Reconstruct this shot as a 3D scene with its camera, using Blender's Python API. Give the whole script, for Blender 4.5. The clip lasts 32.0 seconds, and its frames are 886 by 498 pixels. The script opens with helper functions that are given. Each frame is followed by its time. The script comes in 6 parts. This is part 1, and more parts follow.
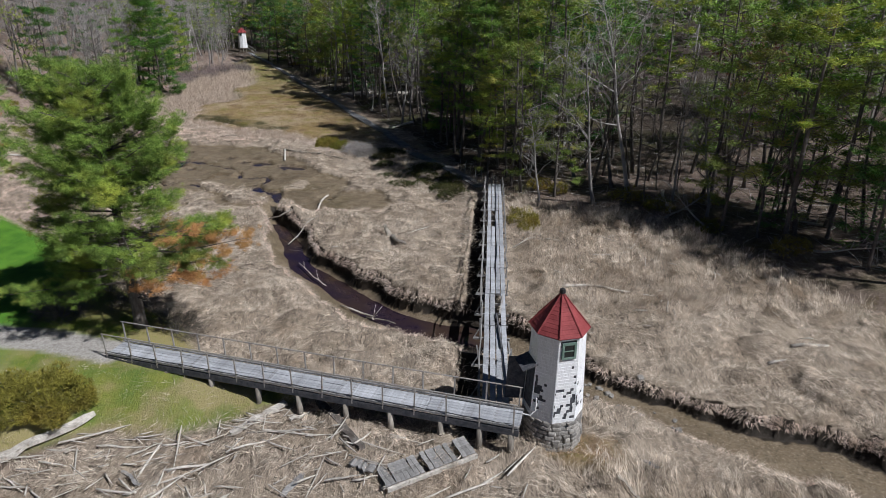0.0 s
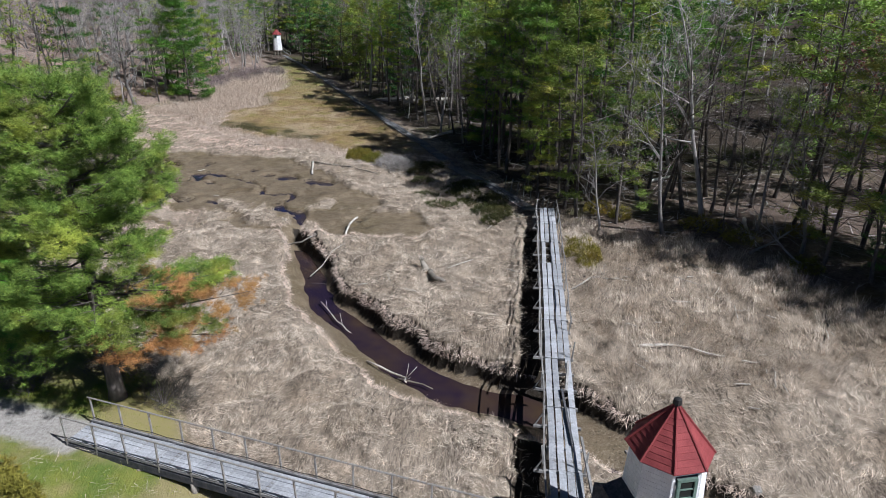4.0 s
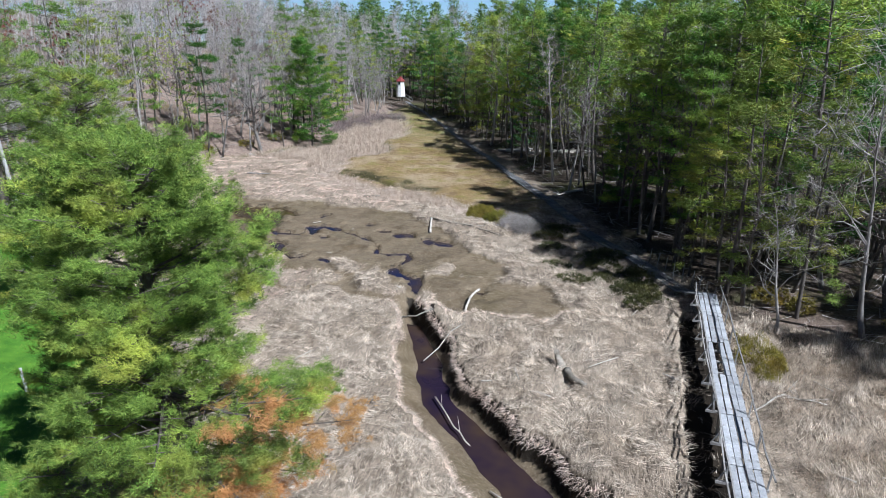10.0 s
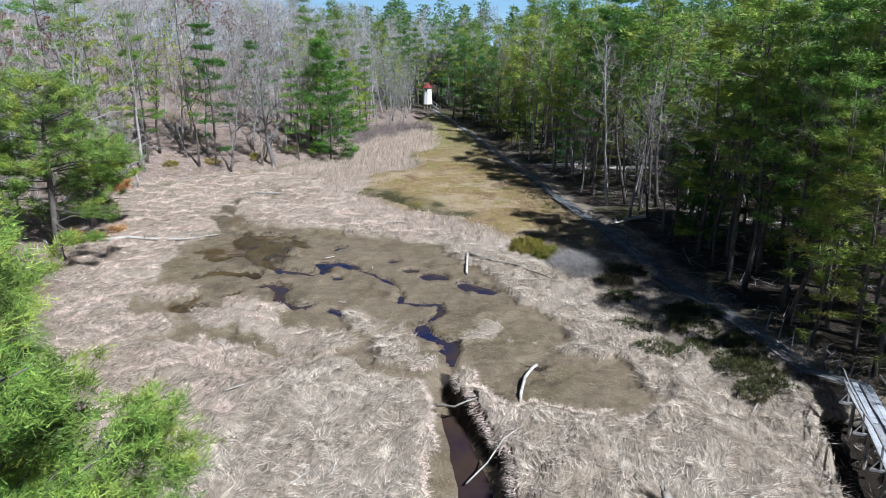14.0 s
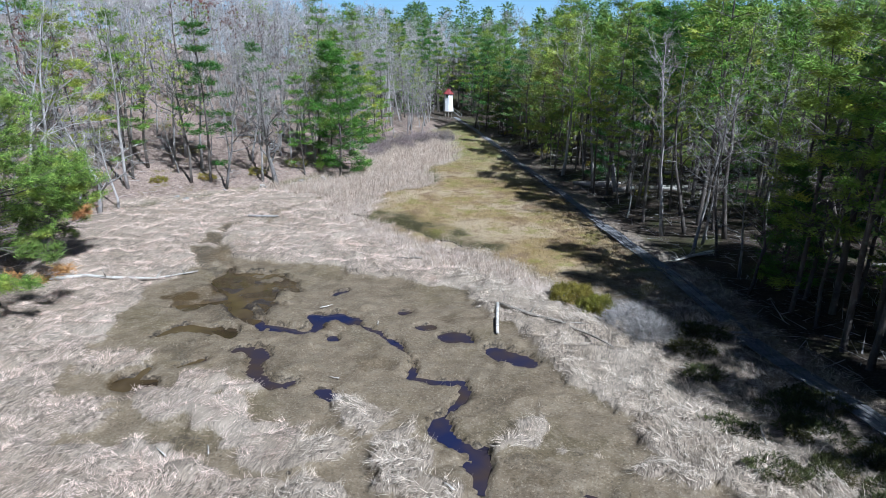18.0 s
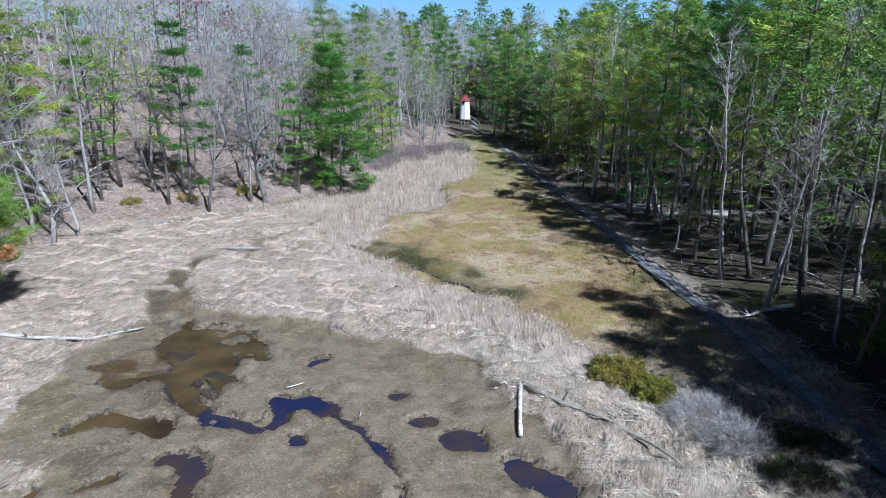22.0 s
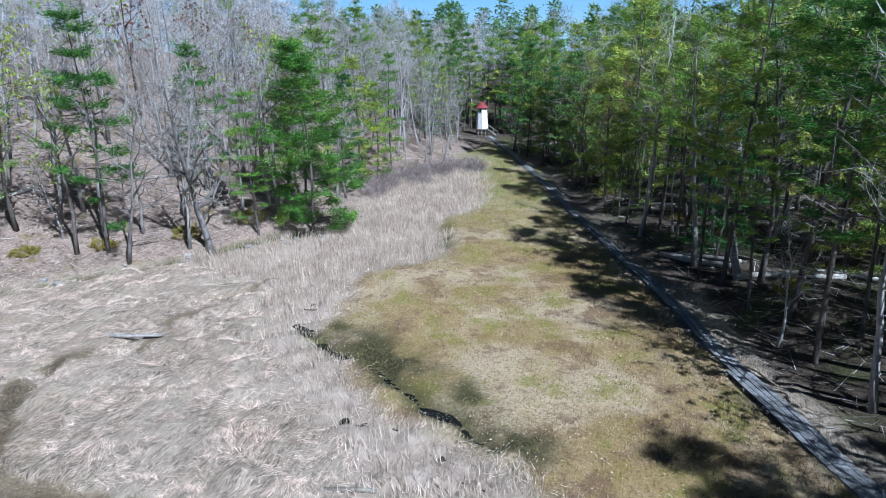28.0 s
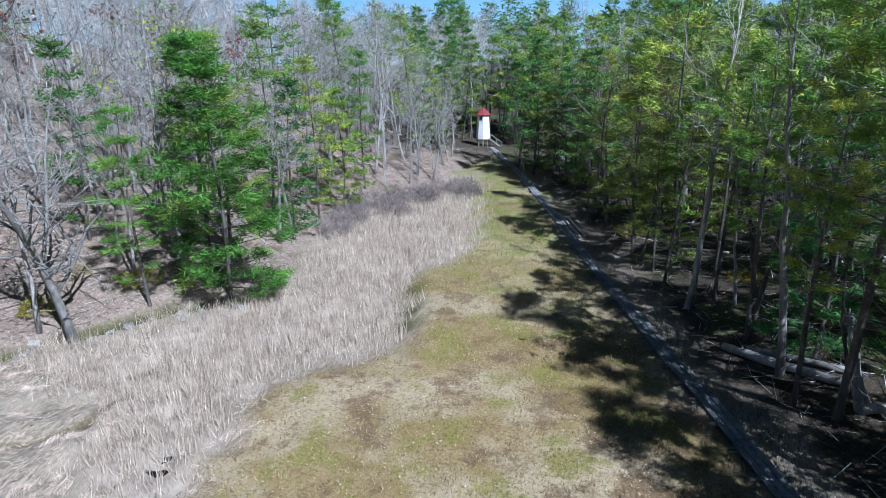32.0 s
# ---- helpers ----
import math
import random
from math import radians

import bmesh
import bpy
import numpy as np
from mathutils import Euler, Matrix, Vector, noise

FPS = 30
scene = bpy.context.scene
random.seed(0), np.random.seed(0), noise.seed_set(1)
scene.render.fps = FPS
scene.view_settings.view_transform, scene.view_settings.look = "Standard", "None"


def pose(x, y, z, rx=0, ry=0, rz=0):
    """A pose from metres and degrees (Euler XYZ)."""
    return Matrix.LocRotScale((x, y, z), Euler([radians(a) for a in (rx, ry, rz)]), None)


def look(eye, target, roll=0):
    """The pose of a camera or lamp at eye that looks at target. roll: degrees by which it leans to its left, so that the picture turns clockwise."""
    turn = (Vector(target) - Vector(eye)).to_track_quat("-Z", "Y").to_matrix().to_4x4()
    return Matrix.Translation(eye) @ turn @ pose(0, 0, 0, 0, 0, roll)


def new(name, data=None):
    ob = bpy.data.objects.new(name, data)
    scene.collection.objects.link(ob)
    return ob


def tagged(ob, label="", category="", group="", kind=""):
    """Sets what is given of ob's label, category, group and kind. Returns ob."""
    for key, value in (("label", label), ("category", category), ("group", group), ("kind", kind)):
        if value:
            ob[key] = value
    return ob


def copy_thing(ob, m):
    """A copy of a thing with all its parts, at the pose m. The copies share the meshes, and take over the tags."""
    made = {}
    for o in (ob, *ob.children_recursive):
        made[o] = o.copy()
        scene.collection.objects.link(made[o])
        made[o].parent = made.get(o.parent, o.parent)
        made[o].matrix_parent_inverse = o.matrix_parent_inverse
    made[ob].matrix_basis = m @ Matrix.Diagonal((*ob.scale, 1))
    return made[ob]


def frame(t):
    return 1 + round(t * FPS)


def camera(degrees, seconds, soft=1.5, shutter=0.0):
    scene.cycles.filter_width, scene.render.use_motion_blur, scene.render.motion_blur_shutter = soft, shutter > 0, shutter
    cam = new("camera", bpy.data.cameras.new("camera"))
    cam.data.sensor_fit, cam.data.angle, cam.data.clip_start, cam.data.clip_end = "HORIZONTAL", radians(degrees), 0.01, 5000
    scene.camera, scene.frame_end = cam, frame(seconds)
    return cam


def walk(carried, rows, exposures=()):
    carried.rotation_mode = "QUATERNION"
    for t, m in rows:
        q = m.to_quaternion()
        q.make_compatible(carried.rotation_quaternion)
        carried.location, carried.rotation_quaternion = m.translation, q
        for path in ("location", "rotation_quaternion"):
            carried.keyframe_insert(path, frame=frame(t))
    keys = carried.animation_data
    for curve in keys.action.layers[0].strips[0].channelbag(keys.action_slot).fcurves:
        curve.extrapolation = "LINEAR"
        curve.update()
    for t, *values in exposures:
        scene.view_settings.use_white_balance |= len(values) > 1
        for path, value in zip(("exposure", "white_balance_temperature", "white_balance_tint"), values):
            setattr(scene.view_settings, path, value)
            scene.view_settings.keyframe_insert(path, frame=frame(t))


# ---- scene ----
cam = camera(70.2, 32.0, 0.6)
METRES, EYE, TILT, LEAN, TURN = 77.6, 15.6, 0.0, 0.0, 0.0
ROWS = [
    (0.0, 0.0, 0.0, 0.0, 0.28, -22.2, -0.69),
    (0.5, -0.0023, 0.0118, 0.0004, 0.5, -22.17, -0.69),
    (1.0, -0.0045, 0.024, 0.0002, 0.74, -22.15, -0.7),
    (1.5, -0.0064, 0.0362, -0.0006, 0.96, -22.14, -0.71),
    (2.0, -0.0079, 0.0481, -0.0018, 1.19, -22.12, -0.71),
    (2.5, -0.0091, 0.0594, -0.0032, 1.42, -22.12, -0.72),
    (4.5, -0.012, 0.097, -0.0069, 5.48, -21.92, -0.64),
    (5.0, -0.0127, 0.1047, -0.0071, 8.11, -21.87, -0.61),
    (5.5, -0.0136, 0.1123, -0.0072, 9.54, -21.81, -0.6),
    (6.0, -0.015, 0.1198, -0.0069, 10.37, -21.54, -0.6),
    (6.5, -0.0171, 0.1265, -0.0064, 11.0, -20.89, -0.59),
    (7.0, -0.0194, 0.1323, -0.0058, 11.5, -20.21, -0.58),
    (7.5, -0.0223, 0.1377, -0.0056, 11.89, -19.36, -0.57),
    (8.0, -0.0254, 0.1429, -0.0055, 12.28, -18.56, -0.59),
    (8.5, -0.0284, 0.1478, -0.0055, 12.64, -18.46, -0.57),
    (9.0, -0.032, 0.153, -0.0054, 13.0, -18.39, -0.59),
    (9.5, -0.0359, 0.1588, -0.0059, 13.33, -18.31, -0.57),
    (10.0, -0.0407, 0.1672, -0.0067, 13.65, -18.25, -0.59),
    (10.5, -0.0463, 0.1783, -0.0074, 13.93, -18.17, -0.59),
    (11.0, -0.0524, 0.1918, -0.0082, 14.2, -18.11, -0.58),
    (11.5, -0.0586, 0.2072, -0.009, 14.52, -18.03, -0.58),
    (12.0, -0.0647, 0.2241, -0.0101, 14.82, -17.97, -0.56),
    (12.5, -0.0708, 0.2421, -0.0113, 15.1, -17.91, -0.54),
    (13.0, -0.0768, 0.2603, -0.0122, 15.34, -17.86, -0.53),
    (13.5, -0.0822, 0.2782, -0.0129, 15.59, -17.79, -0.51),
    (14.0, -0.0873, 0.2953, -0.0138, 15.83, -17.73, -0.5),
    (14.5, -0.0923, 0.3116, -0.0145, 16.08, -17.66, -0.5),
    (16.5, -0.1128, 0.3734, -0.0175, 16.96, -17.43, -0.54),
    (17.0, -0.1178, 0.3887, -0.0181, 17.18, -17.39, -0.53),
    (17.5, -0.1224, 0.404, -0.0187, 17.42, -17.33, -0.51),
    (18.0, -0.1267, 0.4192, -0.0192, 17.65, -17.29, -0.48),
    (18.5, -0.1315, 0.4341, -0.0197, 17.85, -17.25, -0.48),
    (19.0, -0.1357, 0.4493, -0.0203, 18.08, -17.2, -0.43),
    (19.5, -0.1394, 0.4647, -0.0207, 18.29, -17.15, -0.42),
    (20.0, -0.1429, 0.4802, -0.0211, 18.5, -17.11, -0.42),
    (20.5, -0.1462, 0.495, -0.0211, 18.71, -17.06, -0.41),
    (21.0, -0.1497, 0.5105, -0.0208, 18.92, -17.02, -0.38),
    (21.5, -0.1536, 0.5259, -0.0209, 19.11, -16.96, -0.36),
    (22.0, -0.1579, 0.5411, -0.0208, 19.3, -16.92, -0.34),
    (22.5, -0.1622, 0.5563, -0.0205, 19.5, -16.88, -0.3),
    (23.0, -0.1668, 0.5714, -0.0201, 19.67, -16.85, -0.25),
    (23.5, -0.1713, 0.5871, -0.0202, 19.84, -16.81, -0.21),
    (24.0, -0.1756, 0.6029, -0.0209, 20.02, -16.8, -0.18),
    (24.5, -0.1796, 0.6192, -0.0216, 20.2, -16.79, -0.13),
    (25.0, -0.1835, 0.6362, -0.0223, 20.38, -16.76, -0.1),
    (25.5, -0.1868, 0.6541, -0.0229, 20.57, -16.73, -0.05),
    (27.5, -0.2001, 0.7326, -0.0236, 21.33, -16.68, 0.13),
    (28.0, -0.2045, 0.7546, -0.0239, 21.49, -16.67, 0.17),
    (28.5, -0.2091, 0.7771, -0.024, 21.63, -16.65, 0.2),
    (29.0, -0.2134, 0.8, -0.024, 21.79, -16.65, 0.26),
    (29.5, -0.2176, 0.8231, -0.0244, 21.93, -16.63, 0.29),
    (30.0, -0.2218, 0.8464, -0.0246, 22.1, -16.64, 0.35),
    (30.5, -0.2268, 0.871, -0.0246, 22.24, -16.63, 0.42),
    (31.0, -0.2326, 0.8994, -0.0244, 22.39, -16.62, 0.49),
    (31.5, -0.239, 0.9304, -0.0245, 22.53, -16.62, 0.53),
    (32.0, -0.2452, 0.9635, -0.025, 22.66, -16.63, 0.6),
]
LIGHTNESS = ((0, -0.16, 6000, 12), (2.5, -0.14, 6000, 12), (4.5, 0.22, 5740, 12), (7, 0.36, 5640, 10), (10, 0.42, 5600, 10), (13, 0.46, 5560, 9.5), (20, 0.5, 5120, 8), (32, 0.53, 5000, 6.5))
walk(cam, [(t, pose(0, 0, EYE, TILT, LEAN, TURN) @ pose(METRES * x, METRES * y, METRES * z, 90 + pitch, roll, yaw)) for t, x, y, z, yaw, pitch, roll in ROWS], LIGHTNESS)

# ---- light ----
SUN = Vector((0.875, -0.485, 0.0)).normalized()
SUN_UP = radians(49)
world = bpy.data.worlds.new("daylight")
scene.world = world
world.use_nodes = True
wn = world.node_tree.nodes
sky = wn.new("ShaderNodeTexSky")
sky.sky_type, sky.sun_disc = "NISHITA", False
sky.sun_elevation, sky.sun_rotation = SUN_UP, math.atan2(SUN.x, SUN.y)
sky.air_density, sky.dust_density, sky.ozone_density = 0.25, 0.0, 0.6
world.node_tree.links.new(sky.outputs[0], wn["Background"].inputs[0])
wn["Background"].inputs[1].default_value = 0.05
sun = new("sun", bpy.data.lights.new("sun", "SUN"))
sun.data.energy, sun.data.angle, sun.data.color = 5.0, radians(0.55), (1.0, 0.96, 0.9)
sun.matrix_world = look((0, 0, 0), tuple(-(SUN * math.cos(SUN_UP) + Vector((0, 0, math.sin(SUN_UP))))))


# ---- materials ----
def nodes_of(name):
    m = bpy.data.materials.new(name)
    m.use_nodes = True
    nt = m.node_tree
    return m, nt, nt.nodes, nt.nodes["Principled BSDF"]


def noise_node(nt, scale, detail=4.0, rough=0.6, stretch=None, distort=0.0, coords="Object"):
    tc = nt.nodes.new("ShaderNodeTexCoord")
    src = tc.outputs[coords]
    if stretch:
        mp = nt.nodes.new("ShaderNodeMapping")
        mp.inputs["Scale"].default_value = stretch
        nt.links.new(src, mp.inputs[0])
        src = mp.outputs[0]
    n = nt.nodes.new("ShaderNodeTexNoise")
    n.inputs["Scale"].default_value = scale
    n.inputs["Detail"].default_value = detail
    n.inputs["Roughness"].default_value = rough
    n.inputs["Distortion"].default_value = distort
    nt.links.new(src, n.inputs["Vector"])
    return n.outputs["Fac"]


def ramp(nt, fac, lo, hi, a=0.0, b=1.0):
    r = nt.nodes.new("ShaderNodeMapRange")
    r.inputs["From Min"].default_value, r.inputs["From Max"].default_value = lo, hi
    r.inputs["To Min"].default_value, r.inputs["To Max"].default_value = a, b
    nt.links.new(fac, r.inputs["Value"])
    return r.outputs[0]


def mix(nt, fac, a, b, how="MIX"):
    x = nt.nodes.new("ShaderNodeMix")
    x.data_type, x.blend_type = "RGBA", how
    for sock, v in ((x.inputs[0], fac), (x.inputs[6], a), (x.inputs[7], b)):
        if isinstance(v, bpy.types.NodeSocket):
            nt.links.new(v, sock)
        elif isinstance(v, (int, float)):
            sock.default_value = v
        else:
            sock.default_value = (*v, 1.0)
    return x.outputs[2]


def maths(nt, op, a, b=0.0):
    x = nt.nodes.new("ShaderNodeMath")
    x.operation = op
    for sock, v in ((x.inputs[0], a), (x.inputs[1], b)):
        if isinstance(v, bpy.types.NodeSocket):
            nt.links.new(v, sock)
        else:
            sock.default_value = v
    return x.outputs[0]


def bump(nt, bsdf, height, strength, distance=0.02):
    b = nt.nodes.new("ShaderNodeBump")
    b.inputs["Strength"].default_value, b.inputs["Distance"].default_value = strength, distance
    nt.links.new(height, b.inputs["Height"])
    nt.links.new(b.outputs[0], bsdf.inputs["Normal"])


def surface(name, c1, c2, scale=3.0, fine=25.0, rough=0.85, relief=0.4, c3=None, stretch=None, island=0.0, each=0.0, metal=0.0, depth=0.02):
    """A weathered surface: two colours at a broad scale, a fine grain, and wear of a third colour."""
    m, nt, ns, bs = nodes_of(name)
    broad = noise_node(nt, scale, 3.0, stretch=stretch)
    grain = noise_node(nt, fine, 4.0, stretch=stretch)
    col = mix(nt, ramp(nt, broad, 0.35, 0.65), c1, c2)
    if c3:
        col = mix(nt, ramp(nt, noise_node(nt, scale * 2.3, 5.0, 0.7), 0.55, 0.68), col, c3)
    val = ramp(nt, grain, 0.25, 0.75, 0.68, 1.3)
    if island:
        geo = ns.new("ShaderNodeNewGeometry")
        val = maths(nt, "MULTIPLY", val, ramp(nt, geo.outputs["Random Per Island"], 0, 1, 1 - island, 1 + island))
    if each:
        info = ns.new("ShaderNodeObjectInfo")
        val = maths(nt, "MULTIPLY", val, ramp(nt, info.outputs["Random"], 0, 1, 1 - each, 1 + each))
    g = ns.new("ShaderNodeCombineColor")
    for i in range(3):
        nt.links.new(val, g.inputs[i])
    col = mix(nt, 1.0, col, g.outputs[0], "MULTIPLY")
    nt.links.new(col, bs.inputs["Base Color"])
    bs.inputs["Roughness"].default_value, bs.inputs["Metallic"].default_value = rough, metal
    bs.inputs["Specular IOR Level"].default_value = 0.3
    if relief:
        bump(nt, bs, grain, relief, depth)
    return m


def foliage(name, c1, c2, tip=None, sheen=0.1, each=0.18, dark=None, clump=(1.6, 0.75, 1.25)):
    """Needles, leaves or straw: a colour for each blade and each plant, lit through a little."""
    m, nt, ns, bs = nodes_of(name)
    geo, info = ns.new("ShaderNodeNewGeometry"), ns.new("ShaderNodeObjectInfo")
    col = mix(nt, geo.outputs["Random Per Island"], c1, c2)
    if tip:
        col = mix(nt, ramp(nt, noise_node(nt, 0.45, 2.0), 0.52, 0.68), col, tip)
    if dark:
        col = mix(nt, ramp(nt, noise_node(nt, 1.6, 5.0, 0.72), 0.55, 0.63, 0, 0.85), col, dark)
    g = ns.new("ShaderNodeHueSaturation")
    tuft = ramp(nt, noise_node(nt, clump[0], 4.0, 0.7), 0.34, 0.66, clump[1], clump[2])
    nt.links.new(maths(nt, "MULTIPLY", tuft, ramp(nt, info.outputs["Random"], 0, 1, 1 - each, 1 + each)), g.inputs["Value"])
    nt.links.new(ramp(nt, info.outputs["Random"], 0, 1, 0.5 + each * 0.12, 0.5 - each * 0.12), g.inputs["Hue"])
    nt.links.new(col, g.inputs["Color"])
    nt.links.new(g.outputs[0], bs.inputs["Base Color"])
    bs.inputs["Roughness"].default_value = 0.6
    bs.inputs["Specular IOR Level"].default_value = 0.3
    if sheen:
        tr, ad = ns.new("ShaderNodeBsdfTranslucent"), ns.new("ShaderNodeMixShader")
        nt.links.new(g.outputs[0], tr.inputs[0])
        ad.inputs[0].default_value = sheen
        nt.links.new(bs.outputs[0], ad.inputs[1])
        nt.links.new(tr.outputs[0], ad.inputs[2])
        nt.links.new(ad.outputs[0], ns["Material Output"].inputs[0])
    return m


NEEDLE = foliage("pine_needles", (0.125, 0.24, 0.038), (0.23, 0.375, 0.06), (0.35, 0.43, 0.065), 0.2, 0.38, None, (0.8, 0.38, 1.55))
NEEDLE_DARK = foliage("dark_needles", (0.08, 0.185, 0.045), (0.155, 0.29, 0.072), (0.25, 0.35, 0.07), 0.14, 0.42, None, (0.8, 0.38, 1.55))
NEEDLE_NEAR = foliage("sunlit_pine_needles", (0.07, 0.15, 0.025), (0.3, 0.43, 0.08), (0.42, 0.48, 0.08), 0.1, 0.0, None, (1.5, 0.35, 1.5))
NEEDLE_GOLD = foliage("yellowing_needles", (0.12, 0.18, 0.035), (0.28, 0.34, 0.07), (0.38, 0.34, 0.07))
NEEDLE_RUST = foliage("dying_needles", (0.36, 0.19, 0.06), (0.58, 0.34, 0.13), (0.28, 0.26, 0.07))
BUDS = foliage("spring_buds", (0.24, 0.32, 0.07), (0.42, 0.5, 0.14), (0.36, 0.44, 0.1), 0.3)
RED_BUDS = foliage("red_maple_buds", (0.2, 0.07, 0.06), (0.3, 0.13, 0.1), (0.25, 0.1, 0.07), 0.2)
BARK_PINE = surface("pine_bark", (0.08, 0.068, 0.06), (0.17, 0.15, 0.135), 1.2, 9, 0.95, 0.8, (0.2, 0.2, 0.19), (1, 1, 0.25))
BARK_GREY = surface("grey_bark", (0.21, 0.195, 0.19), (0.42, 0.4, 0.385), 0.8, 8, 0.95, 0.6, (0.4, 0.4, 0.37), (1, 1, 0.3), each=0.3)
TWIG = foliage("bare_twigs", (0.26, 0.24, 0.232), (0.62, 0.585, 0.57), None, 0.0, 0.22)
STRAW = foliage("dead_marsh_grass", (0.46, 0.37, 0.3), (0.98, 0.86, 0.73), (0.56, 0.45, 0.36), 0.1, dark=(0.16, 0.12, 0.088), clump=(3.0, 0.48, 1.45))
STRAW_PALE = foliage("bleached_marsh_grass", (0.52, 0.41, 0.325), (0.92, 0.785, 0.65), (0.62, 0.49, 0.385), 0.1, dark=(0.2, 0.145, 0.1), clump=(2.6, 0.55, 1.4))
MUD_STRAW = foliage("muddy_straw", (0.2, 0.165, 0.115), (0.42, 0.36, 0.275), (0.28, 0.23, 0.165), 0.1, clump=(2.5, 0.6, 1.3))
REED = foliage("dry_cattails", (0.5, 0.39, 0.32), (0.8, 0.67, 0.57), (0.58, 0.45, 0.38), 0.15, clump=(2.0, 0.6, 1.25))
TURF = foliage("meadow_blades", (0.165, 0.115, 0.052), (0.62, 0.475, 0.29), (0.28, 0.212, 0.062), 0.12, clump=(3.0, 0.5, 1.35))
LEAVES = foliage("fallen_leaves", (0.34, 0.27, 0.18), (0.7, 0.6, 0.46), None, 0.1)
GRASS = foliage("lawn_blades", (0.15, 0.19, 0.02), (0.32, 0.34, 0.055), (0.36, 0.31, 0.1), 0.15, clump=(2.0, 0.7, 1.25))
GRASS_LUSH = foliage("lush_lawn_blades", (0.07, 0.2, 0.015), (0.16, 0.36, 0.035), (0.2, 0.32, 0.04), 0.15, clump=(1.5, 0.75, 1.2))
SHRUB = foliage("juniper_leaves", (0.19, 0.18, 0.03), (0.36, 0.32, 0.065), (0.3, 0.24, 0.05), 0.1, clump=(2.5, 0.5, 1.3))
# Olive scrub coloured darker than SHRUB to carry the wood edge's shade.
SCRUB = foliage("scrub_leaves", (0.05, 0.06, 0.02), (0.15, 0.155, 0.05), (0.1, 0.085, 0.035), 0.1, clump=(2.5, 0.5, 1.3))
WOOD_GREY = surface("weathered_boards", (0.22, 0.215, 0.21), (0.36, 0.355, 0.35), 1.4, 14, 0.9, 0.5, (0.14, 0.135, 0.13), None, each=0.22)
DRIFT = surface("driftwood", (0.42, 0.39, 0.35), (0.66, 0.63, 0.58), 1.5, 12, 0.9, 0.6, (0.25, 0.21, 0.17), None, each=0.25)
WOOD_PALE = surface("silvered_deck_boards", (0.3, 0.315, 0.34), (0.47, 0.49, 0.53), 1.4, 14, 0.9, 0.5, (0.2, 0.195, 0.19), None, each=0.18)
THICKET = foliage("thicket_twigs", (0.15, 0.12, 0.115), (0.33, 0.275, 0.265), None, 0.0, 0.2)
# Brush twigs coloured dark, partly to carry the shade under the big pine.
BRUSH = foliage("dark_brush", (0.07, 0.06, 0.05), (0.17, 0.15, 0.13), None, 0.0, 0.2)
WOOD_OLD = surface("old_path_boards", (0.17, 0.175, 0.185), (0.31, 0.315, 0.33), 1.4, 14, 0.9, 0.5, (0.08, 0.08, 0.075), None, each=0.25)
POSTWOOD = surface("old_posts", (0.2, 0.18, 0.15), (0.33, 0.3, 0.26), 2, 16, 0.95, 0.7, None, (1, 1, 0.2), each=0.2)
WHITE = surface("white_shingle_paint", (0.79, 0.81, 0.84), (0.86, 0.87, 0.88), 2.0, 30, 0.6, 0.12, None, each=0.05, island=0.05)
RED = surface("red_roof_shingles", (0.22, 0.042, 0.045), (0.29, 0.062, 0.064), 2.5, 40, 0.75, 0.35, None, island=0.14, each=0.1)
BARE_WOOD = surface("stripped_dark_boards", (0.05, 0.055, 0.065), (0.11, 0.11, 0.12), 6, 30, 0.9, 0.3)
GREEN_TRIM = surface("green_trim_paint", (0.12, 0.19, 0.16), (0.18, 0.26, 0.22), 4, 30, 0.6, 0.15)
STONE = surface("grey_field_stone", (0.22, 0.21, 0.195), (0.4, 0.385, 0.36), 3, 18, 0.9, 0.6, (0.2, 0.19, 0.16), each=0.3)
MORTAR = surface("old_mortar", (0.16, 0.15, 0.14), (0.22, 0.21, 0.19), 6, 30, 0.95, 0.4)
STEEL = surface("galvanised_rail", (0.36, 0.35, 0.34), (0.45, 0.43, 0.4), 4, 30, 0.6, 0.1, (0.3, 0.2, 0.13), metal=0.4)
IRON = surface("dark_iron", (0.03, 0.03, 0.03), (0.05, 0.05, 0.05), 4, 30, 0.6, 0.1, metal=0.3)
PVC = surface("white_conduit", (0.7, 0.7, 0.7), (0.78, 0.78, 0.77), 4, 30, 0.5, 0.05)


def glass_material():
    m, nt, ns, bs = nodes_of("window_glass")
    bs.inputs["Base Color"].default_value = (0.02, 0.025, 0.025, 1)
    bs.inputs["Roughness"].default_value = 0.05
    bs.inputs["IOR"].default_value = 1.5
    nt.links.new(ramp(nt, noise_node(nt, 5.0), 0.3, 0.7, 0.03, 0.12), bs.inputs["Roughness"])
    return m


GLASS = glass_material()


def water_material(name, deep, silt):
    m, nt, ns, bs = nodes_of(name)
    col = mix(nt, ramp(nt, noise_node(nt, 0.3, 3.0), 0.35, 0.68), deep, silt)
    nt.links.new(col, bs.inputs["Base Color"])
    bs.inputs["Roughness"].default_value = 0.06
    bs.inputs["IOR"].default_value = 1.33
    bump(nt, bs, noise_node(nt, 3.0, 2.0), 0.04, 0.01)
    return m


# First colour is blue: the sky's reflection tinted into the base.
WATER = water_material("still_peaty_water", (0.015, 0.019, 0.055), (0.06, 0.04, 0.022))
AMBER_WATER = water_material("shallow_amber_water", (0.032, 0.021, 0.011), (0.1, 0.07, 0.03))
BOG_WATER = water_material("black_bog_water", (0.01, 0.011, 0.012), (0.02, 0.022, 0.012))
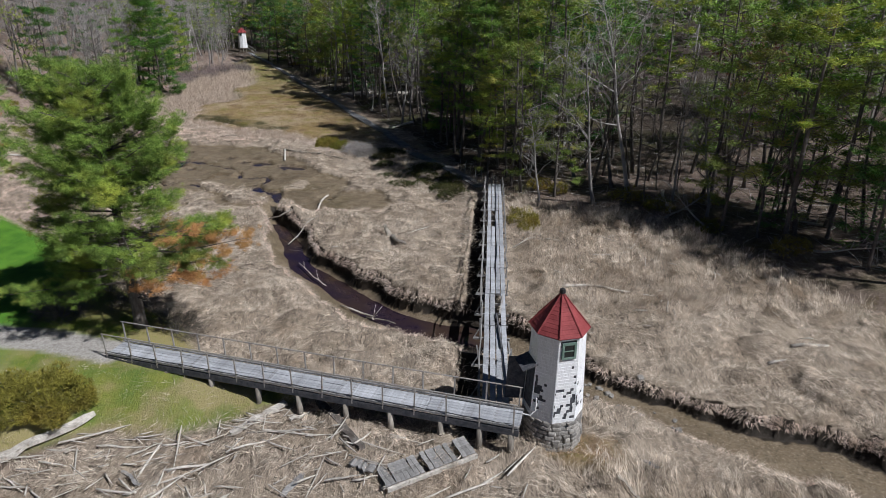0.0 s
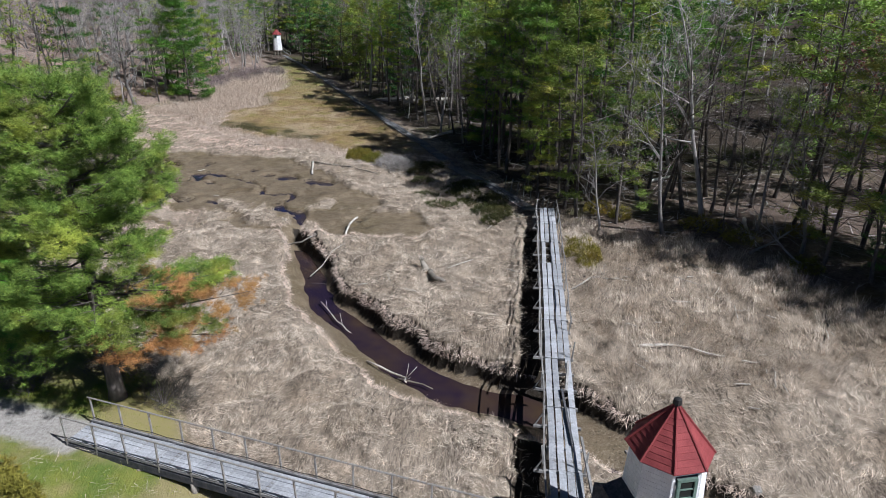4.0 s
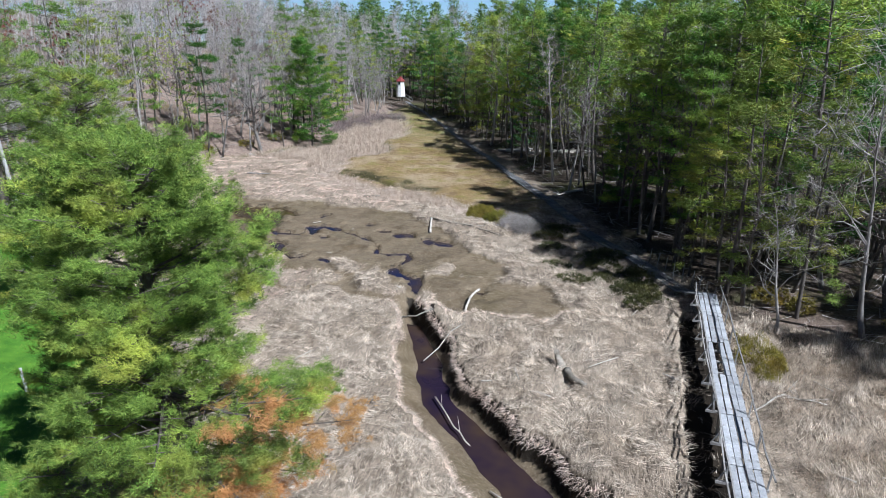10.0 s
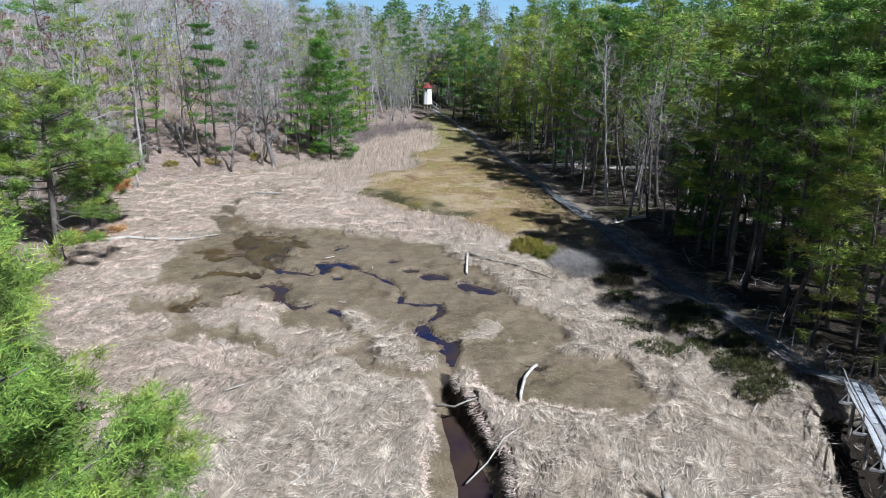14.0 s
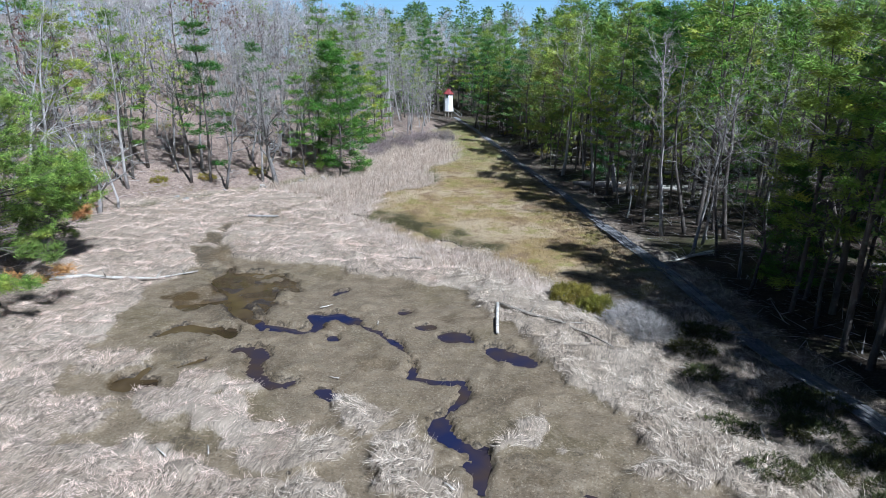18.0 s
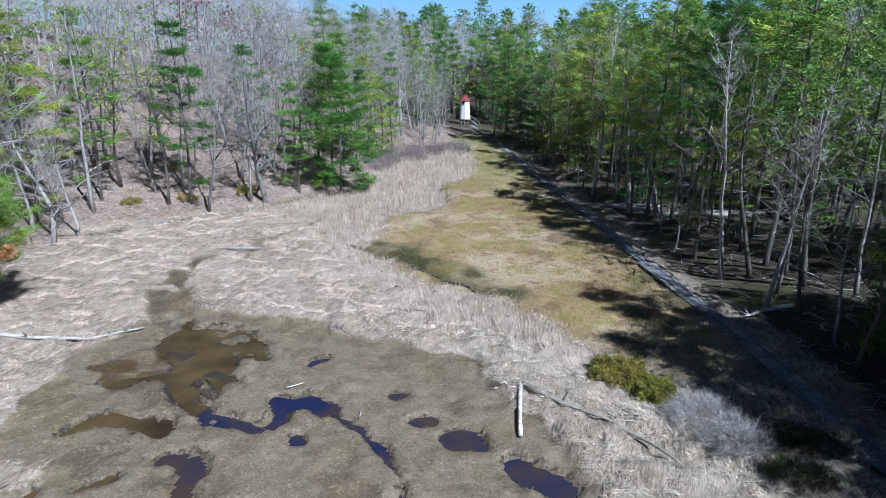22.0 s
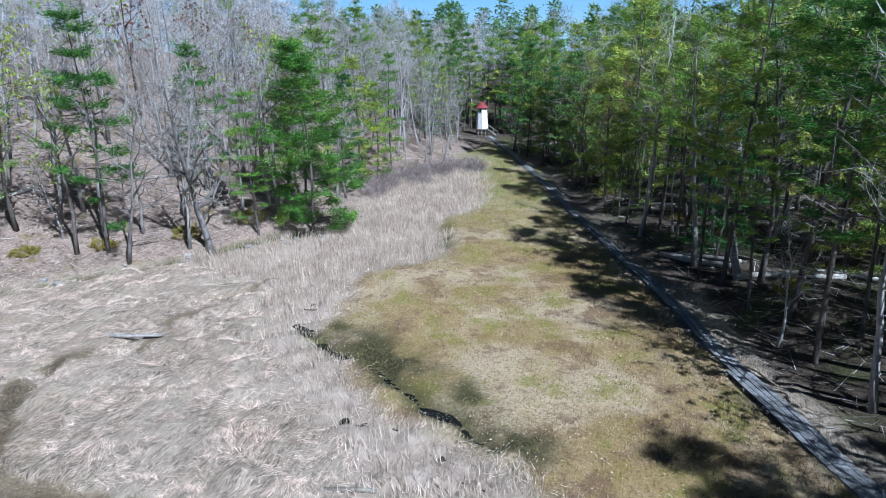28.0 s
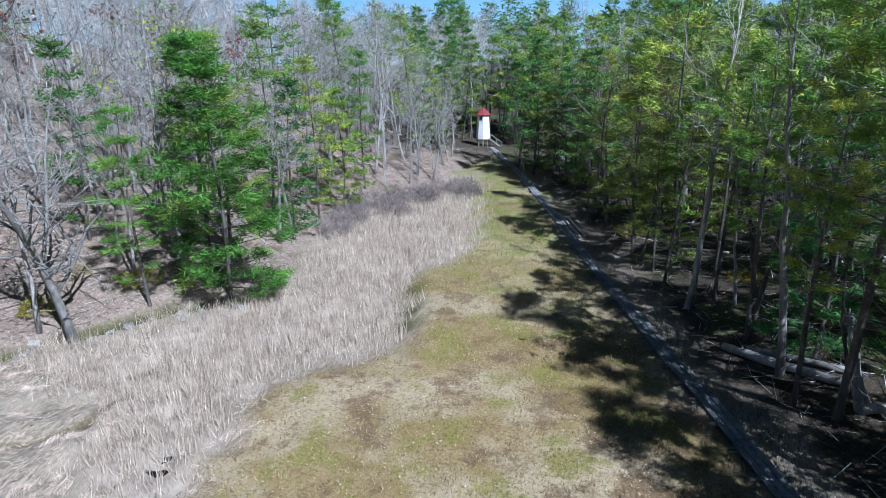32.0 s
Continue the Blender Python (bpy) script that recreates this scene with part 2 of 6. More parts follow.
# Violet in the first colour stands for sky reflected in the creek.
CREEK = water_material("brown_creek_water", (0.02, 0.013, 0.028), (0.055, 0.036, 0.024))


# ---- mesh helpers ----
def shaded(me, material):
    me.materials.append(material)
    return me


def mesh(name, verts, faces, material, smooth=False):
    me = bpy.data.meshes.new(name)
    me.from_pydata([tuple(v) for v in verts], [], [tuple(f) for f in faces])
    if smooth:
        me.polygons.foreach_set("use_smooth", [True] * len(me.polygons))
    return shaded(me, material)


def tri_mesh(name, tris, material):
    """A mesh of loose triangles from an array of shape (n, 3, 3)."""
    n = len(tris)
    me = bpy.data.meshes.new(name)
    me.vertices.add(n * 3)
    me.vertices.foreach_set("co", np.ascontiguousarray(tris, dtype=np.float32).ravel())
    me.loops.add(n * 3)
    me.loops.foreach_set("vertex_index", np.arange(n * 3, dtype=np.int32))
    me.polygons.add(n)
    me.polygons.foreach_set("loop_start", np.arange(0, n * 3, 3, dtype=np.int32))
    me.update(calc_edges=True)
    return shaded(me, material)


def child(name, me, parent, label="", m=None):
    ob = new(name, me)
    ob.parent = parent
    if m is not None:
        ob.matrix_basis = m
    if label:
        tagged(ob, label)
    return ob


class Build:
    """Collects boxes, tubes and prisms into one mesh."""

    def __init__(self):
        self.v, self.f = [], []

    def add(self, verts, faces):
        k = len(self.v)
        self.v += [tuple(v) for v in verts]
        self.f += [tuple(i + k for i in f) for f in faces]
        return self

    def box(self, m, sx, sy, sz, taper=1.0):
        c = [(-1, -1, 0), (1, -1, 0), (1, 1, 0), (-1, 1, 0), (-1, -1, 1), (1, -1, 1), (1, 1, 1), (-1, 1, 1)]
        vs = [m @ Vector((x * sx / 2 * (taper if z else 1), y * sy / 2 * (taper if z else 1), z * sz)) for x, y, z in c]
        return self.add(vs, [(3, 2, 1, 0), (4, 5, 6, 7), (0, 1, 5, 4), (1, 2, 6, 5), (2, 3, 7, 6), (3, 0, 4, 7)])

    def tube(self, pts, radii, sides=6):
        v, f = tube(pts, radii, sides)
        return self.add(v, f)

    def mesh(self, name, material, smooth=False):
        return mesh(name, self.v, self.f, material, smooth)


def tube(pts, radii, sides=6):
    pts = [Vector(p) for p in pts]
    vs, fs, n = [], [], len(pts)
    side = None
    for i, p in enumerate(pts):
        d = (pts[min(i + 1, n - 1)] - pts[max(i - 1, 0)]).normalized()
        if side is None:
            side = d.orthogonal().normalized()
        side = (side - d * side.dot(d)).normalized()
        up = d.cross(side)
        for k in range(sides):
            a = 2 * math.pi * k / sides
            vs.append(p + (side * math.cos(a) + up * math.sin(a)) * radii[i])
    for i in range(n - 1):
        for k in range(sides):
            a, b = i * sides + k, i * sides + (k + 1) % sides
            fs.append((a, b, b + sides, a + sides))
    fs += [tuple(reversed(range(sides))), tuple(range((n - 1) * sides, n * sides))]
    return vs, fs


# ---- plan of the valley ----
def value_noise(x, y, cell, seed):
    x, y = x / cell, y / cell
    i, j = np.floor(x).astype(np.int64), np.floor(y).astype(np.int64)
    u, v = x - i, y - j
    u, v = u * u * (3 - 2 * u), v * v * (3 - 2 * v)

    def h(a, b):
        k = (a * 374761393 + b * 668265263 + seed * 974634777) & 0xFFFFFFFF
        k = ((k ^ (k >> 13)) * 1274126177) & 0xFFFFFFFF
        return ((k ^ (k >> 16)) & 0xFFFF) / 65535.0

    return (h(i, j) * (1 - u) + h(i + 1, j) * u) * (1 - v) + (h(i, j + 1) * (1 - u) + h(i + 1, j + 1) * u) * v


def fbm(x, y, cell, seed, octaves=3):
    s, a, t = 0.0, 1.0, 0.0
    for k in range(octaves):
        s = s + a * value_noise(x, y, cell / 2 ** k, seed + k)
        t += a
        a *= 0.5
    return s / t * 2 - 1


def line_dist(x, y, line, closed=False):
    best = np.full(np.shape(x), 1e9)
    pts = list(line) + ([line[0]] if closed else [])
    for (ax, ay), (bx, by) in zip(pts, pts[1:]):
        dx, dy = bx - ax, by - ay
        t = np.clip(((x - ax) * dx + (y - ay) * dy) / (dx * dx + dy * dy), 0, 1)
        best = np.minimum(best, np.hypot(x - ax - t * dx, y - ay - t * dy))
    return best


def side_of(x, y, line):
    """Signed distance to a line, positive on its left hand."""
    best, sign = np.full(np.shape(x), 1e9), np.zeros(np.shape(x))
    for (ax, ay), (bx, by) in zip(line, line[1:]):
        dx, dy = bx - ax, by - ay
        t = np.clip(((x - ax) * dx + (y - ay) * dy) / (dx * dx + dy * dy), 0, 1)
        d = np.hypot(x - ax - t * dx, y - ay - t * dy)
        near = d < best
        best = np.where(near, d, best)
        sign = np.where(near, dx * (y - ay) - dy * (x - ax), sign)
    return best * np.sign(sign)


def signed(x, y, poly):
    """Distance to a closed outline, negative inside."""
    inside = np.zeros(np.shape(x), bool)
    for (ax, ay), (bx, by) in zip(poly, poly[1:] + poly[:1]):
        if ay != by:
            inside ^= ((ay > y) != (by > y)) & (x < (bx - ax) * (y - ay) / (by - ay) + ax)
    return np.where(inside, -1, 1) * line_dist(x, y, poly, True)


def smooth(v, lo, hi):
    t = np.clip((v - lo) / (hi - lo), 0, 1)
    return t * t * (3 - 2 * t)


WALKWAY = [(0.1, 61.1), (-2.8, 66.0), (-7.0, 77.0), (-12.9, 89.1), (-15.7, 96.5), (-20.3, 106.0), (-26.4, 119.7), (-30.8, 130.0), (-38.9, 147.9), (-47.5, 165.0), (-52.0, 173.0)]
EAST = [(90, 0), (40, 22), (25, 31), (21.5, 35.5), (20.3, 41), (18.3, 46.5), (13.7, 49.3), (8, 51), (5.0, 54), (2.5, 60)]
EAST += [(x + 2.0, y + 1.2) for x, y in WALKWAY[1:9]]
WEST = [(-50, 158), (-48.5, 143), (-49, 132.5), (-50.4, 124), (-49, 118), (-46, 110), (-46, 103.7), (-49.5, 98), (-52.5, 93), (-55.5, 88.8), (-59.6, 82), (-57, 73.5), (-50, 63), (-40, 51),
        (-30, 43), (-22, 36.5), (-16.5, 31.5), (-12.8, 28.5), (-11.2, 25.6), (-8, 23.9), (-5.3, 22.9), (-6.3, 21.4), (-10.4, 19.8), (-13.7, 20.0), (-16.2, 18.4), (-25, 15), (-50, 8), (-90, -30)]
BASIN = EAST + WEST + [(-90, -200), (90, -200)]
MEADOW = WALKWAY[2:9] + [(-45.5, 160), (-49.5, 157)] + [(-41.6, 138), (-36.8, 125), (-35.7, 119.6), (-36.6, 114), (-36.8, 110.7), (-34.4, 107.2), (-32.9, 101.8), (-34.4, 99), (-36.3, 97), (-36.7, 94.7),
                                                        (-35, 91), (-34, 85.5), (-30, 82.4), (-25.9, 79.3), (-21.5, 78), (-18.5, 76.6), (-15, 73), (-10.5, 70.5), (-7, 73)]
MUD = [(-36.4, 54.6), (-38.8, 60), (-40, 68), (-39.2, 71.2), (-34.5, 72.2), (-26, 71.6), (-21.3, 70.7), (-17.8, 67.4), (-13.8, 63.8), (-11.8, 60.5), (-8.6, 58), (-6.3, 55), (-4.6, 51.8), (-3.5, 49.5), (-5.6, 47.3), (-9.9, 47.6), (-13.5, 47.2), (-18, 48.5), (-25, 49.5), (-31, 49), (-36, 52)]
REEDS = [(-49.5, 145), (-48, 132), (-49, 124), (-47.5, 117), (-44.8, 110), (-44.8, 104), (-48, 98), (-51, 94), (-46.2, 92.9), (-40.6, 90.2), (-37, 84.5), (-33.4, 81), (-28.2, 77.2), (-25.4, 74.6), (-20, 73.2), (-15.8, 71.5), (-15, 73), (-18.5, 76.4), (-21.5, 77.8), (-25.9, 79.1), (-30, 82.2), (-34, 85.3)] + MEADOW[8:22][::-1][2:]
CREEK_LINE = [(-14.2, 49.5), (-13.1, 46.2), (-11.6, 42), (-9.8, 38.7), (-7.5, 36.4), (-5.4, 33.8), (-3.2, 31.9), (-1, 30.2), (1, 29.8), (3, 29.0), (5.3, 27.4), (6.8, 25.0), (8.2, 23.8), (9.9, 22.6), (11.3, 21.7), (12.2, 20.6), (13.8, 19.8), (15.3, 19.2), (16.7, 18.2), (20, 16.6), (25, 15.5), (40, 9)]
OUTLET = [(-14.2, 49.5), (-14.8, 54.1)]
STREAM = [(-37.5, 68.5), (-40.5, 71.0), (-43.0, 74.2), (-43.7, 76.3), (-44.5, 78.5), (-42.4, 80.7), (-42.2, 82.7), (-43.6, 86.1), (-43.0, 88.9), (-41.5, 92.4)]
DITCH = [(-58, 82.8), (-52.3, 92.3), (-50.3, 96.8), (-48.3, 100.4), (-45.3, 104.3)]
# still water on the mud flat: lines with a half width
POOLS = [([(-33.2, 63.4), (-31.5, 62.3), (-29.8, 61.4), (-28.4, 61.5), (-27.4, 61.5), (-27.0, 62.6)], 0.55), ([(-27.6, 63.5), (-26.7, 64.1), (-25.5, 64.1)], 0.72),
         ([(-29.4, 58.6), (-28.4, 59.1), (-27.8, 57.8), (-27.2, 56.3), (-26.2, 55.9), (-25.2, 56.2)], 0.5), ([(-25.3, 63.9), (-23.6, 63.1), (-21.5, 61.6), (-20.2, 60.4)], 0.2),
         ([(-20.2, 60.4), (-19.7, 58.5), (-18.5, 58.5), (-17.3, 58.9), (-16.7, 58.1), (-16.9, 57.0), (-17.3, 55.6)], 0.27), ([(-17.2, 55.5), (-16.5, 54.4), (-15.3, 53.7), (-14.8, 53.0)], 0.62),
         ([(-19.1, 63.6), (-18.7, 63.7)], 0.9), ([(-21.0, 64.5), (-20.6, 64.6)], 0.5), ([(-16.3, 62.8), (-14.7, 61.9)], 0.82), ([(-25.4, 61.5), (-25.2, 61.1)], 0.38), ([(-23.3, 56.1), (-22.7, 55.7)], 0.5),
         ([(-27.4, 55.1), (-27.0, 55.0)], 0.3), ([(-28.4, 67.8), (-27.9, 68.2)], 0.35), ([(-23.2, 66.2), (-22.7, 66.3)], 0.28), ([(-32.5, 53.8), (-31.4, 54.1)], 0.72), ([(-32.5, 54.2), (-32.7, 55.4)], 0.25),
         ([(-31.2, 56.1), (-30.7, 57.0)], 0.3), ([(-34.5, 58.6), (-34.2, 59.8), (-32.2, 60.3), (-30.9, 60.0)], 0.5), ([(-20.9, 49.6), (-20.6, 48.6)], 0.5), ([(-22.2, 48.0), (-21.5, 47.9)], 0.4), ([(-24.0, 52.1), (-23.4, 52.0)], 0.4),
         ([(-10.5, 52.6), (-9.7, 52.1)], 0.3), ([(-7.8, 55.9), (-7.2, 55.3)], 0.45)]
AMBER = [(-37.9, 66.9), (-38.3, 69.2), (-34.2, 70.6), (-31.9, 67.2), (-31.7, 65.8), (-30.0, 64.4), (-31.0, 63.4), (-32.6, 64.0), (-33.4, 63.2), (-36.0, 62.3), (-37.3, 61.4), (-36.8, 62.8), (-35.3, 64.3), (-36.0, 65.5)]
PATCHES = [(-28.5, 52.5, 3.2, 1.3), (-22.5, 51.5, 2.6, 1.4), (-20.4, 54.2, 1.4, 1.0), (-33.5, 50.5, 3.0, 1.5), (-16.5, 50.8, 1.6, 1.2)]
PATHWAY = [(-14.6, 24.0), (-17.8, 24.8), (-21, 25.0), (-30, 22), (-50, 15)]


def blobs(x, y, list_of, seed):
    """Depth inside the nearest of some ragged ovals, positive inside, in metres."""
    best = np.full(np.shape(x), -9.0)
    x, y = x + 1.5 * fbm(x, y, 2.4, seed, 4), y + 1.5 * fbm(x, y, 2.4, seed + 6, 4)
    wob = 0.35 * fbm(x, y, 1.0, seed + 9)
    for cx, cy, rx, ry in list_of:
        best = np.maximum(best, (1 - np.hypot((x - cx) / rx, (y - cy) / ry) + wob) * min(rx, ry))
    return best


def valley(x, y):
    """Height of the ground and the weights of its kinds, at points given as arrays."""
    d = signed(x, y, BASIN)
    mid = np.interp(y, [20, 60, 100, 150, 180], [-2, -22, -33, -45, -53])
    west = smooth(mid - x, -4, 4) * smooth(y, 12, 30) * (1 - smooth(y, 158, 172))
    out = np.maximum(d, 0)
    hillside = smooth(y + 0.25 * x, 38, 62)
    up_w = hillside * (0.37 * np.minimum(out, 30) + 0.16 * np.clip(out - 30, 0, 70)) + (1 - hillside) * (1.5 * smooth(out, 0, 2.3) + 0.03 * np.minimum(out, 80))
    up_e = 0.7 * smooth(out, 0, 5) + 0.05 * np.minimum(out, 18) + 0.2 * np.clip(out - 18, 0, 90)
    north = smooth(y, 150, 172)
    up_n = 0.2 * smooth(out, 0, 6) + 0.025 * np.minimum(out, 25) + 0.2 * np.clip(out - 25, 0, 60)
    z = west * up_w + (1 - west) * ((1 - north) * up_e + north * up_n)
    south = smooth(-y, -8, 20)
    z = z * (1 - south)
    z = z - 0.75 + 0.05 * np.minimum(out, 6) * fbm(x, y, 9, 3) * 2
    meadow = smooth(-signed(x, y, MEADOW) + 1.3 * fbm(x, y, 3, 7, 4), -0.7, 1.1) * smooth(-d, -6, 0)
    basin = smooth(-d, -0.6, 0.6)
    z = z + basin * (1 - 0.75 * meadow) * (0.34 * np.abs(fbm(x, y, 2.0, 11, 3)) - 0.08 + 0.34 * fbm(x, y, 1.0, 14, 3) + 0.2 * fbm(x, y, 6, 12)) + 0.18 * meadow
    below = 19.48 - 0.262 * x - 0.965 * y
    z = z + 0.48 * smooth(below, -0.7, 0.3) * (1 - smooth(below, 3, 6)) * smooth(x, -9.5, -6.5) * (1 - smooth(x, 5.5, 8.0))
    mud_d = -signed(x, y, MUD) + 1.9 * fbm(x, y, 4.0, 21, 5) + 0.7 * fbm(x, y, 1.4, 27, 3)
    mats = smooth(fbm(x, y, 2.6, 35, 4) + 0.22 * smooth(58 - y + 0.1 * (x + 30), 0, 5) * smooth(-17 - x, 0, 4) - 0.3 * smooth(y, 56, 60), 0.36, 0.46)
    mud = smooth(mud_d, -0.05, 0.25) * (1 - np.maximum(smooth(blobs(x, y, PATCHES, 33), 0.0, 0.2), mats))
    z = z * (1 - mud) + mud * (-1.13 + 0.1 * fbm(x, y, 1.2, 31) + 0.08 * fbm(x, y, 0.5, 32, 2) + 0.12 * smooth(fbm(x, y, 3.0, 37, 4), 0.02, 0.07))
    px, py = x + 0.45 * fbm(x, y, 1.6, 45, 4), y + 0.45 * fbm(x, y, 1.6, 46, 4)
    pool = np.maximum.reduce([half - line_dist(px, py, line) for line, half in POOLS]) + 0.16 * fbm(x, y, 0.8, 49, 2)
    pool = np.maximum(pool, 0.25 * fbm(x, y, 1.6, 50, 3) - signed(px + 1.3 * fbm(x, y, 2.4, 41, 4), py + 1.2 * fbm(x, y, 2.4, 43, 4), AMBER))
    rill = np.maximum(np.interp(y, [69, 73, 77, 80], [1.5, 1.3, 0.8, 0.42]) - line_dist(x + 0.9 * fbm(x, y, 2, 47, 4), y + 0.7 * fbm(x, y, 2, 44, 4), STREAM), 0.6 - line_dist(x, y + 0.7 * fbm(x, y, 2, 48), DITCH))
    z = z - 0.34 * smooth(pool, -0.05, 0.1) * smooth(mud_d, -1.5, 0) - 0.12 * smooth(rill, -0.3, 0.4) * (1 - 0.6 * mud)
    wig = line_dist(x + 0.5 * fbm(x, y, 2.6, 51), y + 0.5 * fbm(x, y, 2.6, 52), CREEK_LINE)
    wide = np.interp(x, [-14, -11, -5, 2, 5, 7, 8, 10, 12, 14, 17], [0.85, 1.75, 2.3, 2.2, 1.8, 1.3, 1.1, 1.35, 1.5, 1.8, 2.0])
    across = side_of(x + 0.5 * fbm(x, y, 2.6, 51), y + 0.5 * fbm(x, y, 2.6, 52), CREEK_LINE) / wide
    inward = wide - wig + 0.4 * fbm(x, y, 1.3, 57, 3)
    bank = smooth(inward, -0.08, 0.14)
    outlet = smooth(0.45 - line_dist(x + 0.5 * fbm(x, y, 1.5, 53), y, OUTLET), -0.1, 0.2)
    bed = -1.4 - 0.78 * smooth(across, -0.95, 0.3) + 0.42 * smooth(across, 0.55, 1.0) + 0.05 * fbm(x, y, 0.9, 55)
    flat = -1.62 + 0.08 * fbm(x, y, 1.6, 56) - 0.55 * np.exp(-((across + 0.5 + 0.2 * fbm(x, y, 3, 59)) / 0.22) ** 2)
    bed = bed + (flat - bed) * smooth(x, 2.0, 5.0)
    z = z * (1 - bank) + np.minimum(z, bed) * bank
    z = z - 0.35 * outlet * (1 - bank)
    mud = np.maximum(mud, np.maximum(bank, np.maximum(outlet, smooth(rill, -0.1, 0.3) * smooth(fbm(x, y, 1.7, 72, 4), -0.42, -0.2))))
    lawn = smooth(d, 0.0, 0.8) * smooth(mid - x, -4, 4) * (1 - smooth(y - 0.45 * -x - 28, -2, 6)) * smooth(y, 5, 14)
    yard = smooth(1.9 - np.hypot(x - 5.6, y - 19.4) + 0.6 * fbm(x, y, 1.5, 61), 0, 1.0)
    lawn = lawn * (1 - 0.1 * smooth(x + 0.8 * fbm(x, y, 3, 62), -18.5, -15.5) * smooth(24.6 - y, 0, 1.5))
    meadow = np.maximum(meadow, 0.85 * yard)
    lawn = np.maximum(lawn, 0.7 * meadow * smooth(y + 5 * fbm(x, y, 6, 68), 104, 132))
    lush = lawn * (1 - meadow) * smooth(-x + 1.5 * fbm(x, y, 4, 66), 17.5, 21.0)
    path = smooth(0.85 - line_dist(x, y, PATHWAY), -0.1, 0.15)
    litter = smooth(d + 0.8 * fbm(x, y, 3, 63), -0.5, 0.9) * (1 - lawn)
    # Pine duff darkened to carry the east woods' shade, weaker where sun falls.
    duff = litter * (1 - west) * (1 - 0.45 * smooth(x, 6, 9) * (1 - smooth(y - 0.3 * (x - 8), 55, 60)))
    reed = smooth(-signed(x, y, REEDS) + 1.6 * fbm(x, y, 2.4, 65, 4), -0.8, 1.2) * (1 - meadow) * (1 - litter)
    wet = smooth(1.0 - line_dist(x + 0.7 * fbm(x, y, 1.6, 79), y + 0.7 * fbm(x, y, 1.6, 67), [(-35.0, 86.0), (-33.0, 85.0), (-30.8, 84.1), (-28.8, 82.9), (-27.0, 81.7), (-22.0, 79.4)]), 0, 1.0)
    wet = np.maximum(wet, smooth(0.9 - line_dist(x, y, [(-37, 112), (-35.3, 108.5), (-33.8, 104)]), 0, 0.8))
    ditch = smooth(0.75 - line_dist(x + 0.6 * fbm(x, y, 2, 69), y + 0.6 * fbm(x, y, 2, 70), DITCH), 0, 0.5)
    z = z - 0.45 * ditch
    wet = np.maximum(wet, ditch)
    z = z - 0.42 * wet * smooth(x, -35.5, -32.5)
    north_side = smooth(side_of(x, y, CREEK_LINE), -0.3, 0.3)
    bog = smooth(2.9 - line_dist(x + 1.2 * fbm(x, y, 2.5, 73), y + 1.2 * fbm(x, y, 2.5, 74), [(-34.6, 87.0), (-31.5, 85.4), (-28.3, 84.0), (-25.5, 82.0), (-21, 79.8)]), 0, 2.6) * (0.45 + 0.55 * smooth(fbm(x, y, 1.5, 75, 4), -0.25, 0.25))
    # Creek bank: dark peat colour, deepened on the north side for undercut shade.
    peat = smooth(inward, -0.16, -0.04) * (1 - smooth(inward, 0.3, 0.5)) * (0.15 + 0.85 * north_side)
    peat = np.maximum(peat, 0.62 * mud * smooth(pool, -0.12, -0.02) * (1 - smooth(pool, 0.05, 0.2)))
    # Cast shadow left of the boardwalk, painted dark and dug in a little.
    shade_trench = smooth(1.15 - line_dist(x + 0.75 + 0.35 * fbm(x, y, 1.0, 78), y, [(2.15, 20.8), (2.7, 28.3), (3.35, 37.4), (4.3, 50.0)]), 0, 0.35)
    z = z - 0.45 * shade_trench * (1 - bank)
    peat = np.maximum(peat, 0.9 * shade_trench)
    damp = mud * np.maximum(0.42 * smooth(pool, -0.2, -0.02), 0.42 * smooth(fbm(x, y, 2.2, 71, 4), 0.2, 0.36)) + 0.45 * mud * smooth(blobs(x, y, [(-35, 64.5, 4.5, 3.2), (-30.5, 53.5, 3.2, 1.6)], 42), -0.1, 0.4)
    damp = np.maximum(damp, 0.52 * smooth(fbm(x, y, 1.7, 72, 4), -0.4, -0.1) * smooth(rill, -0.1, 0.4))
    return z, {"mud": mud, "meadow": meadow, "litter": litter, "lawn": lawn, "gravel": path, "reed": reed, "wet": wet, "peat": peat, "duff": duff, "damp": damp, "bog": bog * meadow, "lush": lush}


def ground_at(x, y):
    return float(lookup("z", np.array([float(x)]), np.array([float(y)]))[0])


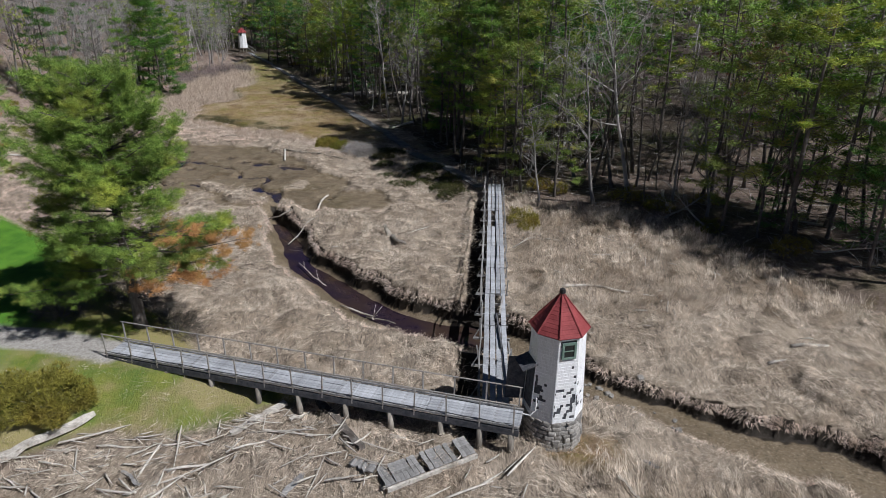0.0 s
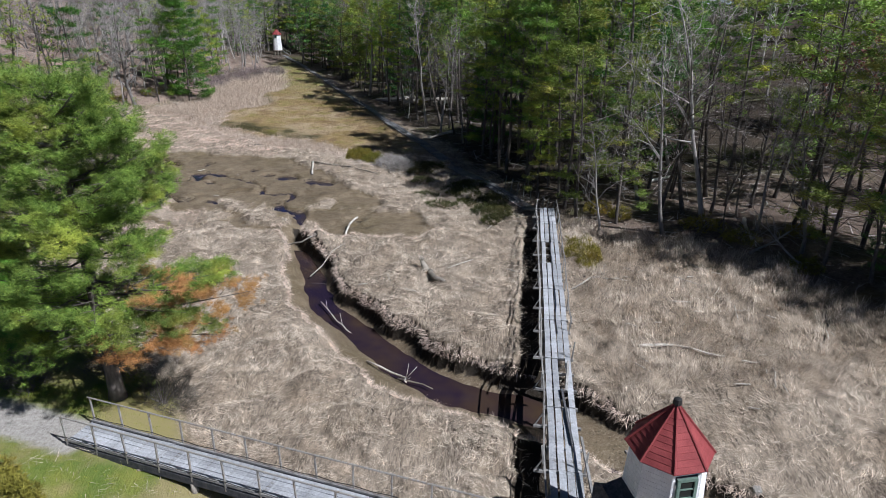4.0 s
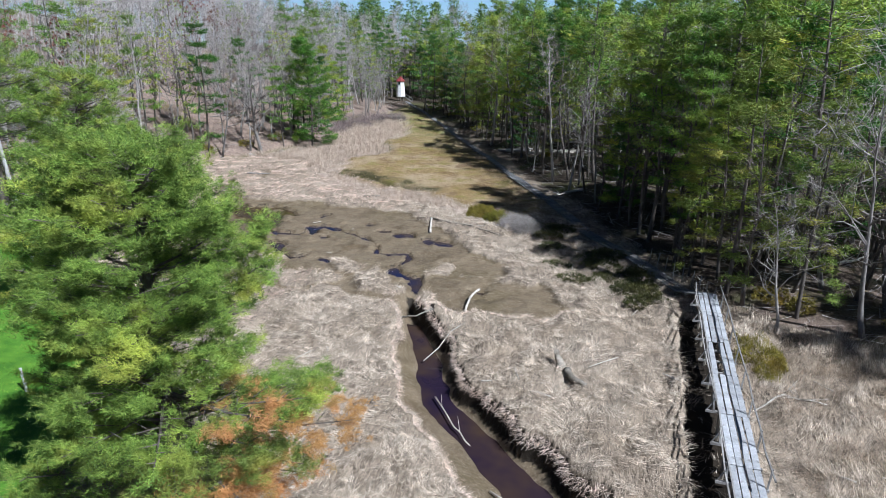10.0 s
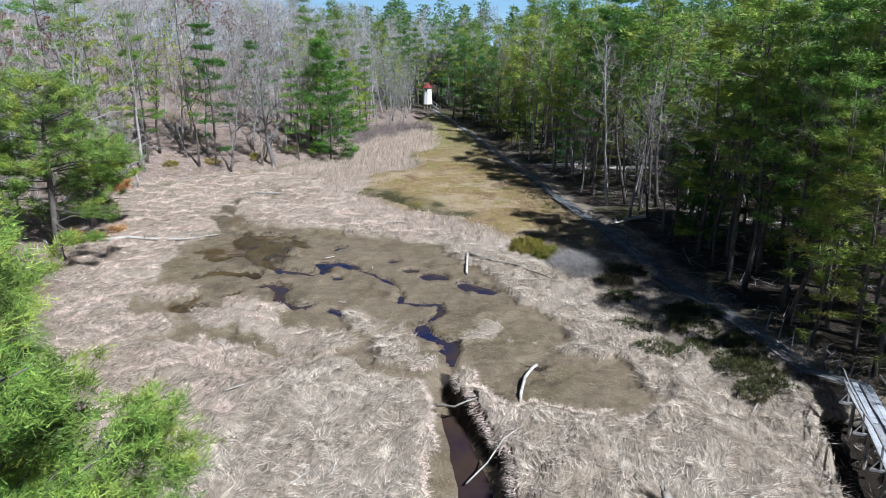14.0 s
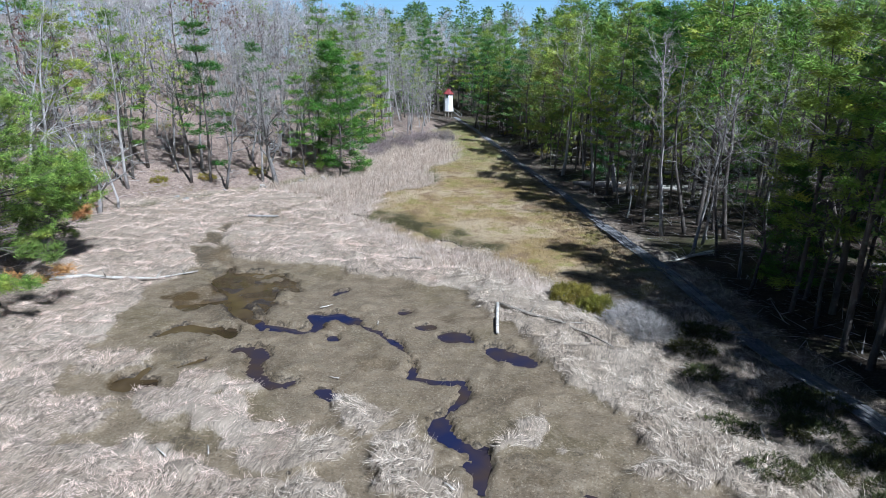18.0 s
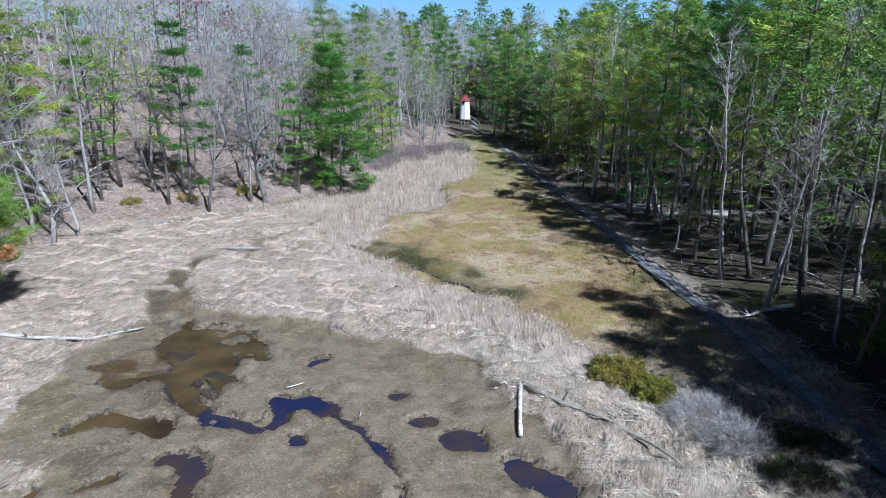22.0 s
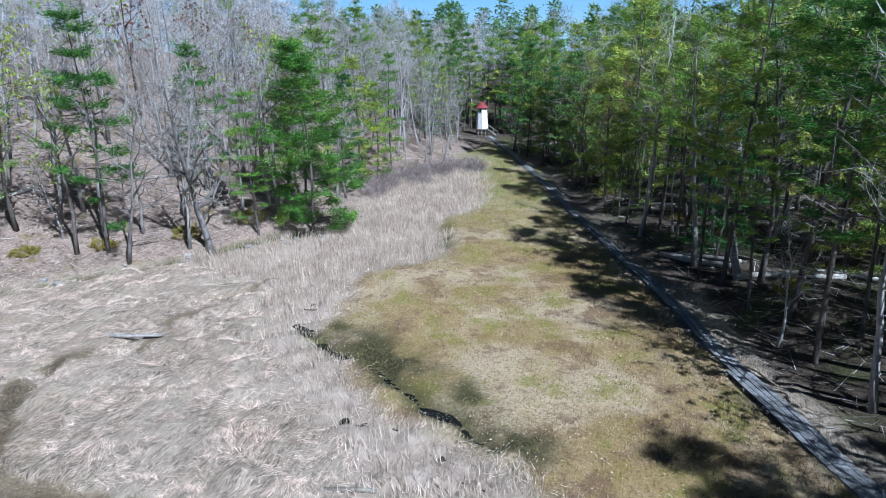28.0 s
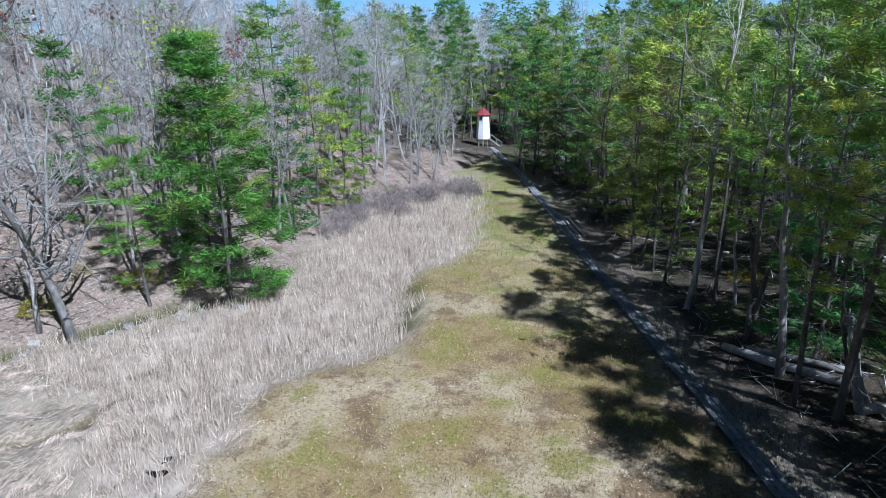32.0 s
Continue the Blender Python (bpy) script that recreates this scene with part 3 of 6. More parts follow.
def ground_material():
    m, nt, ns, bs = nodes_of("valley_ground")

    def kind(key):
        a = ns.new("ShaderNodeAttribute")
        a.attribute_name = key
        return a.outputs["Fac"]

    def ragged(key, by, width=0.16):
        """The weight of a kind with a crisp, uneven border."""
        return ramp(nt, maths(nt, "ADD", kind(key), ramp(nt, by, 0.2, 0.8, -0.4, 0.4)), 0.5 - width, 0.5 + width)

    fine, mid, wide = noise_node(nt, 7.0, 6.0, 0.7), noise_node(nt, 0.9, 4.0), noise_node(nt, 0.16, 3.0)
    strand = noise_node(nt, 3.0, 5.0, 0.65, (3.2, 0.7, 1), 1.2)
    col = mix(nt, ramp(nt, strand, 0.35, 0.65), (0.06, 0.048, 0.036), (0.46, 0.38, 0.3))
    col = mix(nt, ramp(nt, mid, 0.45, 0.7, 0, 0.6), col, (0.3, 0.245, 0.18))
    col = mix(nt, ramp(nt, wide, 0.45, 0.65, 0, 0.3), col, (0.52, 0.45, 0.37))
    reed = mix(nt, ramp(nt, mid, 0.35, 0.65), (0.3, 0.24, 0.2), (0.48, 0.4, 0.34))
    col = mix(nt, kind("reed"), col, reed)
    mead = mix(nt, ramp(nt, mid, 0.35, 0.65), (0.34, 0.245, 0.125), (0.25, 0.18, 0.068))
    mead = mix(nt, ramp(nt, wide, 0.46, 0.58), mead, (0.45, 0.355, 0.235))
    blot = noise_node(nt, 0.42, 5.0, 0.7)
    mead = mix(nt, ramp(nt, blot, 0.53, 0.62, 0, 0.75), mead, (0.22, 0.21, 0.045))
    mead = mix(nt, ramp(nt, blot, 0.48, 0.39, 0, 0.85), mead, (0.18, 0.112, 0.066))
    mead = mix(nt, ramp(nt, fine, 0.5, 0.66, 0, 0.7), mead, (0.09, 0.07, 0.03))
    mead = mix(nt, ramp(nt, noise_node(nt, 11.0, 3.0, 0.6), 0.6, 0.7, 0, 0.8), mead, (0.5, 0.41, 0.28))
    col = mix(nt, kind("meadow"), col, mead)
    lit = mix(nt, ramp(nt, mid, 0.35, 0.65), (0.18, 0.133, 0.108), (0.31, 0.235, 0.195))
    lit = mix(nt, ramp(nt, fine, 0.5, 0.72), lit, (0.36, 0.295, 0.25))
    flake = noise_node(nt, 4.5, 6.0, 0.78)
    lit = mix(nt, ramp(nt, flake, 0.55, 0.62, 0, 0.85), lit, (0.5, 0.4, 0.33))
    lit = mix(nt, ramp(nt, flake, 0.45, 0.38, 0, 0.9), lit, (0.07, 0.052, 0.04))
    lit = mix(nt, ramp(nt, noise_node(nt, 0.3, 5.0, 0.7), 0.56, 0.64, 0, 0.8), lit, (0.15, 0.12, 0.045))
    lit = mix(nt, ramp(nt, noise_node(nt, 0.5, 5.0, 0.7), 0.42, 0.34, 0, 0.7), lit, (0.1, 0.075, 0.058))
    col = mix(nt, kind("litter"), col, lit)
    # Duff tones kept near black so the colour holds the woods' shade.
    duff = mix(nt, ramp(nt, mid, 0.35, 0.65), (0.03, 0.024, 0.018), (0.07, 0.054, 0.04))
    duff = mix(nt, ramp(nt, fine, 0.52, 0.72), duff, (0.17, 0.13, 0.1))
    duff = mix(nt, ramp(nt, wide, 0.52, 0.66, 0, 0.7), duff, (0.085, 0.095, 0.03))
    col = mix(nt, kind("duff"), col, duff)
    lawn = mix(nt, ramp(nt, mid, 0.38, 0.66), (0.12, 0.19, 0.025), (0.22, 0.25, 0.04))
    lawn = mix(nt, ramp(nt, noise_node(nt, 0.33, 4.0), 0.44, 0.56, 0, 0.8), lawn, (0.34, 0.28, 0.14))
    col = mix(nt, kind("lawn"), col, lawn)
    col = mix(nt, kind("lush"), col, mix(nt, ramp(nt, mid, 0.38, 0.66), (0.07, 0.2, 0.02), (0.13, 0.3, 0.03)))
    mud = mix(nt, ramp(nt, mid, 0.35, 0.65), (0.137, 0.104, 0.068), (0.22, 0.173, 0.115))
    mud = mix(nt, ramp(nt, fine, 0.5, 0.75, 0, 0.7), mud, (0.29, 0.235, 0.165))
    mud = mix(nt, ramp(nt, wide, 0.5, 0.62, 0, 0.6), mud, (0.12, 0.095, 0.05))
    mud = mix(nt, ramp(nt, noise_node(nt, 2.2, 6.0, 0.72), 0.5, 0.62, 0, 0.8), mud, (0.23, 0.19, 0.135))
    speck = noise_node(nt, 9.0, 5.0, 0.75)
    mud = mix(nt, ramp(nt, speck, 0.56, 0.62, 0, 0.85), mud, (0.36, 0.3, 0.22))
    mud = mix(nt, ramp(nt, speck, 0.43, 0.37, 0, 0.85), mud, (0.06, 0.046, 0.03))
    mud = mix(nt, ragged("damp", fine, 0.2), mud, mix(nt, ramp(nt, wide, 0.42, 0.58), (0.075, 0.05, 0.022), (0.045, 0.036, 0.03)))
    col = mix(nt, ragged("mud", fine), col, mud)
    col = mix(nt, kind("wet"), col, mix(nt, ramp(nt, mid, 0.4, 0.6), (0.03, 0.03, 0.012), (0.08, 0.08, 0.025)))
    col = mix(nt, ragged("bog", fine, 0.4), col, mix(nt, ramp(nt, fine, 0.4, 0.6), (0.018, 0.018, 0.009), (0.1, 0.088, 0.035)))
    # Near-black: peat plus the painted shade of creek bank and boardwalk.
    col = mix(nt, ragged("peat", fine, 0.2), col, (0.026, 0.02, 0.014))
    grav = mix(nt, ramp(nt, fine, 0.35, 0.65), (0.3, 0.28, 0.26), (0.48, 0.46, 0.43))
    col = mix(nt, kind("gravel"), col, grav)
    nt.links.new(col, bs.inputs["Base Color"])
    nt.links.new(ramp(nt, kind("mud"), 0, 1, 0.95, 0.5), bs.inputs["Roughness"])
    bs.inputs["Specular IOR Level"].default_value = 0.25
    h = maths(nt, "ADD", maths(nt, "MULTIPLY", strand, ramp(nt, kind("mud"), 0, 1, 1.0, 0.0)), fine)
    h = maths(nt, "ADD", h, maths(nt, "MULTIPLY", noise_node(nt, 2.2, 6.0, 0.72), kind("mud")))
    bump(nt, bs, h, 0.8, 0.08)
    return m


GRID = {}


def lookup(key, x, y):
    """A value of the ground sheet at points given as arrays."""
    xs, ys, v = GRID["xs"], GRID["ys"], GRID[key]
    i = np.clip(np.searchsorted(xs, x) - 1, 0, len(xs) - 2)
    j = np.clip(np.searchsorted(ys, y) - 1, 0, len(ys) - 2)
    u, w = (x - xs[i]) / (xs[i + 1] - xs[i]), (y - ys[j]) / (ys[j + 1] - ys[j])
    return (v[j, i] * (1 - u) + v[j, i + 1] * u) * (1 - w) + (v[j + 1, i] * (1 - u) + v[j + 1, i + 1] * u) * w


def make_ground():
    def steps(fine0, fine1, step, end):
        mid_part = list(np.arange(fine0, fine1 + 1e-6, step))
        grow, a, b, s = [], fine0, fine1, step
        lo, hi = [], []
        while b < end:
            s *= 1.18
            a, b = a - s, b + s
            lo.append(a)
            hi.append(b)
        return np.array(lo[::-1] + mid_part + hi)

    xs, ys = steps(-60, 24, 0.31, 2500), steps(15, 94, 0.31, 2500)

    def denser(v, lo, hi):
        a, b = v[(v >= lo) & (v <= hi)][[0, -1]]
        return np.concatenate([v[v < a], np.linspace(a, b, int((b - a) / 0.215) + 1), v[v > b]])

    xs, ys = denser(xs, -40, 14), denser(ys, 18, 71)
    gx, gy = np.meshgrid(xs, ys)
    x, y = gx.ravel(), gy.ravel()
    z, kinds = valley(x, y)
    far = smooth(np.hypot(x, y - 60), 300, 1200)
    z = z * (1 - far) + far * -3
    nx, ny = len(xs), len(ys)
    GRID.update(xs=xs, ys=ys, z=z.reshape(ny, nx), **{k: w.reshape(ny, nx) for k, w in kinds.items()})
    me = bpy.data.meshes.new("ground")
    me.vertices.add(nx * ny)
    me.vertices.foreach_set("co", np.stack([x, y, z], 1).astype(np.float32).ravel())
    i = np.arange(nx * ny).reshape(ny, nx)
    quads = np.stack([i[:-1, :-1], i[:-1, 1:], i[1:, 1:], i[1:, :-1]], -1).reshape(-1, 4).astype(np.int32)
    me.loops.add(quads.size)
    me.loops.foreach_set("vertex_index", quads.ravel())
    me.polygons.add(len(quads))
    me.polygons.foreach_set("loop_start", np.arange(0, quads.size, 4, dtype=np.int32))
    me.polygons.foreach_set("use_smooth", np.ones(len(quads), dtype=bool))
    me.update(calc_edges=True)
    for key, w in kinds.items():
        a = me.attributes.new(key, "FLOAT", "POINT")
        a.data.foreach_set("value", w.astype(np.float32))
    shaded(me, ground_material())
    return tagged(new("ground", me), "valley floor of matted marsh grass, mud, meadow and leaf litter", "ground", kind="structure")


make_ground()


def sky_backdrop():
    """The pale sky above the far horizon to the north, two kilometres off."""
    m = bpy.data.materials.new("horizon_sky")
    m.use_nodes = True
    nt = m.node_tree
    nt.nodes.remove(nt.nodes["Principled BSDF"])
    glow, sep, tc = nt.nodes.new("ShaderNodeEmission"), nt.nodes.new("ShaderNodeSeparateXYZ"), nt.nodes.new("ShaderNodeTexCoord")
    nt.links.new(tc.outputs["Object"], sep.inputs[0])
    nt.links.new(mix(nt, ramp(nt, sep.outputs["Z"], 0, 330), (0.4, 0.52, 0.56), (0.13, 0.33, 0.55)), glow.inputs["Color"])
    nt.links.new(glow.outputs[0], nt.nodes["Material Output"].inputs[0])
    arc = [(2300 * math.sin(radians(a)) - 20, 2300 * math.cos(radians(a))) for a in range(-80, 61, 5)]
    vs = [(x, y, z) for z in (-10, 480) for x, y in arc]
    n = len(arc)
    me = mesh("backdrop", vs, [(i, i + 1, n + i + 1, n + i) for i in range(n - 1)], m)
    return tagged(new("backdrop", me), "pale blue clear sky above the far woods", "sky", kind="structure")


sky_backdrop()


def water_sheet(name, outline, z, material, label):
    me = mesh(name, [(x, y, z) for x, y in outline], [tuple(range(len(outline)))], material)
    return tagged(new(name, me), label, "water", kind="structure")


water_sheet("water_shallows", [(-46, 88), (-47, 60), (-36, 48), (-30.6, 48.1), (-30.6, 75.8)], -1.31, AMBER_WATER, "shallow amber water over brown mud")
water_sheet("water_pools", [(-30.6, 75.8), (-30.6, 48.1), (-20, 48.3), (-17, 51.2), (-12, 51.5), (-8, 49), (-6, 55), (-12, 66)], -1.31, WATER, "still dark water in shallow pools on the mud flat")
water_sheet("water_creek", [(-16, 48.2), (-13, 48), (-9, 41), (-4, 36), (1, 33), (6, 31), (10, 26), (16, 24), (40, 14), (40, 5), (10, 18), (5, 22), (-3, 27), (-10, 34), (-15, 42)], -2.05, CREEK, "shallow brown water of a winding tidal creek")
water_sheet("water_ditch", [(-40, 90), (-31, 79.5), (-26, 77.5), (-20, 76.5), (-19.5, 79.5), (-26, 83), (-33, 92)], -0.96, BOG_WATER, "dark standing water along the meadow's edge")


# ---- trees ----
def unit(v):
    return v / np.maximum(np.linalg.norm(v, axis=-1, keepdims=True), 1e-6)


def spikes(rng, centres, out, count, length, width, lift=0.35, spread=0.9, level=1.0, face=0.0, loose=0.16):
    """Triangles that fan out from each centre: tufts of needles or blades."""
    c = np.repeat(centres, count, 0)
    d = unit(np.repeat(out, count, 0) * 0.6 + rng.normal(size=c.shape) * spread * np.array([1, 1, level]) + np.array([0, 0, lift]))
    side = unit(np.cross(d, rng.normal(size=c.shape) + np.array([0.3, -0.25, 1.0]) * face)) * width * rng.uniform(0.6, 1.3, (len(c), 1))
    c = c + rng.normal(size=c.shape) * length * loose * np.array([1, 1, level])
    tip = c + d * length * rng.uniform(0.6, 1.25, (len(c), 1))
    return np.stack([c - side, c + side, tip], 1)


def pine_parts(seed, H, reach, bare, whorls, per, tufts, count, length, width, droop=0.06, thin=1.0, low=3):
    """Wood (verts, faces) and needle tufts of a white pine: whorls of level limbs, each with a flat plate of tufts."""
    rng = np.random.default_rng(seed)
    wood = Build()
    lean = rng.normal(size=2) * 0.015 * H
    bow = rng.normal(size=2) * 0.012 * H
    axis = lambda t: Vector((lean[0] * t * t * 1.6 + bow[0] * math.sin(4 * t), lean[1] * t * t * 1.6 + bow[1] * math.sin(4 * t), H * t))
    r0 = 0.0068 * H + 0.03
    wood.tube([axis(t) for t in (-0.02, 0.03, 0.3, 0.55, 0.8, 1.0)], [r0 * 1.25, r0, r0 * 0.8, r0 * 0.55, r0 * 0.28, 0.015], 7)
    limb = Build()
    cents, outs = [], []
    for k in range(int(44 * bare)):
        t, a = rng.uniform(0.06, bare + 0.12), rng.uniform(0, 6.28)
        p0, L = axis(t), rng.uniform(0.5, 2.2)
        m1 = p0 + Vector((math.cos(a), math.sin(a), rng.uniform(-0.25, 0.2))) * L * 0.6
        limb.tube([p0, m1, m1 + Vector((math.cos(a + 0.5), math.sin(a + 0.5), rng.uniform(-0.5, 0.4))) * L * 0.5], [0.022, 0.015, 0.006], 3)
    stages = [(bare + (1 - bare) * (w + rng.uniform(0, 0.7)) / whorls, per) for w in range(whorls)]
    stages += [(rng.uniform(0.5 * bare, bare), 1) for k in range(low)]
    for t, per_t in stages:
        s = max(0.0, (t - bare) / (1 - bare))
        shape = (0.55 + 0.45 * min(1, s * 3.0)) * (1 - s) ** 0.85 + 0.08
        a0 = rng.uniform(0, 6.28)
        for k in range(per_t):
            if rng.uniform() > thin:
                continue
            a = a0 + 6.283 * k / per_t + rng.normal() * 0.3
            L = reach * shape * rng.uniform(0.6, 1.25)
            up = 0.12 + 0.45 * s + rng.normal() * 0.08
            p0 = axis(min(t, 0.99))
            dirv = Vector((math.cos(a), math.sin(a), 0))
            mid_p = p0 + dirv * L * 0.5 + Vector((0, 0, L * (up * 0.5 - droop)))
            end_p = p0 + dirv * L + Vector((0, 0, L * up * 0.9))
            limb.tube([p0, end_p], [r0 * 0.28 * (1 - 0.6 * s), 0.008], 3)
            n = max(3, int(tufts * (0.5 + 0.7 * L / reach)))
            g = max(2, n // 4)
            u = np.repeat(rng.uniform(0.3, 1.03, g) ** 0.75, n // g + 1)[:n]
            side_v = np.array([-math.sin(a), math.cos(a), 0])
            lat = np.repeat(rng.normal(size=g), n // g + 1)[:n] * 0.3 * L * np.sqrt(np.clip(1.12 - u, 0.05, 1)) + rng.normal(size=n) * 0.4 * length
            u = u + rng.normal(size=n) * 0.4 * length / L
            pm = np.array(p0)[None] + (np.array(end_p) - np.array(p0))[None] * u[:, None] + side_v[None] * lat[:, None]
            pm[:, 2] += -droop * L * 4 * u * (1 - u) + rng.normal(size=n) * 0.035 * length * 4
            cents.append(pm)
            outs.append(np.repeat(np.array([[dirv.x, dirv.y, 0.0]]), n, 0))
    n = 5
    cents.append(np.array([list(axis(1 - 0.02 * q)) for q in range(n)]))
    outs.append(np.repeat(np.array([[0, 0, 1.0]]), n, 0))
    c, o = np.concatenate(cents), np.concatenate(outs)
    return wood, limb, spikes(rng, c, o, count, length, width, 0.2, 0.9, 0.5, 1.3, 0.5)


def bare_parts(seed, H, forks, twigs, crook=0.22, spread=0.55, low=0.35, girth=1.0):
    """Trunk, branches and twigs of a leafless broadleaf tree."""
    rng = np.random.default_rng(seed)
    trunk, limbs = Build(), Build()
    r0 = (0.009 * H + 0.04) * girth
    p, d = Vector((0, 0, -0.2)), Vector((rng.normal() * 0.06, rng.normal() * 0.06, 1)).normalized()
    pts, n = [p], 8
    for i in range(n):
        d = (d + Vector(rng.normal(size=3) * crook * 0.35) + Vector((0, 0, 0.12))).normalized()
        p = p + d * (H / n)
        pts.append(p)
    rad = [r0 * 1.2] + [r0 * (1 - 0.93 * (i / n)) for i in range(1, n + 1)]
    trunk.tube(pts, rad, 5)
    ends = []
    for b in range(forks):
        t = low + (0.97 - low) * (b + rng.uniform(0, 0.8)) / forks
        q = min(t * n, n - 0.01)
        i = int(q)
        base = pts[i].lerp(pts[i + 1], q - i)
        a = rng.uniform(0, 6.28)
        L = H * spread * (1.15 - t) * rng.uniform(0.5, 1.1) + 0.5
        dv = Vector((math.cos(a), math.sin(a), rng.uniform(0.35, 1.1))).normalized()
        bp, line = base, [base]
        for s in range(4):
            dv = (dv + Vector(rng.normal(size=3) * crook * 1.25) + Vector((0, 0, 0.12))).normalized()
            bp = bp + dv * L / 4
            line.append(bp)
        rb = r0 * (1 - 0.9 * t) * 0.5 + 0.008
        limbs.tube(line, [rb, rb * 0.75, rb * 0.52, rb * 0.33, 0.007], 3)
        for s in range(4):
            u = rng.uniform(0.2, 1.0) * 3.99
            k = int(u)
            sp = line[k].lerp(line[k + 1], u - k)
            sd = (dv * 0.6 + Vector(rng.normal(size=3) * 0.8)).normalized()
            sl = L * rng.uniform(0.25, 0.55)
            m1 = sp + sd * sl * 0.5
            sd = (sd + Vector(rng.normal(size=3) * crook) + Vector((0, 0, 0.15))).normalized()
            m2 = m1 + sd * sl * 0.5
            limbs.tube([sp, m2], [rb * 0.4 + 0.004, 0.005], 3)
            ends += [(m1, sd), (m2, sd), ((m1 + m2) / 2, sd)]
    c = np.array([list(e[0]) for e in ends])
    o = np.array([list(e[1]) for e in ends])
    per = max(1, twigs // len(ends))
    tw = spikes(rng, c, o * 1.5, per, 0.06 * H ** 0.9, 0.01, 0.25, 0.6)
    return trunk, limbs, tw, c, o


def tree_thing(name, meshes, label, category="tree", group=""):
    top = new(name)
    tagged(top, label, category, group)
    for pname, me, lab in meshes:
        ob = child(pname, me, top, lab)
        if pname != "trunk":
            tagged(ob, kind="stuff")
    return top


def pine_thing(seed, H, reach, bare, needles, label, **kw):
    a = dict(whorls=10, per=5, tufts=20, count=12, length=0.36, width=0.026, droop=0.06, thin=0.9)
    a.update(kw)
    w, l, f = pine_parts(seed, H, reach, bare, **a)
    return tree_thing("pine_tree", [("trunk", w.add(l.v, l.f).mesh("trunk", BARK_PINE, True), ""), ("crown", tri_mesh("crown", f, needles), "")], label)


def bare_thing(seed, H, label, forks=13, twigs=700, leaves=None, name="bare_tree", bark=None, twig=None, **kw):
    t, l, tw, c, o = bare_parts(seed, H, forks, twigs, **kw)
    ms = [("trunk", t.add(l.v, l.f).mesh("trunk", bark or BARK_GREY, True), ""), ("crown", tri_mesh("crown", tw, twig or TWIG), "bare grey twigs")]
    if leaves:
        rng = np.random.default_rng(seed + 5)
        ms.append(("foliage", tri_mesh("foliage", spikes(rng, c + rng.normal(size=c.shape) * 0.3, o, 8, 0.22, 0.065, 0.0, 1.2), leaves), "fresh spring leaves just opening"))
    return tree_thing(name, ms, label)


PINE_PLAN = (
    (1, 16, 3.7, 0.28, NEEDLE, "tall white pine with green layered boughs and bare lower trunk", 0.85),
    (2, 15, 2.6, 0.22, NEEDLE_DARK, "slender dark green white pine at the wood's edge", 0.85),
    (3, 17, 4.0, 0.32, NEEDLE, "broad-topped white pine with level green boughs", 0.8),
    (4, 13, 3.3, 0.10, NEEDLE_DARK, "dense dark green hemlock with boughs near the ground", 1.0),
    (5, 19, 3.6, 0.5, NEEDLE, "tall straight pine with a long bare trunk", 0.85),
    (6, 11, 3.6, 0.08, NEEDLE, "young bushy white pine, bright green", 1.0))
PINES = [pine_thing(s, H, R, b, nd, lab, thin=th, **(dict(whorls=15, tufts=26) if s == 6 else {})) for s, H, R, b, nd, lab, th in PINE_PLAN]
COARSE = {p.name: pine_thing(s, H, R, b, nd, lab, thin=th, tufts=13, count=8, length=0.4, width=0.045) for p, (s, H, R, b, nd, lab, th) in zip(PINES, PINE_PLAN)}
BARES = [bare_thing(s, H, lab, forks, 700, lv, **kw) for s, H, lab, forks, lv, kw in (
    (11, 13, "leafless grey-barked maple with upswept branches", 14, None, {}),
    (12, 15, "tall thin leafless tree with a pale grey trunk", 12, None, dict(spread=0.4, low=0.45)),
    (13, 11, "crooked leafless tree with tangled grey twigs", 15, None, dict(crook=0.4, spread=0.65, low=0.25)),
    (14, 14, "leafless oak with spreading pale branches", 16, None, dict(spread=0.7)),
    (15, 9, "thin leafless sapling with fine grey twigs", 10, None, dict(spread=0.45)))]
# Darker copies of the bare trees: east-wood shade put into bark and twigs.
SHADED_BARES = [bare_thing(s, H, lab, forks, 560, None, "bare_tree", BARK_PINE, THICKET, **kw) for s, H, lab, forks, kw in (
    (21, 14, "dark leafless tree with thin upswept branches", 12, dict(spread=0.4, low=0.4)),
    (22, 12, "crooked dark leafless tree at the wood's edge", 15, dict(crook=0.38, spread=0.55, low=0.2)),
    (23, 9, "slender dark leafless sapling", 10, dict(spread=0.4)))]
# Budding trees take the same shade-darkened bark and twigs.
BUDDING = [bare_thing(16, 14, "broadleaf tree with yellow-green spring leaves opening", 14, 500, BUDS, "budding_tree", BARK_PINE, THICKET),
           bare_thing(17, 12, "red maple with dusky red buds on bare branches", 14, 600, RED_BUDS, "budding_tree", BARK_PINE, THICKET)]
PINE_GOLD = pine_thing(7, 14, 3.6, 0.2, NEEDLE_GOLD, "pine with yellowing needles at the wood's edge", thin=0.8)
OLD_BARE = bare_thing(18, 15, "large old leafless tree with thick pale crooked limbs", 24, 1300, None, "bare_tree", crook=0.42, spread=0.62, low=0.18, girth=1.7)
USED = set()


def edge(x, y):
    return float(signed(np.array([x]), np.array([y]), BASIN)[0])


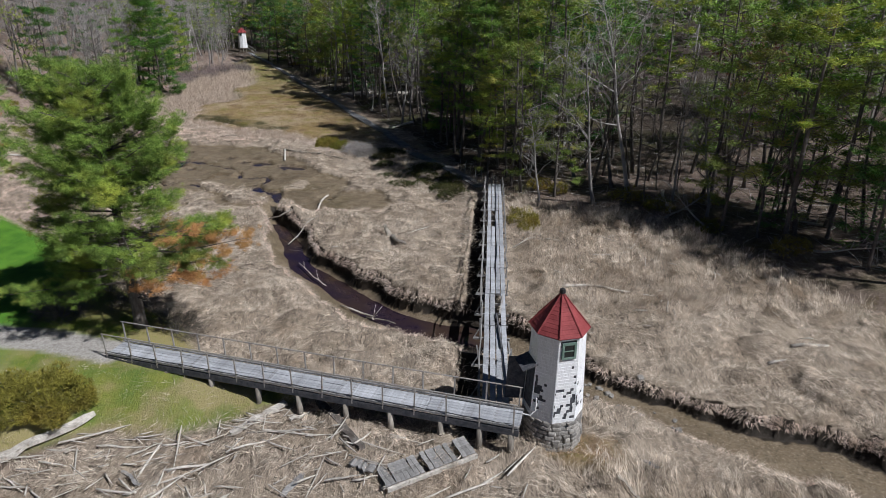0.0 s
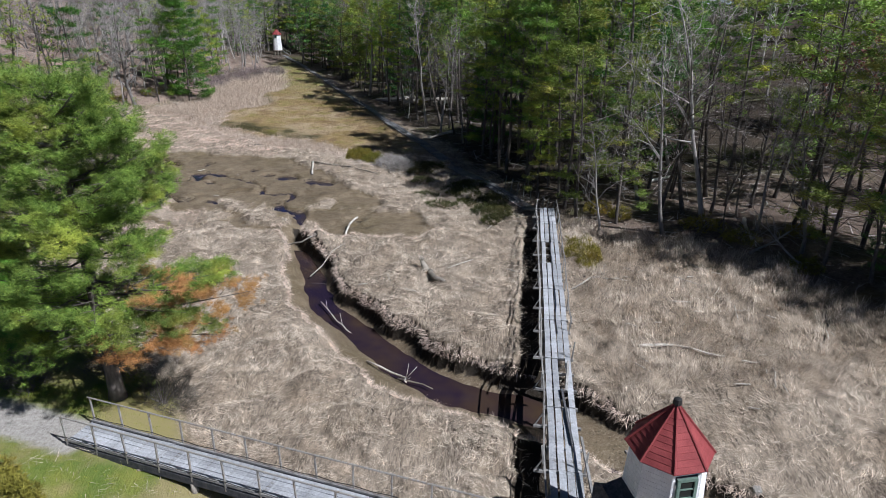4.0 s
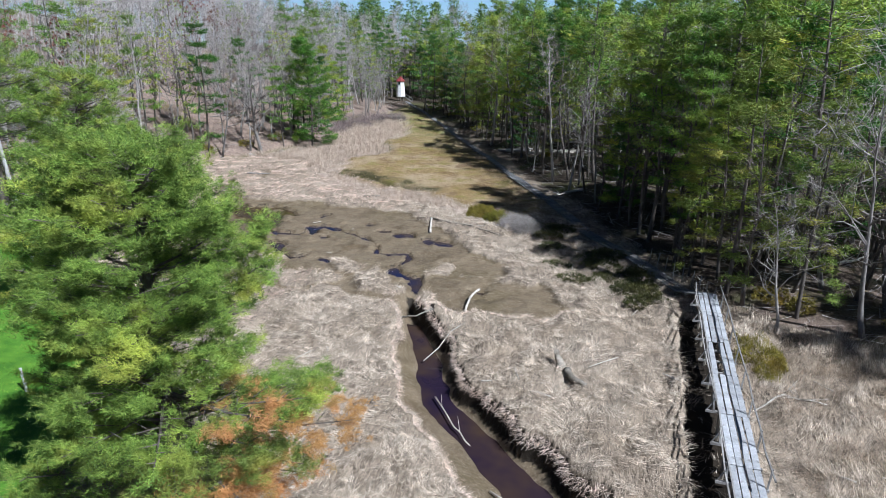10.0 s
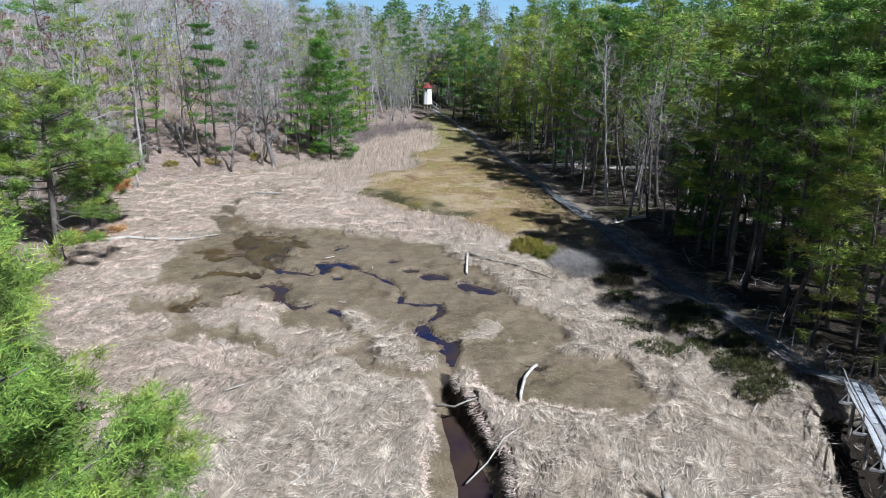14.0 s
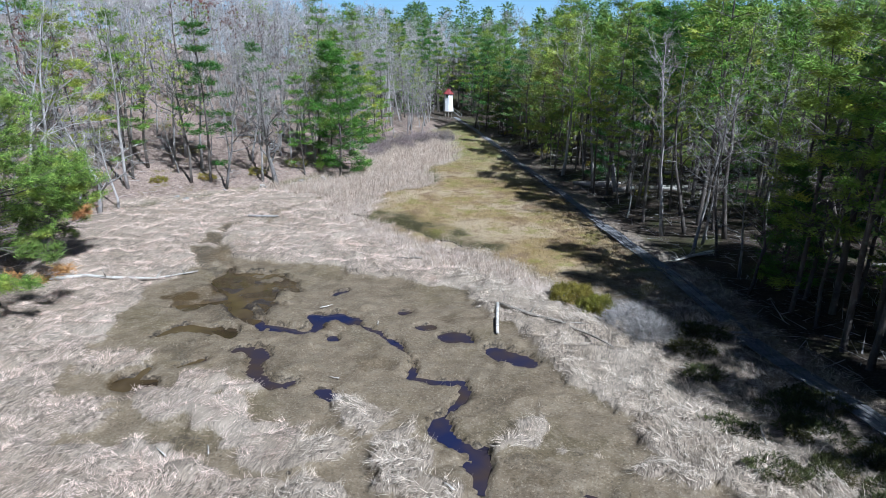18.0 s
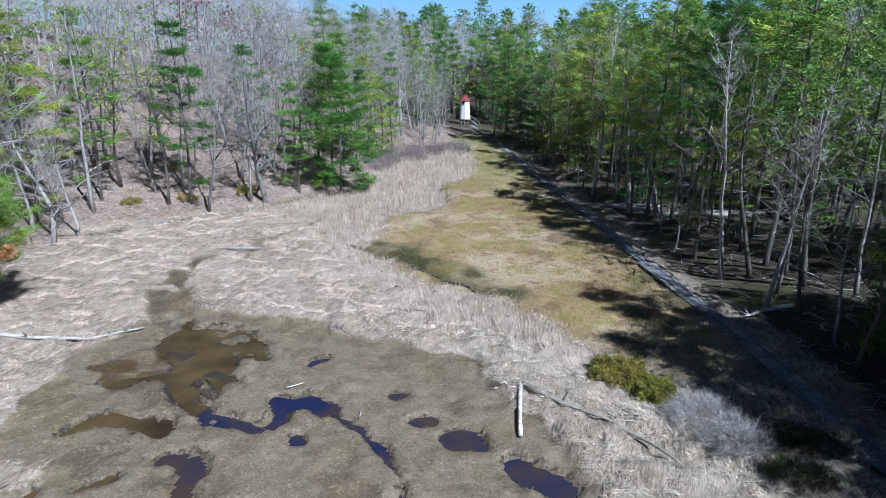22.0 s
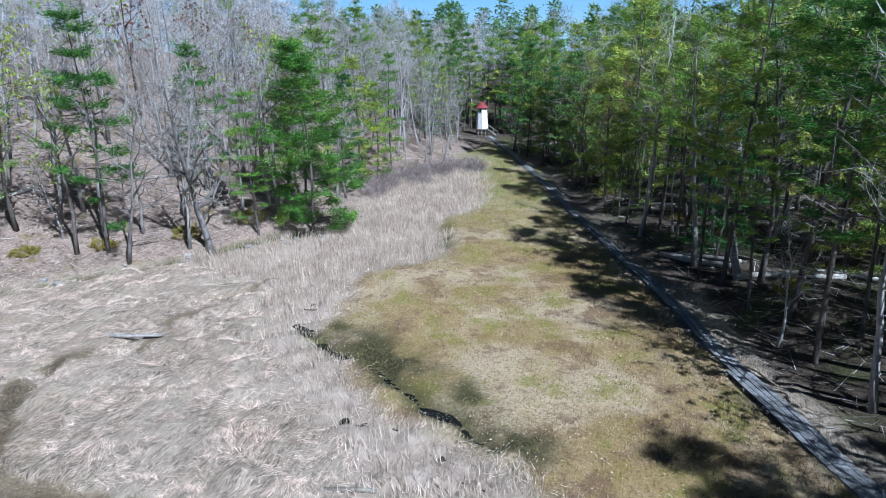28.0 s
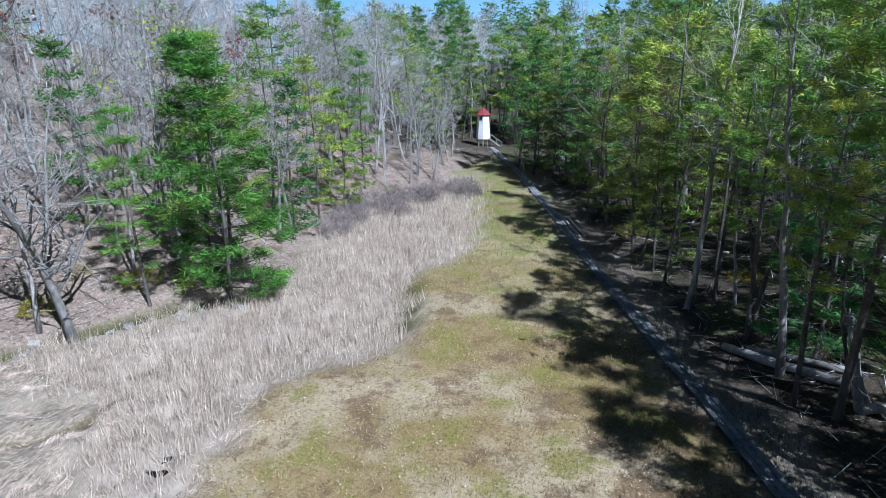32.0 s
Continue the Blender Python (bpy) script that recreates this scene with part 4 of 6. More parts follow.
def plant(kind, x, y, scale=1.0, turn=0.0, sink=0.15, tilt=(0, 0)):
    if y > 112 or edge(x, y) > 4.5:
        kind = COARSE.get(kind.name, kind)
    z = ground_at(x, y) - sink
    m = pose(x, y, z, tilt[0], tilt[1], turn) @ Matrix.Diagonal((scale, scale, scale * (0.92 + 0.16 * ((turn * 7.3) % 1)), 1))
    if kind.name not in USED:
        USED.add(kind.name)
        kind.matrix_basis = m
        return kind
    c = copy_thing(kind, m)
    c.matrix_basis = m
    return c


def scatter(rng, n, ok, box, gap, taken):
    made, tries = [], 0
    while len(made) < n and tries < n * 60:
        tries += 1
        x, y = rng.uniform(box[0], box[1]), rng.uniform(box[2], box[3])
        if not ok(x, y) or not clear(x, y) or any((x - a) ** 2 + (y - b) ** 2 < gap * gap for a, b in taken):
            continue
        taken.append((x, y))
        made.append((x, y))
    return made


SIGHT = [(-19.0, 75.0), (-53.6, 174.5)]


def clear(x, y):
    """Away from the open line between the two towers."""
    return float(line_dist(np.array([x]), np.array([y]), SIGHT)[0]) > 4.5 and float(line_dist(np.array([x]), np.array([y]), [SIGHT[1], (-41.0, 168.0)])[0]) > 4.0


TAKEN = []
wood_rng = np.random.default_rng(77)


def grove(points, choose):
    for x, y in points:
        plant(choose(x, y), x, y, wood_rng.uniform(0.6, 1.25), wood_rng.uniform(0, 360), 0.15, (wood_rng.normal() * 2.2, wood_rng.normal() * 2.2))


# single trees that stand out at the edges of the clearing
for kind, x, y, s in ((PINES[5], -46.3, 104.4, 1.42), (PINES[0], -49.6, 108.5, 0.95), (PINES[3], -50.5, 117.5, 1.05), (PINES[0], -51.5, 122.5, 0.9), (PINES[5], -51.6, 127.0, 1.0), (PINES[1], -52.5, 133, 0.95), (PINES[0], -56.5, 103.0, 0.85),
                      (BARES[3], 12.6, 50.3, 1.05), (PINE_GOLD, 6.05, 55.0, 1.2), (PINE_GOLD, 9.5, 51.9, 0.95), (BUDDING[0], 3.2, 69.5, 1.25), (BUDDING[0], 9.0, 67.0, 1.3), (BUDDING[0], -3.0, 85.0, 1.25), (BUDDING[0], 1.0, 78.0, 1.3), (BUDDING[0], -11.0, 101.0, 1.3), (PINE_GOLD, 4.1, 58.1, 0.72), (PINES[2], 3.0, 68.0, 1.0), (PINES[0], -0.5, 72.0, 1.05), (PINES[0], 9.5, 60.0, 0.95), (BUDDING[0], 4.1, 64.3, 1.15), (PINES[4], 1.1, 67.2, 1.1), (SHADED_BARES[0], 6.8, 53.4, 0.9), (BARES[2], 7.8, 49.4, 0.75), (PINES[1], 13.2, 58.0, 1.0), (BUDDING[0], -6, 92, 1.0),
                      (PINES[3], -13.5, 106.0, 1.0), (PINES[0], -43.5, 181.0, 1.2), (PINES[2], -37.5, 158.0, 1.1), (PINES[4], -58.5, 170, 1.05), (PINES[0], -62, 165, 0.9), (PINES[2], -58, 181, 1.1), (PINES[4], -50, 184, 1.1), (PINES[5], -57, 158, 0.8), (PINES[0], -56.0, 185.5, 1.2), (PINES[2], -52.6, 182.0, 1.15), (PINES[1], -54.5, 189.5, 1.25), (PINES[0], -48.5, 187.5, 1.2), (PINES[3], -60.5, 187.0, 1.15), (PINE_GOLD, -8.0, 97.5, 0.85),
                      (PINES[2], 24.5, 47, 1.05), (PINE_GOLD, 27, 41.5, 1.1), (PINES[4], 22.5, 51, 1.05), (BARES[2], -58.5, 80.5, 1.0), (BARES[3], -54.0, 91.5, 1.0), (OLD_BARE, -50.7, 96.6, 1.0), (OLD_BARE, -57.8, 77.5, 0.8), (PINES[0], -62.0, 86.5, 1.05)):
    TAKEN.append((x, y))
    plant(kind, x, y, s, (x * 37 + y * 11) % 360)
east_pts = scatter(wood_rng, 158, lambda x, y: 0.6 < edge(x, y) < 22 and x > np.interp(y, [20, 60, 100, 150], [0, -20, -33, -45]) and y > 26, (-45, 52, 26, 175), 2.0, TAKEN)
grove(east_pts, lambda x, y: (PINES[4], BARES[2], SHADED_BARES[0], BARES[0], PINES[4])[wood_rng.integers(5)] if 76 < y < 118 and edge(x, y) < 10 else (BARES[:4] + SHADED_BARES + SHADED_BARES[:1] + [BUDDING[0], PINE_GOLD])[wood_rng.integers(10)] if (6 < x < 22 and y < 57) or (72 < y < 130 and edge(x, y) < 3.5) else PINES[(0, 1, 4, 2, 4)[wood_rng.integers(5)]] if 70 < y < 130 and wood_rng.uniform() < 0.5 else (PINES + PINES[4:5] * 2 + SHADED_BARES + BUDDING * 2 + [PINE_GOLD, BARES[0]])[wood_rng.integers(17)] if edge(x, y) > 3.5 else (SHADED_BARES * 2 + [BARES[2], PINES[1], PINE_GOLD])[wood_rng.integers(9)])
west_pts = scatter(wood_rng, 250, lambda x, y: 0.8 < edge(x, y) < 26 and x < np.interp(y, [20, 60, 100, 150], [0, -20, -33, -45]) and y > 62, (-90, -45, 62, 175), 1.6, TAKEN)
grove(west_pts, lambda x, y: (BARES * 4 + PINES[:1] + BUDDING)[wood_rng.integers(23)])
shade_pts = scatter(wood_rng, 13, lambda x, y: edge(x, y) > 1.6, (0, 11, 56, 74), 1.9, TAKEN) + scatter(wood_rng, 5, lambda x, y: 3 < edge(x, y) < 12, (24, 40, 27, 45), 1.8, TAKEN)
grove(shade_pts, lambda x, y: PINES[(4, 4, 4, 2)[wood_rng.integers(4)]])
edge_pts = scatter(wood_rng, 46, lambda x, y: 1.0 < edge(x, y) < 5.5 and x > np.interp(y, [20, 60, 100, 150], [0, -20, -33, -45]) and 56 < y < 158, (-45, 10, 56, 158), 1.7, TAKEN)
grove(edge_pts, lambda x, y: (PINES[4], SHADED_BARES[0], BARES[1])[wood_rng.integers(3)] if 76 < y < 118 else (PINES[:3] + PINES[1:2] + PINES[5:] + [PINE_GOLD] + SHADED_BARES + BARES[2:3] + BUDDING[:1] * 2)[wood_rng.integers(12)] if y > 97 or y < 76 or (edge(x, y) > 2.5 and wood_rng.uniform() < 0.6) else SHADED_BARES[wood_rng.integers(3)])
depth_pts = scatter(wood_rng, 42, lambda x, y: 9.0 < edge(x, y) < 20 and x > np.interp(y, [20, 60, 100, 150], [0, -20, -33, -45]), (-42, 30, 64, 155), 1.9, TAKEN)
grove(depth_pts, lambda x, y: (PINES[0], PINES[4], BARES[1], PINES[2], BARES[3])[wood_rng.integers(5)])
brush_pts = scatter(wood_rng, 26, lambda x, y: 0.8 < edge(x, y) < 9, (7, 32, 40, 62), 1.5, TAKEN)
grove(brush_pts, lambda x, y: (SHADED_BARES * 2 + [PINES[4], PINES[0]])[wood_rng.integers(8)] if x > 19 else SHADED_BARES[wood_rng.integers(3)])
screen_pts = scatter(wood_rng, 26, lambda x, y: y > 166 and abs(x + 53) > (6.5 if y < 178 else 2), (-85, -25, 166, 192), 3.0, TAKEN)
grove(screen_pts, lambda x, y: PINES[wood_rng.integers(5)])


plant(BARES[2], 19.8, 44.5, 0.62, 200, -0.2, (68, 0))
plant(BARES[4], 17.5, 47.0, 0.8, 120, -0.2, (72, 0))
plant(BARES[2], 24.5, 38.5, 0.55, 40, -0.2, (75, 0))


for kind in COARSE.values():
    if kind.name not in USED:
        for ob in list(kind.children) + [kind]:
            bpy.data.objects.remove(ob)


# ---- far woods, joined ----
def far_woods(name, points, pine_share, seed, label):
    rng = np.random.default_rng(seed)
    tri_p, tri_t = [], []
    stock_p, stock_b = [], []
    for s in range(3):
        w, l, f = pine_parts(200 + s + seed, 15 + s, 3.8, 0.3, 9, 5, 6, 4, 1.0, 0.16, 0.06, 0.9)
        v = np.array(w.v)
        stock_p.append((f, np.array([[v[i] for i in q[:3]] for q in w.f] + [[v[q[0]], v[q[2]], v[q[3]]] for q in w.f if len(q) == 4])))
        t, l, tw, c, o = bare_parts(300 + s + seed, 13 + s, 11, 150, 0.25, 0.55, 0.3)
        big = spikes(np.random.default_rng(s), c, o * 1.4, 3, 1.7, 0.028, 0.3, 0.5)
        v = np.array([list(q) for q in t.v])
        stock_b.append((big, np.array([[v[i] for i in q[:3]] for q in t.f] + [[v[q[0]], v[q[2]], v[q[3]]] for q in t.f if len(q) == 4])))
    for x, y in points:
        ispine = rng.uniform() < pine_share
        f, w = (stock_p if ispine else stock_b)[rng.integers(3)]
        a, sc = rng.uniform(0, 6.28), rng.uniform(0.8, 1.2)
        R = np.array([[math.cos(a), -math.sin(a), 0], [math.sin(a), math.cos(a), 0], [0, 0, 1]]) * sc
        p = np.array([x, y, ground_at(x, y) - 0.3])
        (tri_p if ispine else tri_t).append(f @ R.T + p)
        tri_t.append(w @ R.T + p)
    if tri_p:
        tagged(new(name + "_pines", tri_mesh(name, np.concatenate(tri_p), NEEDLE_DARK if seed % 2 else NEEDLE)), "far pine woods, green crowns " + label, "woods", kind="stuff")
    tagged(new(name + "_bare", tri_mesh(name, np.concatenate(tri_t), TWIG)), "far leafless woods, grey trunks and twigs " + label, "woods", kind="stuff")


FAR = []
far_rng = np.random.default_rng(5)
far_woods("east_woods", scatter(far_rng, 330, lambda x, y: 21 < edge(x, y) < 120 and x > np.interp(y, [20, 100, 150], [0, -33, -45]), (-50, 130, 20, 220), 3.2, FAR), 0.42, 1, "on the rising ground past the clearing")
far_woods("west_woods", scatter(far_rng, 320, lambda x, y: 25 < edge(x, y) < 110 and x < np.interp(y, [20, 100, 150], [0, -33, -45]) and y > 58, (-150, -50, 58, 220), 2.6, FAR), 0.09, 2, "on the steep hillside")
far_woods("north_woods", scatter(far_rng, 190, lambda x, y: y > 178, (-130, 40, 184, 270), 3.6, FAR), 0.55, 3, "behind the rear tower")


# ---- range light towers ----
def octagon(r, z, turn=0.0):
    return [(r * math.cos(radians(turn + 45 * i)), r * math.sin(radians(turn + 45 * i)), z) for i in range(8)]


def loft(rings, cap=True):
    b = Build()
    n = len(rings[0])
    fs = [(k * n + i, k * n + (i + 1) % n, (k + 1) * n + (i + 1) % n, (k + 1) * n + i) for k in range(len(rings) - 1) for i in range(n)]
    if cap:
        fs += [tuple(reversed(range(n))), tuple(range((len(rings) - 1) * n, len(rings) * n))]
    return b.add([v for r in rings for v in r], fs)


def face_pose(i, r0, z0, r1, z1, u, z, out=0.0):
    """A place on side i of a tapering octagon: u across it, z up; the local y axis points out."""
    t = (z - z0) / (z1 - z0)
    ap = (r0 + (r1 - r0) * t) * math.cos(radians(22.5))
    a = radians(22.5 + 45 * i)
    lean = math.atan2((r0 - r1) * math.cos(radians(22.5)), z1 - z0)
    n = Vector((math.cos(a), math.sin(a), 0))
    s = Vector((math.sin(a), -math.cos(a), 0))
    upv = (Vector((0, 0, 1)) * math.cos(lean) - n * math.sin(lean)).normalized()
    m = Matrix.Identity(4)
    nn = s.cross(upv) * -1
    if nn.dot(n) < 0:
        nn = -nn
    s2 = upv.cross(nn) * -1
    for k in range(3):
        m[k][0], m[k][1], m[k][2] = s2[k], nn[k], upv[k]
    p = n * (ap + out) + s2 * u
    m.translation = (p.x, p.y, z)
    return m


def add_box(name, parent, m, sx, sy, sz, material, label="", taper=1.0):
    return child(name, Build().box(pose(0, 0, 0), sx, sy, sz, taper).mesh(name, material), parent, label, m)


FRONT = (4.35, 20.55)
TURN_A = -98.8
R0, Z0, R1, Z1 = 1.14, 0.65, 0.97, 4.22


def lump_block(seed, sx, sy, sz):
    """A rough stone block with knocked corners."""
    rng = np.random.default_rng(seed)
    bm = bmesh.new()
    bmesh.ops.create_cube(bm, size=1.0)
    bmesh.ops.bevel(bm, geom=list(bm.edges), offset=0.16, segments=1, affect="EDGES")
    for v in bm.verts:
        v.co += Vector(rng.normal(size=3) * 0.045)
        v.co = Vector((v.co.x * sx, v.co.y * sy, v.co.z * sz))
    me = bpy.data.meshes.new("stone")
    bm.to_mesh(me)
    bm.free()
    return shaded(me, STONE)


STONES = [lump_block(s, 1, 1, 1) for s in range(5)]


def window_unit(parent, m, w, h):
    """A window in the local x-z plane, facing +y."""
    win = child("window", Build().box(m @ pose(0, -0.03, 0), w + 0.14, 0.05, h + 0.14).mesh("window", BARE_WOOD), parent, "small green-framed window")
    for name, x, z, sx, sz in (("frame_side", -w / 2 - 0.035, 0, 0.08, h + 0.14), ("frame_side", w / 2 + 0.035, 0, 0.08, h + 0.14), ("frame_head", 0, h + 0.06, w, 0.08), ("frame_sill", 0, 0, w, 0.07)):
        child(name, Build().box(m @ pose(x, 0.03, z), sx, 0.07, sz).mesh(name, GREEN_TRIM), win)
    child("pane", Build().box(m @ pose(0, 0.01, 0.06), w, 0.02, h).mesh("pane", GLASS), win)
    child("glazing_bar", Build().box(m @ pose(0, 0.03, 0.06 + h * 0.48), w, 0.03, 0.035).mesh("glazing_bar", GREEN_TRIM), win)
    return win


def roof_courses(parent, r, z0, z1, rows, material):
    """Lapped courses of shingles on each of eight roof planes, with ridge caps."""
    for i in range(8):
        a, b = radians(45 * i), radians(45 * (i + 1))
        for k in range(rows):
            t0, t1 = k / rows, (k + 1.12) / rows
            ra, rb = r * (1 - 0.95 * t0), r * (1 - 0.95 * min(t1, 1))
            za, zb = z0 + (z1 - z0) * t0, z0 + (z1 - z0) * min(t1, 1)
            up = 0.03
            vs = [(ra * math.cos(a), ra * math.sin(a), za + up), (ra * math.cos(b), ra * math.sin(b), za + up), (rb * math.cos(b), rb * math.sin(b), zb + 0.012), (rb * math.cos(a), rb * math.sin(a), zb + 0.012)]
            vs += [(x, y, z - 0.025) for x, y, z in vs]
            child("shingle_course", mesh("shingle_course", vs, [(0, 1, 2, 3), (7, 6, 5, 4), (0, 4, 5, 1), (1, 5, 6, 2), (3, 2, 6, 7), (0, 3, 7, 4)], material), parent)
        child("ridge_cap", Build().tube([(r * 1.01 * math.cos(a), r * 1.01 * math.sin(a), z0 + 0.03), (r * 0.06 * math.cos(a), r * 0.06 * math.sin(a), z1 + 0.03)], [0.035, 0.028], 5).mesh("ridge_cap", material), parent)


def front_tower():
    rng = np.random.default_rng(21)
    top = tagged(new("lighthouse_tower"), "white shingled octagonal range light with red roof and peeling walls", "lighthouse", "range light towers")
    top.matrix_basis = pose(FRONT[0], FRONT[1], 0.0, 0, 0, TURN_A)
    base = child("stone_base", loft([octagon(1.19, -0.9), octagon(1.12, 0.67)]).mesh("stone_base", MORTAR), top, "rough grey fieldstone base")
    for row in range(7):
        z, u = -0.57 + 0.19 * row, rng.uniform(0, 30)
        while u < 375:
            w = rng.uniform(0.26, 0.5)
            deg = math.degrees(w / 1.15)
            rr = (1.16 - 0.01 * row) * math.cos(radians(22.5)) / math.cos(radians((u + deg / 2) % 45 - 22.5))
            a = radians(u + deg / 2)
            child("stone", STONES[rng.integers(5)], base, "", pose(rr * math.cos(a), rr * math.sin(a), z, rng.normal() * 3, rng.normal() * 3, math.degrees(a) + 90) @ Matrix.Diagonal((w * 0.95, 0.2, 0.18, 1)))
            u += deg
    wall = child("wall", loft([octagon(R0 - 0.012, Z0), octagon(R1 - 0.012, Z1)]).mesh("wall", BARE_WOOD), top, "stripped dark boarding under white shingles")
    shingle = Build().box(pose(0, 0, 0), 1, 0.02, 1).mesh("shingle", WHITE)
    rest, n = Build(), 27
    for i in range(8):
        for k in range(n):
            z = Z0 + (Z1 - Z0) * k / n
            half = (R0 + (R1 - R0) * k / n) * math.sin(radians(22.5)) + 0.004
            u, h = -half, (Z1 - Z0) / n
            while u < half - 0.02:
                w = min(rng.uniform(0.08, 0.15), half - u)
                uc = u + w / 2
                u += w
                s = uc / half
                if i == 0 and abs(uc) < 0.27 and 3.3 < z < 3.99:
                    continue
                gone = 0.0
                if i == 0:
                    gone = 0.72 * math.exp(-((z - 1.35) / 0.62) ** 2) * (0.35 + 0.5 * (1 - s) * 0.5 + 0.3 * math.sin(uc * 17 + z * 9))
                elif i == 7:
                    gone = 0.95 * math.exp(-((z - 1.75) / 0.45) ** 2) * math.exp(-((s - 0.8) / 0.55) ** 2)
                elif i == 1:
                    gone = 0.15 * math.exp(-((z - 1.3) / 0.6) ** 2)
                if rng.uniform() < gone * 1.15:
                    continue
                m = face_pose(i, R0, Z0, R1, Z1, uc, z, 0.004 + 0.006 * rng.uniform()) @ pose(0, 0, 0, -3.6, 0, rng.normal() * 0.6)
                if i in (0, 7):
                    child("shingle", shingle, wall, "", m @ Matrix.Diagonal((w * 0.97, 1, h * 1.08, 1)))
                else:
                    rest.box(m, w * 0.97, 0.014, h * 1.08)
    tagged(child("shingle_cladding", rest.mesh("shingle_cladding", WHITE), wall, "white painted shingles"), kind="stuff")
    for i in range(8):
        a = radians(45 * i)
        child("corner_board", Build().tube([((R0 + 0.01) * math.cos(a), (R0 + 0.01) * math.sin(a), Z0), ((R1 + 0.01) * math.cos(a), (R1 + 0.01) * math.sin(a), Z1)], [0.022, 0.022], 4).mesh("corner_board", WHITE), wall)
    window_unit(top, face_pose(0, R0, Z0, R1, Z1, 0.0, 3.38, 0.03), 0.4, 0.5)
    roof = child("roof", loft([octagon(1.06, 4.18), octagon(1.1, 4.22), octagon(0.05, 5.5)]).mesh("roof", RED), top, "red shingled octagonal roof")
    roof_courses(roof, 1.12, 4.22, 5.5, 10, RED)
    child("finial", Build().tube([(0, 0, 5.48), (0, 0, 5.56), (0, 0, 5.58), (0, 0, 5.72), (0, 0, 5.74)], [0.09, 0.07, 0.12, 0.1, 0.05], 8).mesh("finial", IRON), top, "dark iron vent cap")
    door = child("door", Build().box(face_pose(6, R0, Z0, R1, Z1, 0, 0.95, 0.02), 0.7, 0.03, 1.85).mesh("door", BARE_WOOD), top, "dark doorway facing the footbridge")
    leaf = face_pose(6, R0, Z0, R1, Z1, 0.36, 0.95, 0.06) @ pose(0, 0, 0, 0, 0, 78)
    child("door_leaf", Build().box(leaf @ pose(0.36, 0, 0), 0.72, 0.045, 1.85).mesh("door_leaf", BARE_WOOD), door, "open dark door leaf")
    child("door_hood", Build().box(face_pose(6, R0, Z0, R1, Z1, 0, 2.82, 0.25) @ pose(0, 0, 0, -22), 0.95, 0.62, 0.05).mesh("door_hood", BARE_WOOD), door, "dark sloping hood over the door")
    conduit = face_pose(7, R0, Z0, R1, Z1, 0.0, 0.8, 0.06)
    pts = [conduit @ Vector(p) for p in ((0.25, 0, 0.75), (0.25, 0, 0.2), (0.4, 0.12, 0.0), (0.9, 0.15, -0.04), (1.5, 0.2, 0.0))]
    child("conduit", Build().tube(pts, [0.03] * 5, 6).mesh("conduit", PVC), top, "white electrical conduit")
    return top


front_tower()


def rear_tower():
    rng = np.random.default_rng(31)
    top = tagged(new("lighthouse_tower"), "small white octagonal range light on stilts with a red roof", "lighthouse", "range light towers")
    x, y = -53.6, 174.5
    z = ground_at(x, y) - 0.15
    top.matrix_basis = pose(x, y, z, 0, 0, -70.8)
    a0, b0, a1, b1 = 1.15, 1.35, 0.92, 5.15
    wall = child("wall", loft([octagon(a0, b0), octagon(a1, b1)]).mesh("wall", BARE_WOOD), top)
    clad, n = Build(), 24
    for i in range(8):
        for k in range(n):
            zz = b0 + (b1 - b0) * k / n
            half = (a0 + (a1 - a0) * k / n) * math.sin(radians(22.5)) + 0.006
            clad.box(face_pose(i, a0, b0, a1, b1, 0, zz, 0.008) @ pose(0, 0, 0, -2), half * 2, 0.016, (b1 - b0) / n * 1.06)
    tagged(child("shingle_cladding", clad.mesh("shingle_cladding", WHITE), wall, "white painted shingles"), kind="stuff")
    window_unit(top, face_pose(7, a0, b0, a1, b1, 0, 4.35, 0.02), 0.34, 0.5)
    roof = child("roof", loft([octagon(1.14, 5.1), octagon(1.2, 5.15), octagon(0.05, 6.35)]).mesh("roof", RED), top, "red shingled octagonal roof")
    roof_courses(roof, 1.22, 5.15, 6.35, 6, RED)
    child("finial", Build().tube([(0, 0, 6.3), (0, 0, 6.55)], [0.07, 0.05], 8).mesh("finial", IRON), top)
    child("floor_frame", loft([octagon(1.25, 1.22), octagon(1.25, 1.36)]).mesh("floor_frame", POSTWOOD), top)
    for i in range(8):
        a = radians(45 * i)
        child("leg", Build().box(pose(1.0 * math.cos(a), 1.0 * math.sin(a), -0.9), 0.15, 0.15, 2.15).mesh("leg", POSTWOOD), top)
    for k in range(7):
        add_box("step", top, pose(0.35 + 0.1, 1.3 + 0.27 * k, 1.15 - 0.19 * k), 0.9, 0.26, 0.04, WOOD_GREY)
    for s in (0.0, 0.9):
        child("stringer", Build().tube([(s, 1.1, 1.2), (s, 3.3, -0.3)], [0.07, 0.07], 4).mesh("stringer", WOOD_GREY), top)
        child("handrail", Build().tube([(s, 1.1, 2.1), (s, 3.2, 0.65)], [0.04, 0.04], 4).mesh("handrail", WOOD_GREY), top)
        for q in (1.2, 2.2, 3.1):
            child("rail_post", Build().tube([(s, q, 1.15 - 0.7 * (q - 1.1)), (s, q, 2.1 - 0.69 * (q - 1.1))], [0.035, 0.035], 4).mesh("rail_post", WOOD_GREY), top)
    return top


rear_tower()

# ---- footbridge from the lawn to the tower ----
RAMP_A, RAMP_B = Vector((-14.45, 24.1, 0.86)), Vector((3.0, 19.37, 0.86))


